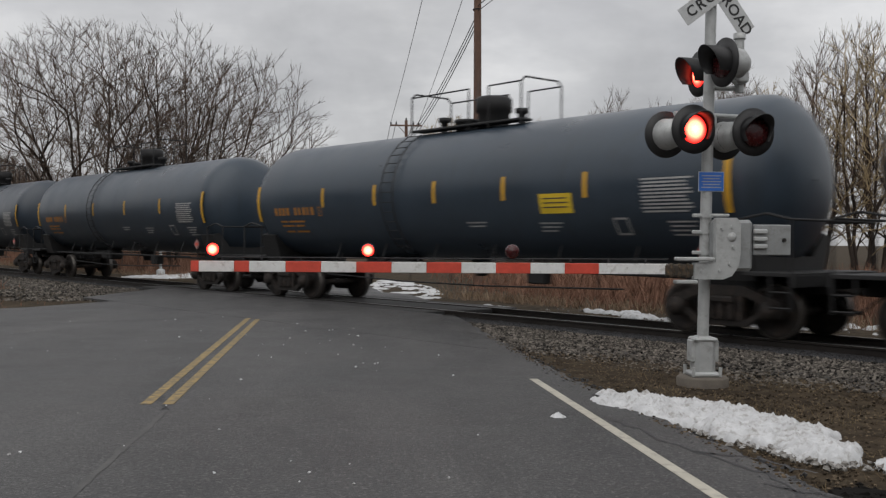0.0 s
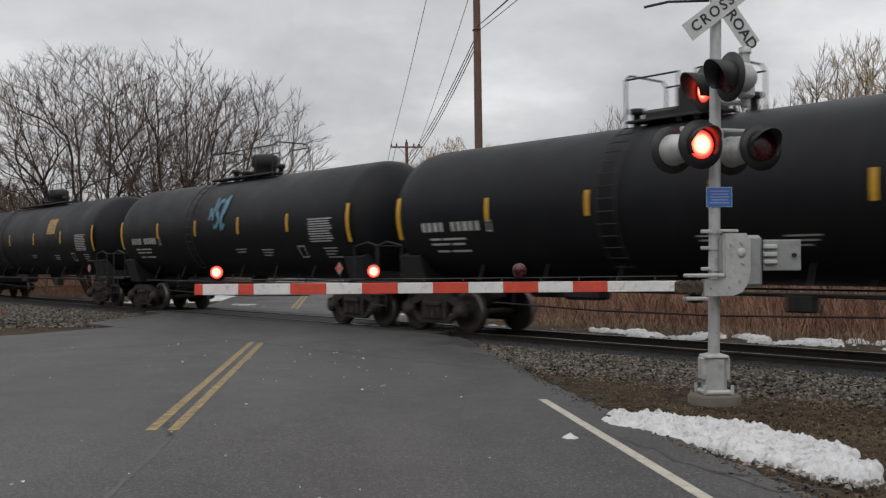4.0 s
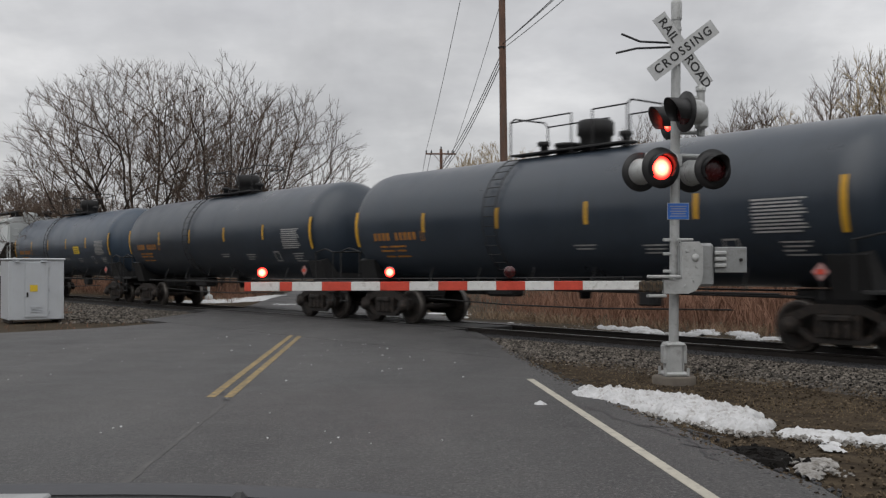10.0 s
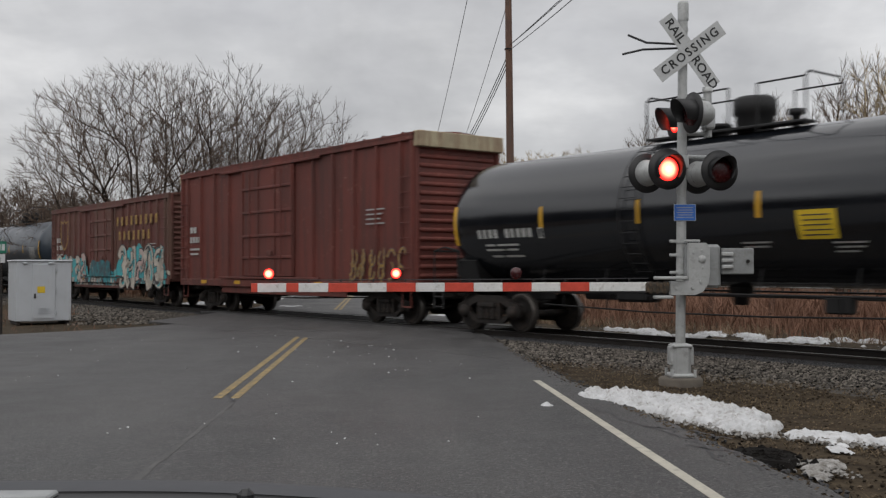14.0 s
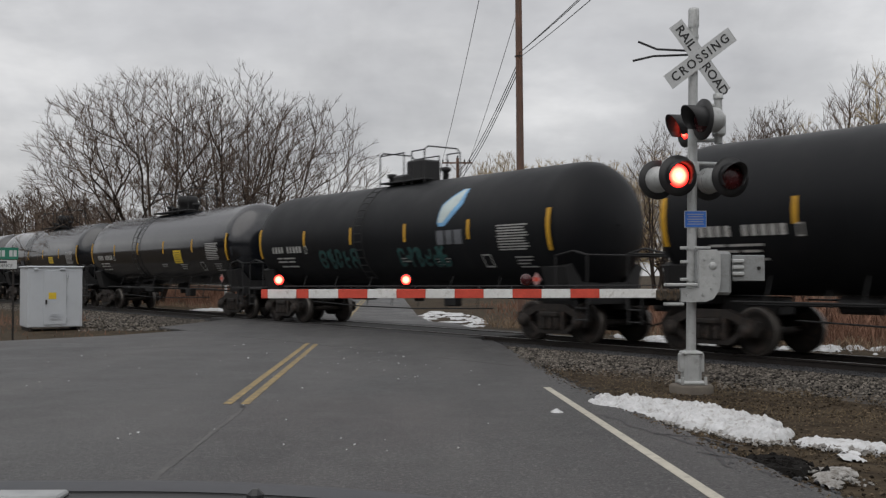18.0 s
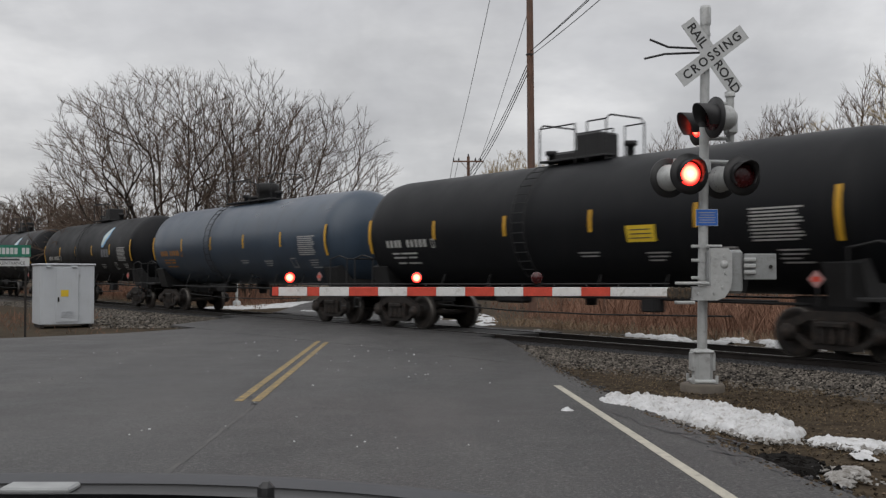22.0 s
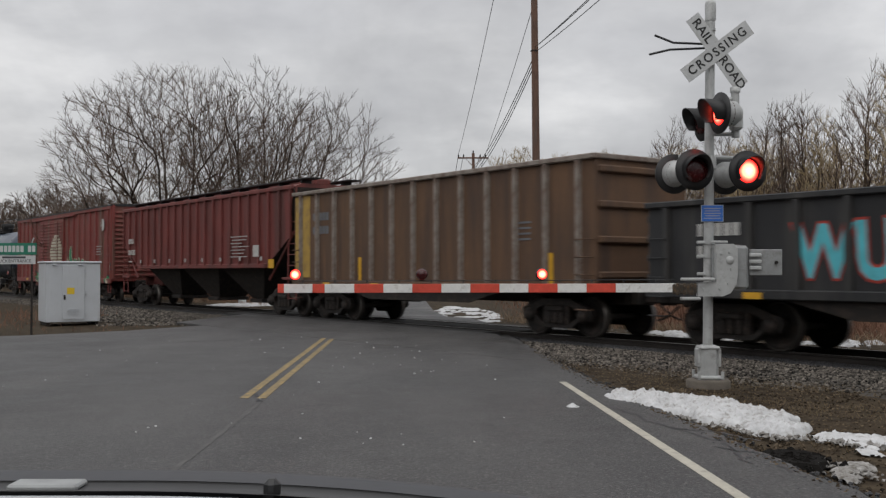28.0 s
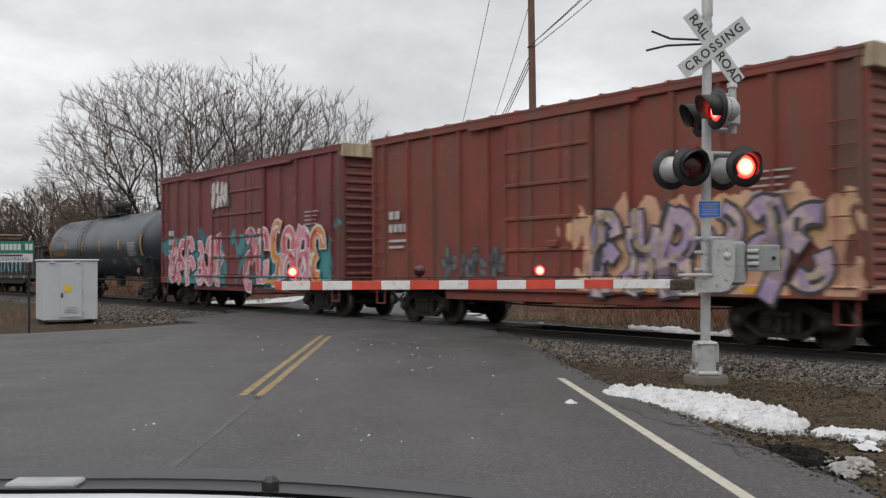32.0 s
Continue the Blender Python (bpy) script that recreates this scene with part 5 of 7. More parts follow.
    bars(car, "car_number", 6.4, 3.9, ys, [(i * 0.25, 0.11, 0.32, 0) for i in range(4)] + [(1.12 + i * 0.19, 0.075, 0.32, 0) for i in range(6)], DARKPAINT, "dark stencilled number")
    on_side(car, "slogan", words_mesh("BUILDING\nAMERICA", 0.27, DARKPAINT, 0.002), -7.8, 3.72, ys, DARKPAINT, "two words in dark capitals")
    sh = Build()
    sh.prism([(-0.29, 0.2), (-0.31, -0.1), (-0.23, -0.34), (0, -0.46), (0.23, -0.34), (0.31, -0.1), (0.29, 0.2)], "Z", 0, 0.008)
    on_side(car, "shield_lower", sh.mesh("shield_lower", LOGOPINK), -6.65, 3.65, ys, LOGOPINK)
    sh = Build()
    sh.prism([(-0.3, 0.21), (0.3, 0.21), (0.27, 0.5), (0.11, 0.46), (0, 0.55), (-0.11, 0.46), (-0.27, 0.5)], "Z", 0, 0.008)
    on_side(car, "shield_upper", sh.mesh("shield_upper", LOGOBLUE), -6.65, 3.65, ys, LOGOBLUE)
    bars(car, "data_panel", -h + 0.75, 3.0, ys, [(0.05 * (i % 3), 0.6 - 0.1 * (i % 3), 0.035, i * 0.14) for i in range(6)], PALEDATA, "lines of stencilled data")
    bars(car, "rust_run", -3.45, top - 0.2, ys, [(0, 0.07, 1.5, 0)], HOPPER_RUST)
    sprayed(-2.3, 1.62, y + 0.012, 3.9, 1.15, 4, SPRAYGREY, DARKPAINT, 5, 0.16)(car)
    for k in range(9):
        disc_mark(-2.2 - 0.45 * k + 0.1 * (k % 2), 2.3 + 0.12 * (k * 7 % 4), 0.06 + 0.02 * (k % 3), DARKPAINT)(car, y - 0.05, z0, top, h)
    sprayed(8.9, 1.65, y + 0.012, 2.0, 0.9, 5, REEFDOOR, DARKPAINT, 6)(car)
    sprayed(5.6, 1.55, y + 0.012, 3.4, 0.9, 6, GREYBAR, REEFDOOR, 7)(car)
    sprayed(-6.7, 1.85, y + 0.012, 0.9, 0.9, 2, REEFDOOR, DARKPAINT, 14)(car)
    sprayed(-8.3, 1.75, y + 0.012, 0.8, 0.9, 2, REEFER, DARKPAINT, 15)(car)
    CARS.append((car, c))


REEFDOOR = mat("stained_cream_door", (0.55, 0.5, 0.4), 0.6, vary=0.12, scale=1.5, bump=0.08, dirt=(0.34, 0.24, 0.14), dirt_amount=0.45, streak=True)


def covered_hopper(c, length, m, label, eave, roof, round_side=True, ribs=0, bays=3):
    """A covered hopper: side sheets over sloping bays, roof with hatches and running boards, open ends with ladders."""
    car = thing("covered_hopper", label, "hopper car", track_pose(c), "train cars")
    h = length / 2
    low = 1.35 if round_side else 1.72

    def sides(b):
        # side profile in the cross section: curved out if the car is round sided; each end is cut away below in a rounded sweep
        if round_side:
            prof = [(1.2, low - 0.05), (1.34, low + 0.12), (1.42, low + 0.35), (1.46, 1.9), (1.5, 2.1), (1.515, 2.3), (1.525, 2.5), (1.53, 2.7), (1.53, 2.8), (1.53, 2.95), (1.5, 3.4), (1.42, eave)]
        else:
            prof = [(1.44, low - 0.1), (1.44, 1.8), (1.44, 2.2), (1.44, 2.6), (1.44, eave)]
        n = 20
        top_h, bot_h, brow = h - 0.15, h - 2.0, 2.95 if round_side else 2.75

        def reach_at(z):
            t = min(1.0, max(0.0, (brow - z) / (brow - low)))
            cut = math.sin(math.pi / 2 * min(1.0, t * 1.35)) - 0.12 * max(0.0, t - 0.74) / 0.26 if round_side else t
            return top_h - (top_h - bot_h) * cut

        for d in (-1, 1):
            vs, fs = [], []
            for (yy, z) in prof:
                hh = reach_at(z)
                for i in range(n + 1):
                    vs.append((-hh + 2 * hh * i / n, d * yy, z))
            w = n + 1
            for j in range(len(prof) - 1):
                for i in range(n):
                    q = (j * w + i, j * w + i + 1, (j + 1) * w + i + 1, (j + 1) * w + i)
                    fs.append(q[::-1] if d > 0 else q)
            b.add(vs, fs, round_side)
        # end slope sheets
        for d in (-1, 1):
            rows = [(d * reach_at(z), yy, z) for yy, z in prof]
            sheet = Build()
            for j in range(len(rows) - 1):
                q = [(x, s * yy, z) for x, yy, z in rows[j:j + 2] for s in (-1, 1)]
                (sheet if rows[j][2] < brow - 0.1 else b).add(q, [(0, 1, 3, 2)[:: -d]])
            slopes.append(sheet)
        b.add([(-bot_h, -1.25, low), (bot_h, -1.25, low), (bot_h, 1.25, low), (-bot_h, 1.25, low)], [(3, 2, 1, 0)])
    slopes = []
    part("body", body_mesh(sides, m, "body"), m, car)
    # the dark sheet colour holds grime and the shade of the cut-away end
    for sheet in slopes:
        part("slope_sheet", sheet, GRIMESHADE if round_side else STEEL, car, "sloping end sheet, grime and shade in its colour")
    for i in range(ribs):
        x = (h - 0.3) * (1 - 2 * i / (ribs - 1))
        z = low if abs(x) < h - 2.3 else low + (2.75 - low) * (abs(x) - h + 2.3) / 2.5
        for d in (-1, 1):
            part("rib", Build().box(x, d * 1.48, (z + eave) / 2, 0.09, 0.1, eave - z, 0.015), m, car)
    for d in (-1, 1):
        part("side_sill", Build().box(0, d * 1.45, low - 0.16 if round_side else low - 0.04, length - (0.2 if round_side else 4.2), 0.1, 0.3 if round_side else 0.16, 0.02), m, car)
        part("top_chord", Build().box(0, d * 1.46, eave, length - 0.3, 0.12, 0.14, 0.02), m, car)

    def top(b):
        pts = [(-1.46, eave), (1.46, eave), (1.1, eave + (roof - eave) * 0.55), (0.5, roof - 0.12), (-0.5, roof - 0.12), (-1.1, eave + (roof - eave) * 0.55)]
        b.prism(pts, "X", -h + 0.15, h - 0.15)
    part("roof", body_mesh(top, m, "roof"), m, car)
    if round_side:
        for d in (-1, 1):
            for k in range(3):
                part("roof_ledge", Build().box(0, d * (1.47 - k * 0.06), eave + 0.08 + k * 0.1, length - 0.32, 0.05, 0.07, 0.015), HOPPER_RUST, car, "stepped roof edge with rust stains")
    board = Build()
    lift = 0.1 if round_side else 0.0
    for d in (-1, 1):
        board.box(0, d * 0.78, roof + 0.06 + lift, length + (0.5 if round_side else 0.1), 0.5, 0.05, 0.01)
        k = -h + 0.5
        while k < h:
            board.box(k, d * 0.78, roof - 0.1 + lift / 2, 0.08, 0.4, 0.3 + lift, 0.01)
            k += 1.6
    part("running_board", board, FITTING, car, "dark roof walk")
    hatch = Build()
    hatch.box(0, 0, roof + 0.02, length - 1.5, 0.62, 0.22, 0.04)
    k = -h + 1.5
    while k < h - 1:
        hatch.box(k, 0, roof + 0.14, 0.12, 0.7, 0.06, 0.01)
        k += 0.9
    part("hatch_cover", hatch, m, car)
    span = (length - 5.2) / bays
    for i in range(bays):
        x = -length / 2 + 2.6 + span * (i + 0.5)
        a = span * 0.5 - 0.04
        vs = [(x - a, -1.25, low), (x + a, -1.25, low), (x + a, 1.25, low), (x - a, 1.25, low), (x - 0.45, -0.55, 0.5), (x + 0.45, -0.55, 0.5), (x + 0.45, 0.55, 0.5), (x - 0.45, 0.55, 0.5)]
        bay = Build()
        bay.add(vs, [(0, 1, 5, 4), (1, 2, 6, 5), (2, 3, 7, 6), (3, 0, 4, 7), (4, 5, 6, 7)])
        bay.box(x, 0, 0.42, 1.0, 1.3, 0.14, 0.02)
        # dark steel puts the shade under the sill into the bay's colour
        part("discharge_bay", bay, STEEL, car, "sloping discharge bay")
    for d in (-1, 1):
        f = Build()
        x = d * (h - 0.05)
        f.box(x - d * 0.9, 0, 1.05, 2.2, 0.6, 0.4, 0.03)
        f.box(x - d * 0.4, 0, 1.25, 1.0, 2.9, 0.08, 0.01)
        for yy in (-1.38, 1.38):
            f.rod((x, yy, 0.55), (x, yy, eave), 0.035)
            f.rod((x - d * 0.55, yy, 0.55), (x - d * 0.55, yy, 2.9), 0.03)
            for i in range(8):
                f.rod((x, yy, 0.6 + i * 0.36), (x - d * 0.55, yy, 0.6 + i * 0.36), 0.018, n=5)
            if not round_side:
                f.rod((x - d * 1.9, yy, 1.2), (x - d * 0.1, yy, 2.8), 0.04)
        for i in range(7):
            f.rod((x, 0.7, 1.3 + i * 0.4), (x, 1.2, 1.3 + i * 0.4), 0.018, n=5)
        part("end_frame", f, m, car, "ladders and posts of the open end")
        truck(car, d * (h - 1.55))
        coupler(car, d * (h + 0.7))
    ys = 1.53 if round_side else 1.54
    num = DARKPAINT if round_side else WHITEPAINT
    bars(car, "car_number", h - (1.65 if round_side else 1.1), 2.95, ys, [(i * 0.17, 0.11, 0.22, 0) for i in range(4)] + [(i * 0.15, 0.1, 0.22, 0.5) for i in range(6)] + [(0, 0.5, 0.04, 1.0)], num, "stencilled number")
    for i in range(7):
        bars(car, "data_line", -h + 4.8, 2.75, ys, [(0.1 * (i % 2), 1.4 - 0.2 * (i % 3), 0.035, i * 0.12)], PALEDATA if round_side else STENCIL)
    bars(car, "data_panel", -h + 2.95, 2.4, ys, [(0, 0.46, 0.4, 0)], num)
    if round_side:
        sprayed(h - 4.1, 2.2, ys - 0.02, 1.75, 1.35, 4, DARKPAINT, DARKPAINT, 18, -0.1, None, 1.0, 0.16)(car)
        for x in (h * 0.75, h * 0.3, -h * 0.3, -h * 0.75):
            bars(car, "reflector_strip", x, low - 0.05, 1.51, [(0, 0.5, 0.14, 0)], YELLOWTAPE)
    else:
        for i in range(8):
            bars(car, "stencil_marks", h - 2.6 - i * 1.7, 2.0, ys, [(0, 0.16, 0.14, 0)], STENCIL)
        bars(car, "yellow_tag", -h + 1.75, 1.9, ys, [(0, 0.4, 0.3, 0)], YELLOWTAPE)
    CARS.append((car, c))


def open_gondola(c, length, m, label, top, low, ribs, ribm, yellow_end=False, extras=()):
    """An open gondola: ribbed sides and ends round an empty floor."""
    car = thing("gondola_car", label, "gondola car", track_pose(c), "train cars")
    h, y = length / 2, 1.46

    for d in (-1, 1):
        for name, args in (("side_panel", (0, d * (y - 0.03), (low + top) / 2, length, 0.06, top - low, 0.01)),
                           ("end_panel", (d * (h - 0.03), 0, (low + top) / 2, 0.06, 2 * y - 0.12, top - low, 0.01)),
                           ("side_sill", (0, d * (y + 0.05), low + 0.06, length, 0.12, 0.18, 0.02))):
            part(name, Build().box(*args), m, car)
        for i in range(4):
            part("end_rib", Build().box(d * (h + 0.05), 0, low + 0.35 + (top - low - 0.6) * i / 3, 0.12, 2 * y - 0.1, 0.16, 0.03), m, car)
    part("floor", Build().box(0, 0, low + 0.04, length - 0.1, 2 * y - 0.1, 0.08), m, car)

    def rim(b):
        for d in (-1, 1):
            b.box(0, d * (y + 0.02), top + 0.02, length + 0.1, 0.16, 0.12, 0.02)
            b.box(d * h, 0, top + 0.02, 0.16, 2 * y - 0.1, 0.12, 0.02)
    part("top_rim", body_mesh(rim, ribm, "rim"), ribm, car)
    for i in range(ribs):
        x = (h - 0.5) * (1 - 2 * i / (ribs - 1))

        def rib(b):
            b.prism([(-0.07, 0), (0.07, 0), (0.05, 0.1), (-0.05, 0.1)], "Z", low + 0.15, top - 0.04)
        part("rib", shared(("rib", top, low), ribm, rib), ribm, car, at=pose(x, y, 0))
        part("rib", shared(("rib", top, low), ribm, rib), ribm, car, at=pose(x, -y, 0, 0, 0, 180))
    if yellow_end:
        p = Build()
        p.box(h - 0.55, y + 0.006, (low + top) / 2 + 0.1, 0.95, 0.012, top - low - 0.3)
        part("yellow_panel", p, GONYELLOW, car, "weathered yellow end panel")
    un = Build()
    un.box(0, 0, 0.9, length - 0.4, 0.6, 0.36, 0.04)
    un.prism([(-h + 3, low), (-h + 4.5, low - 0.35), (h - 4.5, low - 0.35), (h - 3, low)][::-1], "Y", y - 0.06, y)
    un.rod((1, 0.6, 0.8), (1.9, 0.6, 0.8), 0.18, n=12)
    part("underframe", un, STEEL, car)
    for d in (-1, 1):
        for i in range(5):
            part("ladder_rung", shared(("ladder_rung", y), m, lambda b: b.path([(-0.2, y, 0), (-0.2, y + 0.14, 0), (0.2, y + 0.14, 0), (0.2, y, 0)], 0.016, 5)), m, car, at=pose(d * (h - 0.3), 0, low - 0.4 + i * 0.38))
        truck(car, d * (h - 1.7))
        coupler(car, d * (h + 0.75))
    ys = y + 0.012
    bars(car, "car_number", h - 1.25, low + (top - low) * 0.78, ys, [(i * 0.2, 0.16, 0.24, 0) for i in range(5)] + [(i * 0.2, 0.16, 0.24, 0.42) for i in range(5)], WHITEPAINT if not yellow_end else GREYBAR, "stencilled number")
    for x in (h * 0.42, -h * 0.78):
        bars(car, "reflector_strip", x, low + 0.85, ys, [(0, 0.16, 0.75 if yellow_end else 0.22, 0)], YELLOWTAPE)
    for i in range(4):
        bars(car, "reflector_strip", h * 0.7 - i * h * 0.4, low + 0.1, y + 0.115, [(0, 0.4, 0.12, 0)], YELLOWTAPE)
    bars(car, "data_panel", -h + 2.6, low + (top - low) * 0.55, ys, [(0, 0.5, 0.045, i * 0.13) for i in range(4)], GREYBAR if yellow_end else STENCIL, "lines of stencilled data")
    for x in extras:
        x(car, y, low, top, h)
    CARS.append((car, c))


# the cars in order, the head first: place along the track at the start, length, paint
YTAG = patch(-2.5, 2.5, 0.78, 0.34, YELLOWTAG)
tank_car(54.6, 14.4, "slate", "dark slate tank car with yellow strips", ORANGEPAINT)
tank_car(37.2, 14.6, "greyblue", "grey blue tank car with yellow strips", ORANGEPAINT)
tank_car(19.0, 15.05, "greyblue", "grey blue tank car with a yellow warning panel", ORANGEPAINT, tape=5, extras=(patch(-3.25, 2.5, 0.85, 0.38, YELLOWTAG),))
tank_car(1.65, 14.12, "brown", "brown black tank car with white data panel", WHITEPAINT, tape=4, extras=(patch(-1.2, 2.05, 0.7, 0.3, END_WHITE, "rust_patch"),))
tank_car(-16.7, 16.2, "black", "long black tank car with large white lettering", WHITEPAINT, walkway=3.0, extras=(big_name(7.8, 3.3, 3.4, 0.6), patch(-3.2, 3.4, 0.95, 0.6, FADEDGOLD)))
tank_car(-34.4, 13.75, "black", "black tank car with a blue sprayed tag", WHITEPAINT, extras=(sprayed(0.4, 3.05, 1.5, 1.1, 1.0, 3, SPRAYBLUE, DARKPAINT, 3, curve=(1.53, 2.64)),))
tank_car(-50.3, 14.05, "black", "plain black tank car with white stencils", WHITEPAINT, dome="box")
reefer_car(-68.65, 18.95)
covered_hopper(-89.95, 18.9, HOPPER, "pale grey round-sided covered hopper with rust-stained roof edge", 4.15, 4.55, True)
tank_car(-108.1, 14.4, "blue", "blue grey tank car with orange stencils", ORANGEPAINT, extras=(YTAG,))
tank_car(-125.1, 14.6, "slate", "dark slate blue tank car with orange stencils", ORANGEPAINT)
tank_car(-142.2, 14.58, "slate", "dark slate blue tank car with orange stencils", ORANGEPAINT)
tank_car(-159.3, 14.5, "slate", "dark slate tank car with orange stencils", ORANGEPAINT)
box_car(-176.3, 14.98, 4.56, WC_PAINT, "maroon box car with faded gold lettering and teal spray paint", ribs=19, door=(-1.35, 1.6), numbers=WHITEPAINT,
        extras=(yellow_words((9, 7), -1.85, 3.75), gold_shield(5.4, 3.2),
                sprayed_cloud(6.9, 1.9, 0.95, 2.1, 1.519, SPRAYTEAL, 71), sprayed_cloud(-1.7, -7.3, 0.95, 2.35, 1.519, SPRAYTEAL, 72), sprayed_cloud(1.5, -1.3, 1.2, 1.9, 1.6, SPRAYTEALDARK, 73),
                sprayed(6.7, 1.5, 1.522, 4.6, 1.25, 5, (SPRAYCREAM, SPRAYBLUSH, SPRAYCREAM), DARKPAINT, 74, 0.14, None, 1.3, 0.36, (SPRAYTEAL, DARKPAINT)),
                sprayed(-2.0, 1.6, 1.522, 5.1, 1.5, 5, (SPRAYCREAM, SPRAYCREAM, SPRAYBLUSH), DARKPAINT, 75, 0.1, None, 1.3, 0.36, (SPRAYTEAL, DARKPAINT))))
box_car(-192.45, 14.9, 5.16, LW_PAINT, "tall brick red box car with ribbed sides", ribs=13, door=(-1.2, 2.35), white_end=True, extras=(disc_mark(-0.6, 2.75, 0.13, WHITEPAINT), sprayed(-4.4, 1.6, 1.522, 2.8, 0.95, 6, FADEDGOLD, GREYBAR, 88, 0.15, None, 1.5, 0.12)))
tank_car(-208.9, 14.4, "gloss", "glossy black tank car with a yellow panel", WHITEPAINT, tape=4, extras=(patch(-2.2, 2.5, 0.74, 0.5, YELLOWTAG),))
tank_car(-225.95, 14.6, "gloss", "black tank car with yellow strips and a tag", WHITEPAINT, extras=(YTAG, sprayed(4.2, 2.0, 1.5, 2.0, 0.6, 4, GREYBAR, DARKPAINT, 8, curve=(1.53, 2.64))))
tank_car(-242.95, 14.7, "gloss", "glossy black tank car with a yellow panel", WHITEPAINT, tape=4, extras=(patch(-2.5, 2.5, 0.74, 0.5, YELLOWTAG),))
tank_car(-259.95, 14.0, "black", "matt black tank car with green sprayed tags", WHITEPAINT, dome="box", extras=(leaf_logo(-2.85, 2.75), sprayed(3.2, 2.0, 1.5, 2.2, 0.5, 5, SPRAYDIM, BLACK, 9, curve=(1.53, 2.64), weight=0.17), sprayed(-0.9, 2.0, 1.5, 2.4, 0.45, 6, SPRAYDIM, BLACK, 10, curve=(1.53, 2.64), weight=0.17)))
tank_car(-277.1, 13.8, "black", "matt black tank car with a pale leaf emblem", WHITEPAINT, dome="box", extras=(leaf_logo(-2.85, 2.75),))
tank_car(-294.2, 13.8, "black", "matt black tank car with a pale leaf emblem", WHITEPAINT, dome="box", extras=(leaf_logo(-2.85, 2.75),))
tank_car(-311.2, 14.5, "blue", "steel blue tank car with orange stencils", ORANGEPAINT)
tank_car(-328.3, 14.65, "black", "black tank car with a yellow warning panel", WHITEPAINT, dome="box", extras=(YTAG,))
tank_car(-345.3, 13.95, "black", "black tank car with yellow strips", WHITEPAINT, dome="box", tape=4, extras=(YTAG,))
tank_car(-362.3, 14.6, "blue", "dark blue tank car with orange stencils", ORANGEPAINT)
box_car(-380.8, 17.8, 4.74, ATW_PAINT, "bright red box car with louvred doors and green spray paint", ribs=19, door=(-1.1, 3.6), louvre=True, roofm=BLACKGON, extras=(disc_mark(-7.65, 3.75, 0.3, WHITEPAINT), white_door, tall_letters))
covered_hopper(-399.7, 16.9, REDHOP, "oxide red covered hopper with upright ribs", 4.25, 4.5, False, 22)
open_gondola(-415.0, 13.7, BROWNGON, "tall brown gondola with pale ribs and a yellow end", 3.95, 1.05, 13, RIBPALE, True)
open_gondola(-431.2, 15.7, BLACKGON, "low black gondola with cyan sprayed letters", 2.78, 1.0, 16, BLACKGON, extras=(
    block_word("WUTA", 4.41, 1.78, 3.92, 0.95, 1.472, SPRAYCYAN, SPRAYRED), block_word("CRE8", 0.49, 1.88, 3.92, 1.15, 1.472, SPRAYCYAN, SPRAYRED),
    sprayed(-3.9, 1.9, 1.472, 0.9, 0.95, 2, STENCIL, DARKPAINT, 17, 0.1, None, 1.3, 0.16)))
tank_car(-447.9, 14.4, "slate", "dark slate blue tank car with orange stencils", ORANGEPAINT)
box_car(-464.85, 14.6, 5.3, MN_PAINT, "wine red box car covered in pink and teal spray paint", ribs=13, door=(-2.3, 2.1), white_end=True, extras=(
    sprayed_cloud(2.0, 0.4, 3.75, 4.65, 1.585, GREYBAR, 20, 0.05), sprayed(1.95, 4.22, 1.59, 1.5, 0.85, 4, SPRAYWHITE, STENCIL, 19),
    sprayed(6.4, 1.78, 1.522, 5.5, 1.5, 6, (SPRAYROSE, SPRAYPINK, SPRAYROSE), SPRAYWHITE, 41, 0.08, None, 1.4, 0.34, (SPRAYRED, SPRAYPURPLE, SPRAYWHITE)),
    sprayed(-0.8, 1.9, 1.522, 5.7, 1.85, 6, (SPRAYPINK, SPRAYROSE, SPRAYORANGE), SPRAYWHITE, 46, 0.06, None, 1.4, 0.34, (SPRAYRED, SPRAYROSE, SPRAYWHITE))))
box_car(-481.5, 15.0, 5.22, LAST_PAINT, "rust red box car with purple and cream spray paint", ribs=13, door=(-1.3, 1.65), white_end=True, extras=(sprayed(4.3, 1.6, 1.45, 2.6, 0.7, 5, GREYBAR, DARKPAINT, 23),
    sprayed(-1.2, 1.78, 1.522, 5.9, 1.5, 6, SPRAYPURPLE, DARKPAINT, 52, 0.1, None, 1.45, 0.33, (END_WHITE, DARKPAINT)), disc_mark(-0.9, 2.85, 0.12, WHITEPAINT)))

# ---- the crossing signal ----
MASTX, MASTY = 3.73, 14.3
UNLIT_COVERS = []  # added covers imitating unlit lamps: object, pose when shut, and which of the two turns they take


def lamp(parent, m, turn, reach=0.16):
    """A crossing lamp that looks along its own -y: can, black target disc, hood, red lens, and an added dark cover that
    imitates its going out in turn.
    """
    holder = part("lamp_housing", shared("lamp_housing", SILVER, lambda b: b.lathe([(0.3, 0.0), (0.3, 0.1), (0.22, 0.17), (0.04, 0.19), (0.0, 0.2)], "Y", 20)), SILVER, parent, at=m)
    part("target_disc", shared("target_disc", BLACK, lambda b: b.lathe([(0.015, 0.15), (0.015, 0.285), (-0.012, 0.29), (-0.012, 0.155)], "Y", 32)), BLACK, holder)

    def hood_mesh(b):
        n, r0, r1 = 26, 0.183, 0.192
        vs = []
        for i in range(n + 1):
            a = radians(-128 + 256 * i / n)
            y = -(0.1 + reach * max(0.0, math.cos(a))) if reach < 0.2 else -(0.2 + 0.09 * math.cos(a))
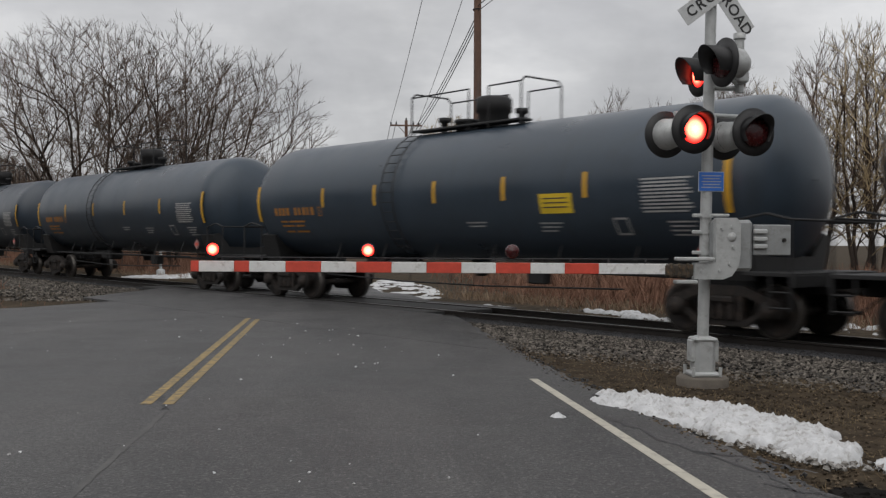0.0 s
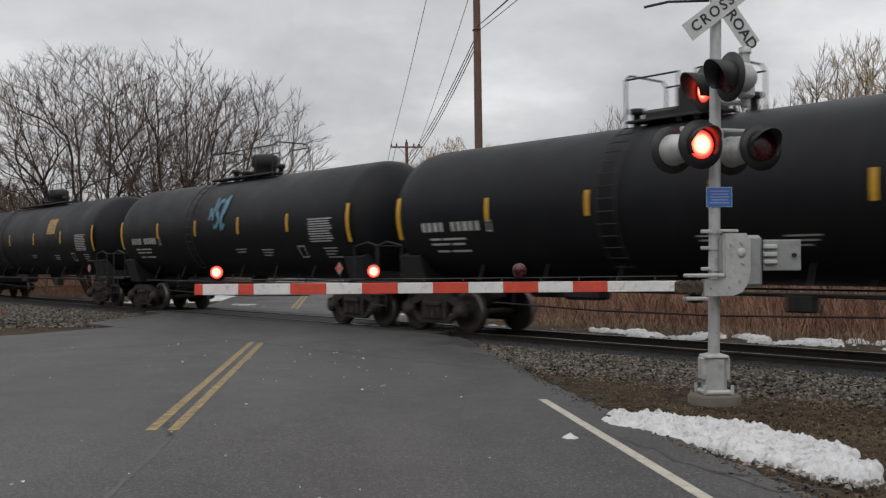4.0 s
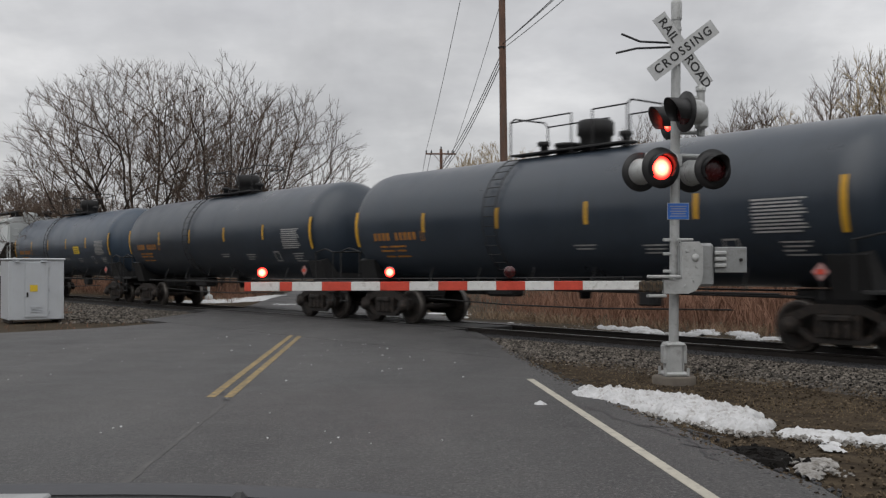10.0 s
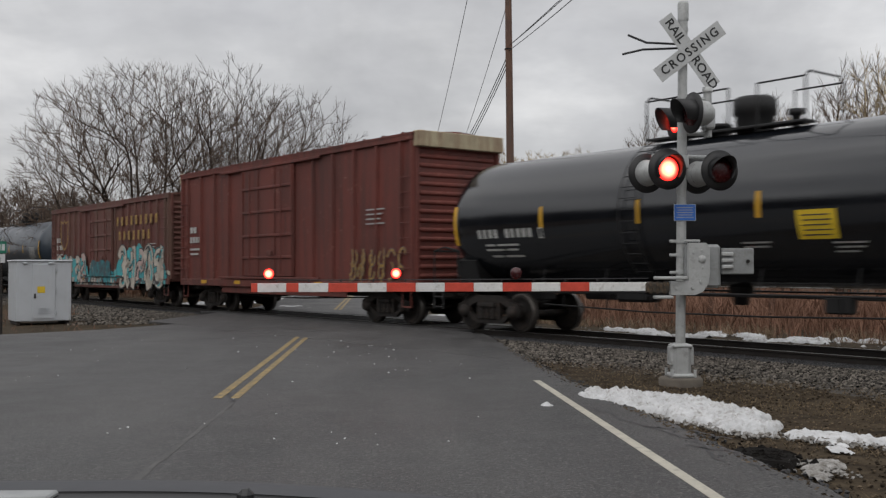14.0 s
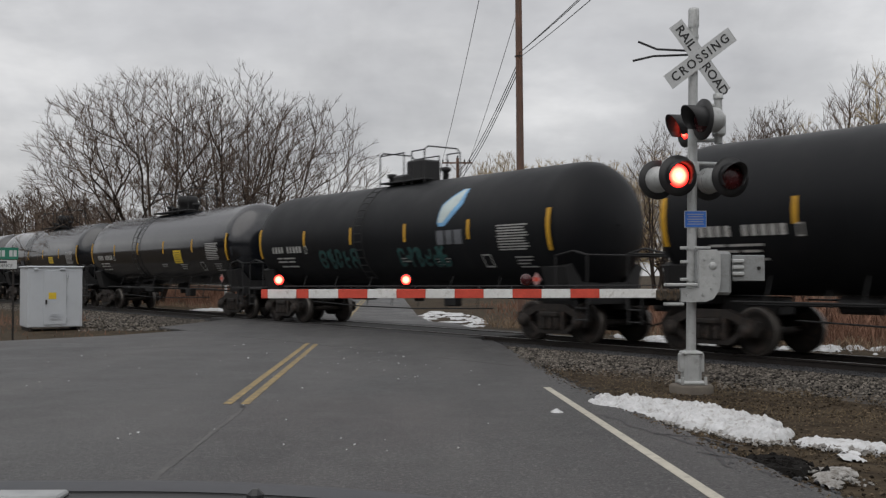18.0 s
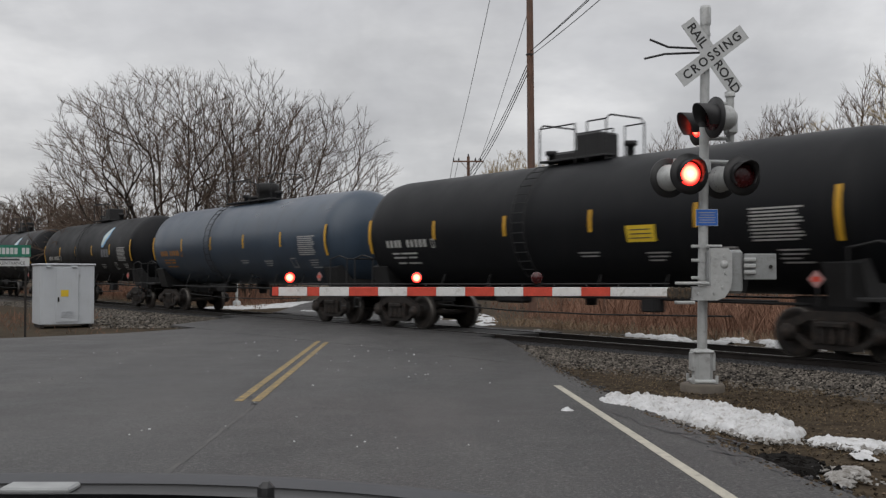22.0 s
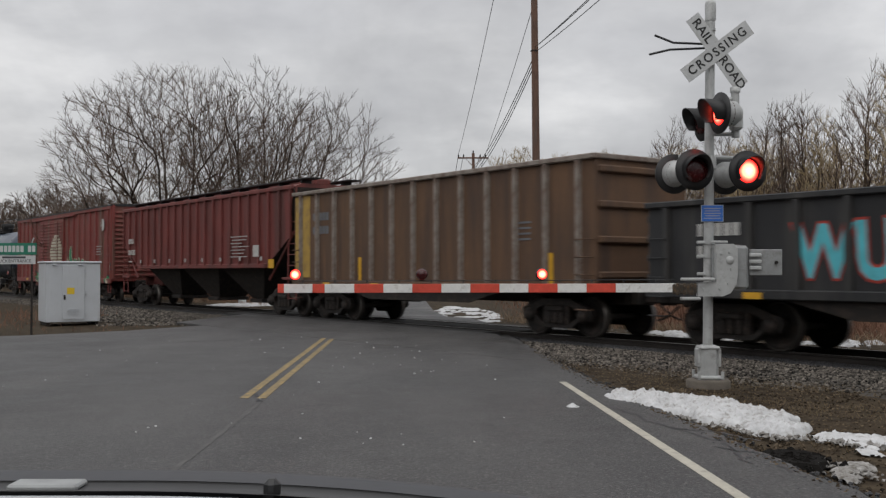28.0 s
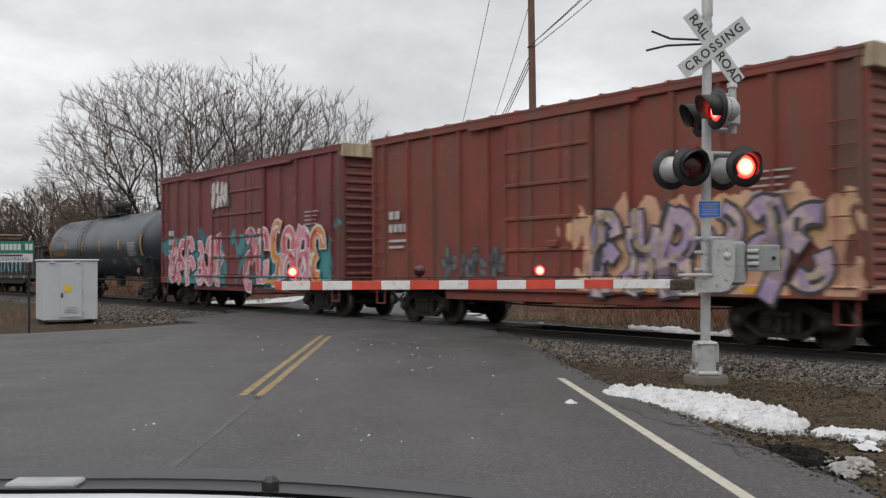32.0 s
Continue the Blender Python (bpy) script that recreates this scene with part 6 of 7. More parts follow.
            for r, yy in ((r1, 0.0), (r1, y), (r0, y), (r0, 0.0)):
                vs.append((r * math.sin(a), yy - 0.008, r * math.cos(a)))
        b.add(vs, [(4 * i + j, 4 * i + j + 1, 4 * i + j + 5, 4 * i + j + 4) for i in range(n) for j in range(3)], True)
    part("hood", shared(("hood", reach), BLACK, hood_mesh), BLACK, holder)

    def lens(b):
        b.lathe([(-0.01, 0.172), (-0.028, 0.13), (-0.043, 0.075), (-0.048, 0.0)], "Y", 24)
    part("lens", shared("lens", LIT, lens), LIT, holder)
    # added cover: hides the glowing lens so that the lamp seems unlit
    if turn is not None:
        v = part("shutter_vane", shared("shutter_vane", DARKLENS, lambda b: b.lathe([(-0.012, 0.0), (-0.009, 0.08), (0.0, 0.176), (0.048, 0.18)], "Y", 24)), DARKLENS, holder, "added dark cover that stands in for the unlit lens")
        UNLIT_COVERS.append((v, pose(0, -0.056, 0), pose(0, 0.09, 0), turn))
    return holder


def crossing_signal():
    sig = thing("crossing_signal", "silver railway crossing mast with crossbuck, red lamps and gate machine", "crossing signal", pose(MASTX, MASTY, 0))
    b = Build()
    b.lathe([(-0.1, 0.31), (0.03, 0.31), (0.05, 0.29), (0.05, 0.0)], "Z", 20)
    part("concrete_footing", b, CONCRETE, sig)
    b = Build()
    b.box(0, 0, 0.3, 0.26, 0.26, 0.48, 0.05)
    b.box(0, 0, 0.08, 0.34, 0.34, 0.06, 0.02)
    b.box(0, 0, 0.5, 0.29, 0.29, 0.05, 0.02)
    for sx in (-1, 1):
        b.box(sx * 0.145, 0, 0.36, 0.05, 0.18, 0.26, 0.01)
        for sy in (-1, 1):
            b.rod((sx * 0.165, sy * 0.165, 0.06), (sx * 0.165, sy * 0.165, 0.17), 0.022)
    part("mast_base", b, SILVER, sig, "cast junction box base")
    b = Build()
    b.rod((0, 0, 0.5), (0.075, 0, 5.42), 0.07, 0.067, n=20)
    b.lathe([(5.2, 0.078), (5.42, 0.08), (5.46, 0.07), (5.47, 0)], "Z", 16, at=(0.075, 0, 0))
    part("mast", b, SILVER, sig)
    # crossbuck
    for ang, text, dy, gap in ((37, "CROSSING", -0.105, True), (-53, "RAILROAD", -0.088, False)):
        b = Build()
        b.box(0, 0, 0, 1.22, 0.006, 0.23, 0.0)
        blade = part("crossbuck_blade", b, SIGNWHITE, sig, "white blade with black capitals", at=pose(0.14, dy, 4.72, 0, -ang, 8))
        if gap:
            part("lettering", words_mesh(text, 0.18, SIGNBLACK, 0.002, 1.3, 0.003), SIGNBLACK, blade, at=pose(0, -0.005, 0, 90, 0, 0))
        else:
            for word, x in (("RAIL", -0.36), ("ROAD", 0.37)):
                part("lettering", words_mesh(word, 0.19, SIGNBLACK, 0.002, 1.0, 0.003), SIGNBLACK, blade, at=pose(x, -0.005, 0, 90, 0, 0))
    part("sign_bracket", Build().box(0.1, -0.07, 4.72, 0.12, 0.05, 0.3, 0.01), SILVER, sig)
    for z, rr in ((4.62, 0.085), (4.84, 0.085), (5.05, 0.076), (5.2, 0.076)):
        part("mast_band", Build().lathe([(z - 0.02, rr), (z + 0.02, rr)], "Z", 14, at=(0.07, 0, 0)), SILVER, sig)
    # the two side brackets that stick out above
    b = Build()
    b.path([(0.0, 0.05, 4.86), (-0.45, 0.05, 4.88), (-0.72, 0.05, 4.99)], 0.016)
    b.path([(0.0, 0.05, 4.8), (-0.5, 0.05, 4.78), (-0.8, 0.05, 4.71)], 0.016)
    part("loose_conduit", b, WIRE, sig, "dark bent cable ends")
    # lamps towards the road, back to back
    face = pose(0.05, 0, 3.0, 0, 0, 14)
    b = Build()
    b.rod((-0.48, 0, 0.22), (0.48, 0, 0.22), 0.028)
    b.lathe([(0.05, 0.09), (0.2, 0.09), (0.24, 0.07)], "Z", 14)
    for x in (-0.41, 0.41):
        b.rod((x, 0, 0.22), (x, 0, 0.1), 0.03)
    arm = part("lamp_crossarm", b, SILVER, sig, at=face)
    for x, turn in ((-0.41, 0), (0.41, 1)):
        lamp(arm, pose(x, -0.31, 0), turn)
        lamp(arm, pose(x, 0.31, 0, 0, 0, 180), 1 - turn)
    # the upper pair, turned to the side road
    up = pose(0.06, 0, 3.75)
    b = Build()
    b.rod((0.36, 0.0, -0.25), (0.36, 0.0, 0.46), 0.06)
    b.rod((0.0, 0.0, 0.3), (0.36, 0.0, 0.3), 0.03)
    b.rod((0.0, 0.0, -0.2), (0.36, 0.0, -0.2), 0.03)
    b.lathe([(0.4, 0.075), (0.47, 0.075), (0.48, 0.0)], "Z", 12, at=(0.36, 0.0, 0))
    b.box(0.36, -0.03, 0.0, 0.16, 0.2, 0.3, 0.03)
    arm2 = part("upper_lamp_arm", b, SILVER, sig, at=up)
    b = Build()
    b.rod((0.14, -0.42, 0.1), (0.14, 0.42, 0.1), 0.03)
    part("upper_crossarm", b, SILVER, sig, at=up)
    lamp(arm2, pose(0.03, -0.4, 0.04, 0, 0, -77), 1, 0.3)
    lamp(arm2, pose(0.0, 0.4, 0.04, 0, 0, -79), 0, 0.3)
    # small plates
    b = Build()
    b.box(0, 0, 0, 0.3, 0.006, 0.225, 0.0)
    pl = part("blue_plate", b, SIGNBLUE, sig, "small blue notice plate", at=pose(0.06, -0.075, 2.41))
    part("plate_border", Build().box(0, 0.006, 0, 0.316, 0.004, 0.241), SIGNWHITE, pl, "white border of the plate")
    for i in range(5):
        part("notice_line", Build().box(0.0, -0.004, 0.07 - i * 0.035, 0.24 - 0.03 * (i % 2), 0.003, 0.011), STENCIL, pl)
    # gate machine
    b = Build()
    b.prism([(-0.21, 1.235), (0.14, 1.235), (0.25, 1.28), (0.33, 1.4), (0.35, 1.55), (0.35, 1.9), (0.3, 1.97), (0.05, 1.97), (0.05, 1.44), (-0.21, 1.43)], "Y", -0.3, -0.2)
    part("gate_casting", b, SILVER, sig, "bolted silver front casting of the gate drive")
    for x, z in ((0.24, 1.86), (0.12, 1.84), (0.26, 1.62), (0.22, 1.42), (0.1, 1.34), (-0.12, 1.33)):
        part("casting_bolt", shared("casting_bolt", SILVER, lambda q: q.rod((0, 0, 0), (0, -0.022, 0), 0.022, n=6)), SILVER, sig, at=pose(x, -0.3, z))
    part("inspection_cap", shared("inspection_cap", SILVER, lambda q: q.lathe([(-0.02, 0.0), (-0.02, 0.05), (0.0, 0.058)], "Y", 14)), SILVER, sig, at=pose(0.24, -0.3, 1.74))
    # housing coloured darker than the casting, as its side lies in shade
    b = Build()
    b.box(0.29, -0.03, 1.64, 0.5, 0.34, 0.62, 0.04)
    part("gate_machine", b, GATEGREY, sig, "gate drive housing, its shade put into the grey")
    b = Build()
    b.box(0.12, -0.22, 2.0, 0.22, 0.06, 0.035, 0.01)
    part("housing_lid_lip", b, SILVER, sig)
    for z in (1.3, 1.55, 1.8, 2.0):
        b = Build()
        b.lathe([(z - 0.025, 0.088), (z + 0.025, 0.088)], "Z", 14, at=(0.025, 0, 0))
        b.box(-0.09, -0.02, z, 0.12, 0.06, 0.045, 0.01)
        part("mast_clamp", b, SILVER, sig)
    b = Build()
    b.box(0.79, -0.14, 1.71, 0.46, 0.05, 0.37, 0.01)
    weight = part("counterweight", b, GATEGREY, sig, "flat grey counterweight plate")
    for z in (1.63, 1.72, 1.81):
        part("counterweight_bar", shared("counterweight_bar", SILVER, lambda q: q.box(0, 0, 0, 0.17, 0.05, 0.055, 0.012)), SILVER, weight, at=pose(0.63, -0.19, z))
    part("weight_bolt", shared("weight_bolt", STEEL, lambda q: q.rod((0, 0, 0), (0, -0.03, 0), 0.025, n=6)), STEEL, weight, at=pose(0.93, -0.165, 1.71))
    for z, x0, x1 in ((1.475, -0.44, 0.02), (1.205, -0.45, -0.18)):
        b = Build()
        b.box((x0 + x1) / 2, -0.29, z, x1 - x0, 0.13, 0.045, 0.012)
        part("clamp_plate", b, SILVER, sig, "silver plate of the arm clamp")
    b = Build()
    b.box(-0.4, -0.3, 1.34, 0.34, 0.09, 0.15, 0.02)
    part("arm_bracket", b, RUSTY, sig, "rusty clamp that holds the gate arm")
    for x in (-0.3, -0.4, -0.5):
        part("clamp_bolt", shared("clamp_bolt", RUSTY, lambda q: (q.box(0, 0, 0, 0.05, 0.06, 0.17, 0.015), q.rod((0, -0.03, 0.04), (0, -0.06, 0.04), 0.02, n=6))), RUSTY, sig, at=pose(x, -0.33, 1.34))

    # the arm, in stripes
    y = -0.3
    x1, x0 = -0.52, -6.09
    arm = Build()
    arm.box((x0 + x1) / 2, y + 0.02, 1.335, x1 - x0, 0.03, 0.09, 0.01)
    beam = part("gate_arm", arm, ARMWHITE, sig, "long red and white striped gate arm, lowered", at=pose(0, 0, 0.02))
    spans = [(x0, x0 + 0.09, True), (x0 + 0.09, x0 + 0.49, False), (x0 + 0.49, x0 + 0.66, True), (x0 + 0.66, x0 + 1.075, False)]
    x = x0 + 1.075
    red = True
    while x < x1 - 0.9:
        spans.append((x, x + 0.406, red))
        x += 0.406
        red = not red
    spans.append((x, x1, False))
    for a, c, red in spans:
        b = Build()
        b.box((a + c) / 2, y - 0.003, 1.335, c - a - 0.002, 0.03, 0.124, 0.004)
        part("red_stripe" if red else "white_stripe", b, ARMRED if red else ARMWHITE, beam)
    b = Build()
    b.path([(x1, y + 0.03, 1.45), (-3, y + 0.03, 1.44), (x0 + 0.3, y + 0.03, 1.44)], 0.007)
    for k in range(12):
        b.box(x0 + 0.35 + k * 0.45, y + 0.02, 1.43, 0.02, 0.03, 0.04)
    part("lamp_cable", b, WIRE, beam)
    for x, turn in ((x0 + 0.25, None), (x0 + 2.02, 0), (x0 + 3.7, 1)):
        pod = part("arm_lamp", shared("arm_lamp", FITTING, lambda q: (q.box(0, 0, -0.06, 0.06, 0.06, 0.05, 0.01), q.lathe([(0.045, 0.0), (0.045, 0.06), (0.0, 0.072), (-0.045, 0.06)], "Y", 14))), FITTING, beam, at=pose(x, y, 1.53))
        part("lens", shared("arm_lens", CORE, lambda q: q.lathe([(0.03, 0.064), (-0.03, 0.07), (-0.045, 0.064), (-0.062, 0.036), (-0.066, 0.0)], "Y", 16)), CORE, pod)
        # the arm lamps get the same made-up cover for their dark phase
        if turn is not None:
            v = part("shutter_vane", shared("arm_unlit_cover", DARKLENS, lambda q: q.lathe([(-0.07, 0.0), (-0.064, 0.055), (-0.03, 0.082), (0.05, 0.082), (0.05, 0.076), (-0.026, 0.076), (-0.058, 0.05), (-0.064, 0.0)], "Y", 16)), DARKLENS, pod, "added dark cover that stands in for the unlit lens")
            UNLIT_COVERS.append((v, pose(0, -0.012, 0), pose(0, 0.085, 0), turn))


crossing_signal()


def far_signal():
    """The mast on the other side of the track, seen from behind."""
    sig = thing("crossing_signal", "far crossing mast with the plain white back of its crossbuck", "crossing signal", pose(-10.2, 50, -0.08))
    b = Build()
    b.rod((0, 0, 0), (0, 0, 4.55), 0.065, n=14)
    b.lathe([(0.0, 0.2), (0.3, 0.2), (0.36, 0.09)], "Z", 14)
    part("mast", b, SILVER, sig)
    for ang, dy in ((45, 0.08), (-45, 0.09)):
        part("crossbuck_blade", Build().box(0, 0, 0, 1.22, 0.006, 0.23), SIGNWHITE, sig, at=pose(0, dy, 3.97, 0, ang, 0))
    b = Build()
    b.box(0, 0.05, 3.97, 0.16, 0.06, 0.3, 0.01)
    part("sign_bracket", b, SILVER, sig)


far_signal()


def cabinet():
    """The signal cabinet beside the track."""
    c = thing("signal_cabinet", "pale grey metal signal cabinet with a door and yellow tag", "cabinet", pose(-11.85, 31.4, -0.05, 0, 0, 30))
    b = Build()
    b.box(0, 0, 1.0, 1.6, 1.5, 1.82, 0.02)
    part("body", b, CABINET, c)
    b = Build()
    b.box(0, 0, 1.93, 1.68, 1.58, 0.06, 0.02)
    b.box(-0.55, -0.78, 1.86, 0.12, 0.1, 0.05, 0.01)
    b.box(0.2, -0.78, 1.86, 0.16, 0.1, 0.05, 0.01)
    part("roof", b, CABINET, c)
    b = Build()
    b.box(0.0, -0.76, 1.0, 0.66, 0.03, 1.66, 0.008)
    d = part("door", b, CABINET, c)
    b = Build()
    for i in range(4):
        b.box(0.0, -0.783, 0.34 + i * 0.05, 0.34, 0.02, 0.02)
    part("vent", b, CABINET, d)
    b = Build()
    b.box(-0.26, -0.79, 0.86, 0.05, 0.04, 0.14, 0.01)
    part("handle", b, STEEL, d)
    for z in (0.35, 1.0, 1.65):
        part("hinge", Build().rod((0.35, -0.78, z - 0.05), (0.35, -0.78, z + 0.05), 0.02, n=6), CABINET, d)
    b = Build()
    b.box(-0.08, -0.779, 1.05, 0.22, 0.004, 0.2)
    part("yellow_tag", b, YELLOWTAG, d, "yellow warning tag")
    b = Build()
    for x in (-0.7, 0.7):
        b.box(x, 0, 0.04, 0.1, 1.4, 0.1, 0.01)
    part("skid", b, STEEL, c)


cabinet()


def street_sign():
    s = thing("street_sign", "green street sign over a white notice on a metal post", "street sign", pose(-10.62, 25.6, 0.1))
    b = Build()
    b.box(0, 0, 1.0, 0.05, 0.03, 2.6, 0.005)
    part("post", b, STEEL, s)
    b = Build()
    b.box(-0.55, -0.025, 2.08, 1.36, 0.008, 0.3)
    g = part("green_blade", b, SIGNGREEN, s, "green blade with white bars")
    b = Build()
    for i in range(10):
        q = Build()
        q.box(-0.98 + i * 0.105 + (0.09 if i > 7 else 0), -0.032, 2.08, 0.08, 0.004, 0.16)
        part("letter_bar", q, SIGNWHITE, g)
    b = Build()
    b.box(-0.5, -0.025, 1.8, 1.2, 0.008, 0.22)
    w = part("white_notice", b, SIGNWHITE, s)
    b = Build()
    b.box(-0.45, -0.031, 1.86, 0.6, 0.004, 0.05)
    part("notice_line", b, DARKPAINT, w)
    for word, x in (("TRUCK", -0.79), ("ENTRANCE", -0.3)):
        part("notice_word", words_mesh(word, 0.115, SIGNBLACK, 0.001), SIGNBLACK, w, at=pose(x, -0.032, 1.765, 90, 0, 0))
    b = Build()
    b.rod((0.0, -0.01, 2.24), (0.05, -0.01, 2.36), 0.02)
    part("finial", b, SILVER, s)


street_sign()


def utility_pole(x, y, height, arm, label, r=0.15):
    p = thing("utility_pole", label, "utility pole", pose(x, y, -0.1))
    b = Build()
    b.rod((0, 0, 0), (-0.12, 0, height), r * 1.1, r * 0.8, n=14)
    part("shaft", b, POLEWOOD, p)
    if arm:
        b = Build()
        b.box(-0.12, -0.15, height - 0.4, 2.4, 0.1, 0.12, 0.01)
        b.rod((-0.7, -0.15, height - 0.45), (-0.12, -0.15, height - 1.1), 0.02)
        b.rod((0.5, -0.15, height - 0.45), (-0.12, -0.15, height - 1.1), 0.02)
        a = part("crossarm", b, POLEWOOD, p)
        for k in (-1.15, -0.75, 0.55, 0.95):
            part("insulator", shared("insulator", WIRE, lambda q: q.lathe([(0, 0.03), (0.08, 0.06), (0.14, 0.06), (0.2, 0.03), (0.2, 0)], "Z", 8)), WIRE, a, at=pose(-0.12 + k, -0.15, height - 0.34))
        part("insulator", shared("insulator", WIRE, lambda q: None), WIRE, a, at=pose(-0.12, 0, height))
    else:
        b = Build()
        b.lathe([(0, 0.16), (0.05, 0.16)], "Z", 12, at=(-0.1, 0, 10.5))
        part("cable_clamp", b, STEEL, p)
    return p


utility_pole(3.66, 40.0, 15.5, False, "tall brown wooden utility pole", 0.155)
utility_pole(2.25, 78.0, 10.9, True, "distant wooden pole with a crossarm", 0.14)
utility_pole(1.2, 150.0, 10.6, True, "distant wooden pole with a crossarm", 0.14)


def wires():
    def hang(name, a, c, sag, r=0.014):
        a, c = Vector(a), Vector(c)
        b = Build()
        pts = [a.lerp(c, i / 14) - Vector((0, 0, sag * 4 * (i / 14) * (1 - i / 14))) for i in range(15)]
        b.path(pts, r, 5)
        tagged(part(name, b, WIRE), "black overhead cable between poles", "cable", "overhead cables")
    for k, z in ((-1.15, 10.7), (-0.75, 10.7), (0.55, 10.7), (0.95, 10.7)):
        if abs(k) > 0.9:
            hang("overhead_cable", (2.13 + k, 77.85, z), (3.5 + k * 0.9, 40, 15.1), 0.35, 0.016)
        hang("overhead_cable", (2.13 + k, 77.85, z), (1.08 + k, 149.85, 10.4), 0.9, 0.02)
    for z0, x1, z1, y1 in ((10.55, 6.6, 13.4, 12.0), (10.35, 6.75, 13.1, 12.0), (10.55, 6.9, 13.6, 10.0)):
        hang("overhead_cable", (3.58, 39.9, z0), (x1, y1, z1 - 3.6), 0.25, 0.014)
    for z, z1 in ((9.9, 8.9), (10.1, 9.2), (10.3, 9.5)):
        hang("overhead_cable", (3.58, 40, z), (2.13, 78, z1), 0.5, 0.02)


wires()

# ---- trees and growth ----


def grow(seed, height, half, stems, lean, twig, counts, wide):
    """A bare tree that fills a ragged dome: curved stems, then limbs, boughs and branchlets, each springing from the nearest older wood that
    points its way; all wood is as thick as what it bears asks for, and every end breaks into fine straight twigs."""
    r = random.Random(seed)
    wood, fine = Build(), Build()
    top = sum(counts) * 12 + 4000
    P, D, up, made = np.zeros((top, 3)), np.zeros((top, 3)), [-1] * top, 0

    def bud(inner):
        while True:
            x, y, z = r.uniform(-half, half), r.uniform(-half, half), r.uniform(0.14, 1.0) * height
            e = math.sqrt((x / half) ** 2 + (y / half) ** 2 + (max(0.0, z - height * 0.34) / (height * 0.66)) ** 2)
            e += 0.12 * noise.noise((x * 0.5, y * 0.5, z * 0.5 + seed))
            low = 0.17 + 0.2 * (1 - min(1.0, math.hypot(x, y) / half))
            if inner < e < 1.0 and z > low * height and r.random() < 0.3 + 0.7 * e:
                return np.array((x + lean * z, y, z))

    def sprout(start, way, goal, mother):
        """A bent branch from older wood to its goal."""
        nonlocal made
        gap = goal - start
        d = np.linalg.norm(gap)
        bend = start + (way * 0.5 + gap / d * 0.5 + np.array((0, 0, 0.02))) * d * 0.45
        n = max(2, min(14, int(d / 0.5)))
        last = mother
        for i in range(1, n + 1):
            f = i / n
            q = start * (1 - f) ** 2 + bend * 2 * f * (1 - f) + goal * f * f
            if i < n:
                q = q + np.array([r.gauss(0, 0.05 * min(1.0, d / n)) for k in range(3)])
            step = q - (P[last] if last >= 0 else start)
            P[made], D[made], up[made] = q, step / (np.linalg.norm(step) + 1e-9), last
            last = made
            made += 1

    for k in range(stems):
        a = 2 * math.pi * (k + r.uniform(-0.3, 0.3)) / stems
        out = (0.25 + 0.75 * ((k * 0.618) % 1.0)) * wide * half
        foot = np.array((0.1 * math.cos(a), 0.1 * math.sin(a), -0.1))
        P[made], D[made] = foot, (0, 0, 1)
        made += 1
        goal = np.array((out * math.cos(a), out * math.sin(a), height * (0.93 - 0.45 * (out / half) ** 2)))
        goal[0] += lean * goal[2]
        way = np.array((0.35 * math.cos(a), 0.35 * math.sin(a), 0.9))
        sprout(foot, way, goal, made - 1)
    for count, inner in zip(counts, (0.62, 0.4, 0.3)):
        root = np.array((0, 0, height * 0.1))
        for goal in sorted((bud(inner) for k in range(count)), key=lambda q: np.linalg.norm(q - root)):
            gap = goal - P[:made]
            d = np.linalg.norm(gap, axis=1) + 1e-6
            turn = (gap * D[:made]).sum(1) / d
            outward = np.linalg.norm(goal - root) - np.linalg.norm(P[:made] - root, axis=1)
            k0 = int((d * (2.4 - 1.7 * turn) + (P[:made, 2] < height * 0.08) * 50 + (outward < 0.55 * d) * 30).argmin())
            if up[k0] >= 0 and d[k0] > 0.12:
                sprout(P[k0], D[k0], goal, k0)
    load = np.zeros(made)
    ends = np.ones(made, bool)
    for k in range(made - 1, -1, -1):
        load[k] = max(load[k], twig ** 2.25)
        if up[k] >= 0:
            load[up[k]] += load[k]
            ends[up[k]] = False
    rad = load ** (1 / 2.25)
    for k in range(made):
        if up[k] < 0:
            continue
        a, c = Vector(P[up[k]]), Vector(P[k])
        r0, r1 = min(rad[up[k]], rad[k] * 1.35), rad[k]
        thick = r1 > twig * 2.6
        (wood if thick else fine).rod(a, c, r0, r1, n=6 if r1 > 0.05 else 4 if thick else 3, caps=False, smooth=thick)
        if thick:
            continue
        way = Vector(D[k])
        for j in range(5 if ends[k] else int(r.random() < 0.7)):
            d = (way + Vector((r.gauss(0, 0.36), r.gauss(0, 0.36), r.gauss(0, 0.3) + 0.12))).normalized()
            fine.rod(c, c + d * r.uniform(0.3, 0.75), twig * 0.75, twig * 0.45, n=3, caps=False, smooth=False)
    return wood, fine


TREES = {}


def tree(kind, x, y, size, turn, label, twigs=TWIG, group="bare trees"):
    if kind not in TREES:
        TREES[kind] = grow(*kind)
    wood, fine = TREES[kind]
    t = thing("tree", label, "tree", pose(x, y, -0.08, 0, 0, turn) @ Matrix.Diagonal((size, size, size, 1)), group)
    for name, b, m in (("trunk", wood, BARK), ("crown", fine, twigs)):
        k = (kind, name, m.name)
        if k not in MESHES:
            MESHES[k] = b.mesh(name, m)
        part(name, MESHES[k], m, t)
    return t


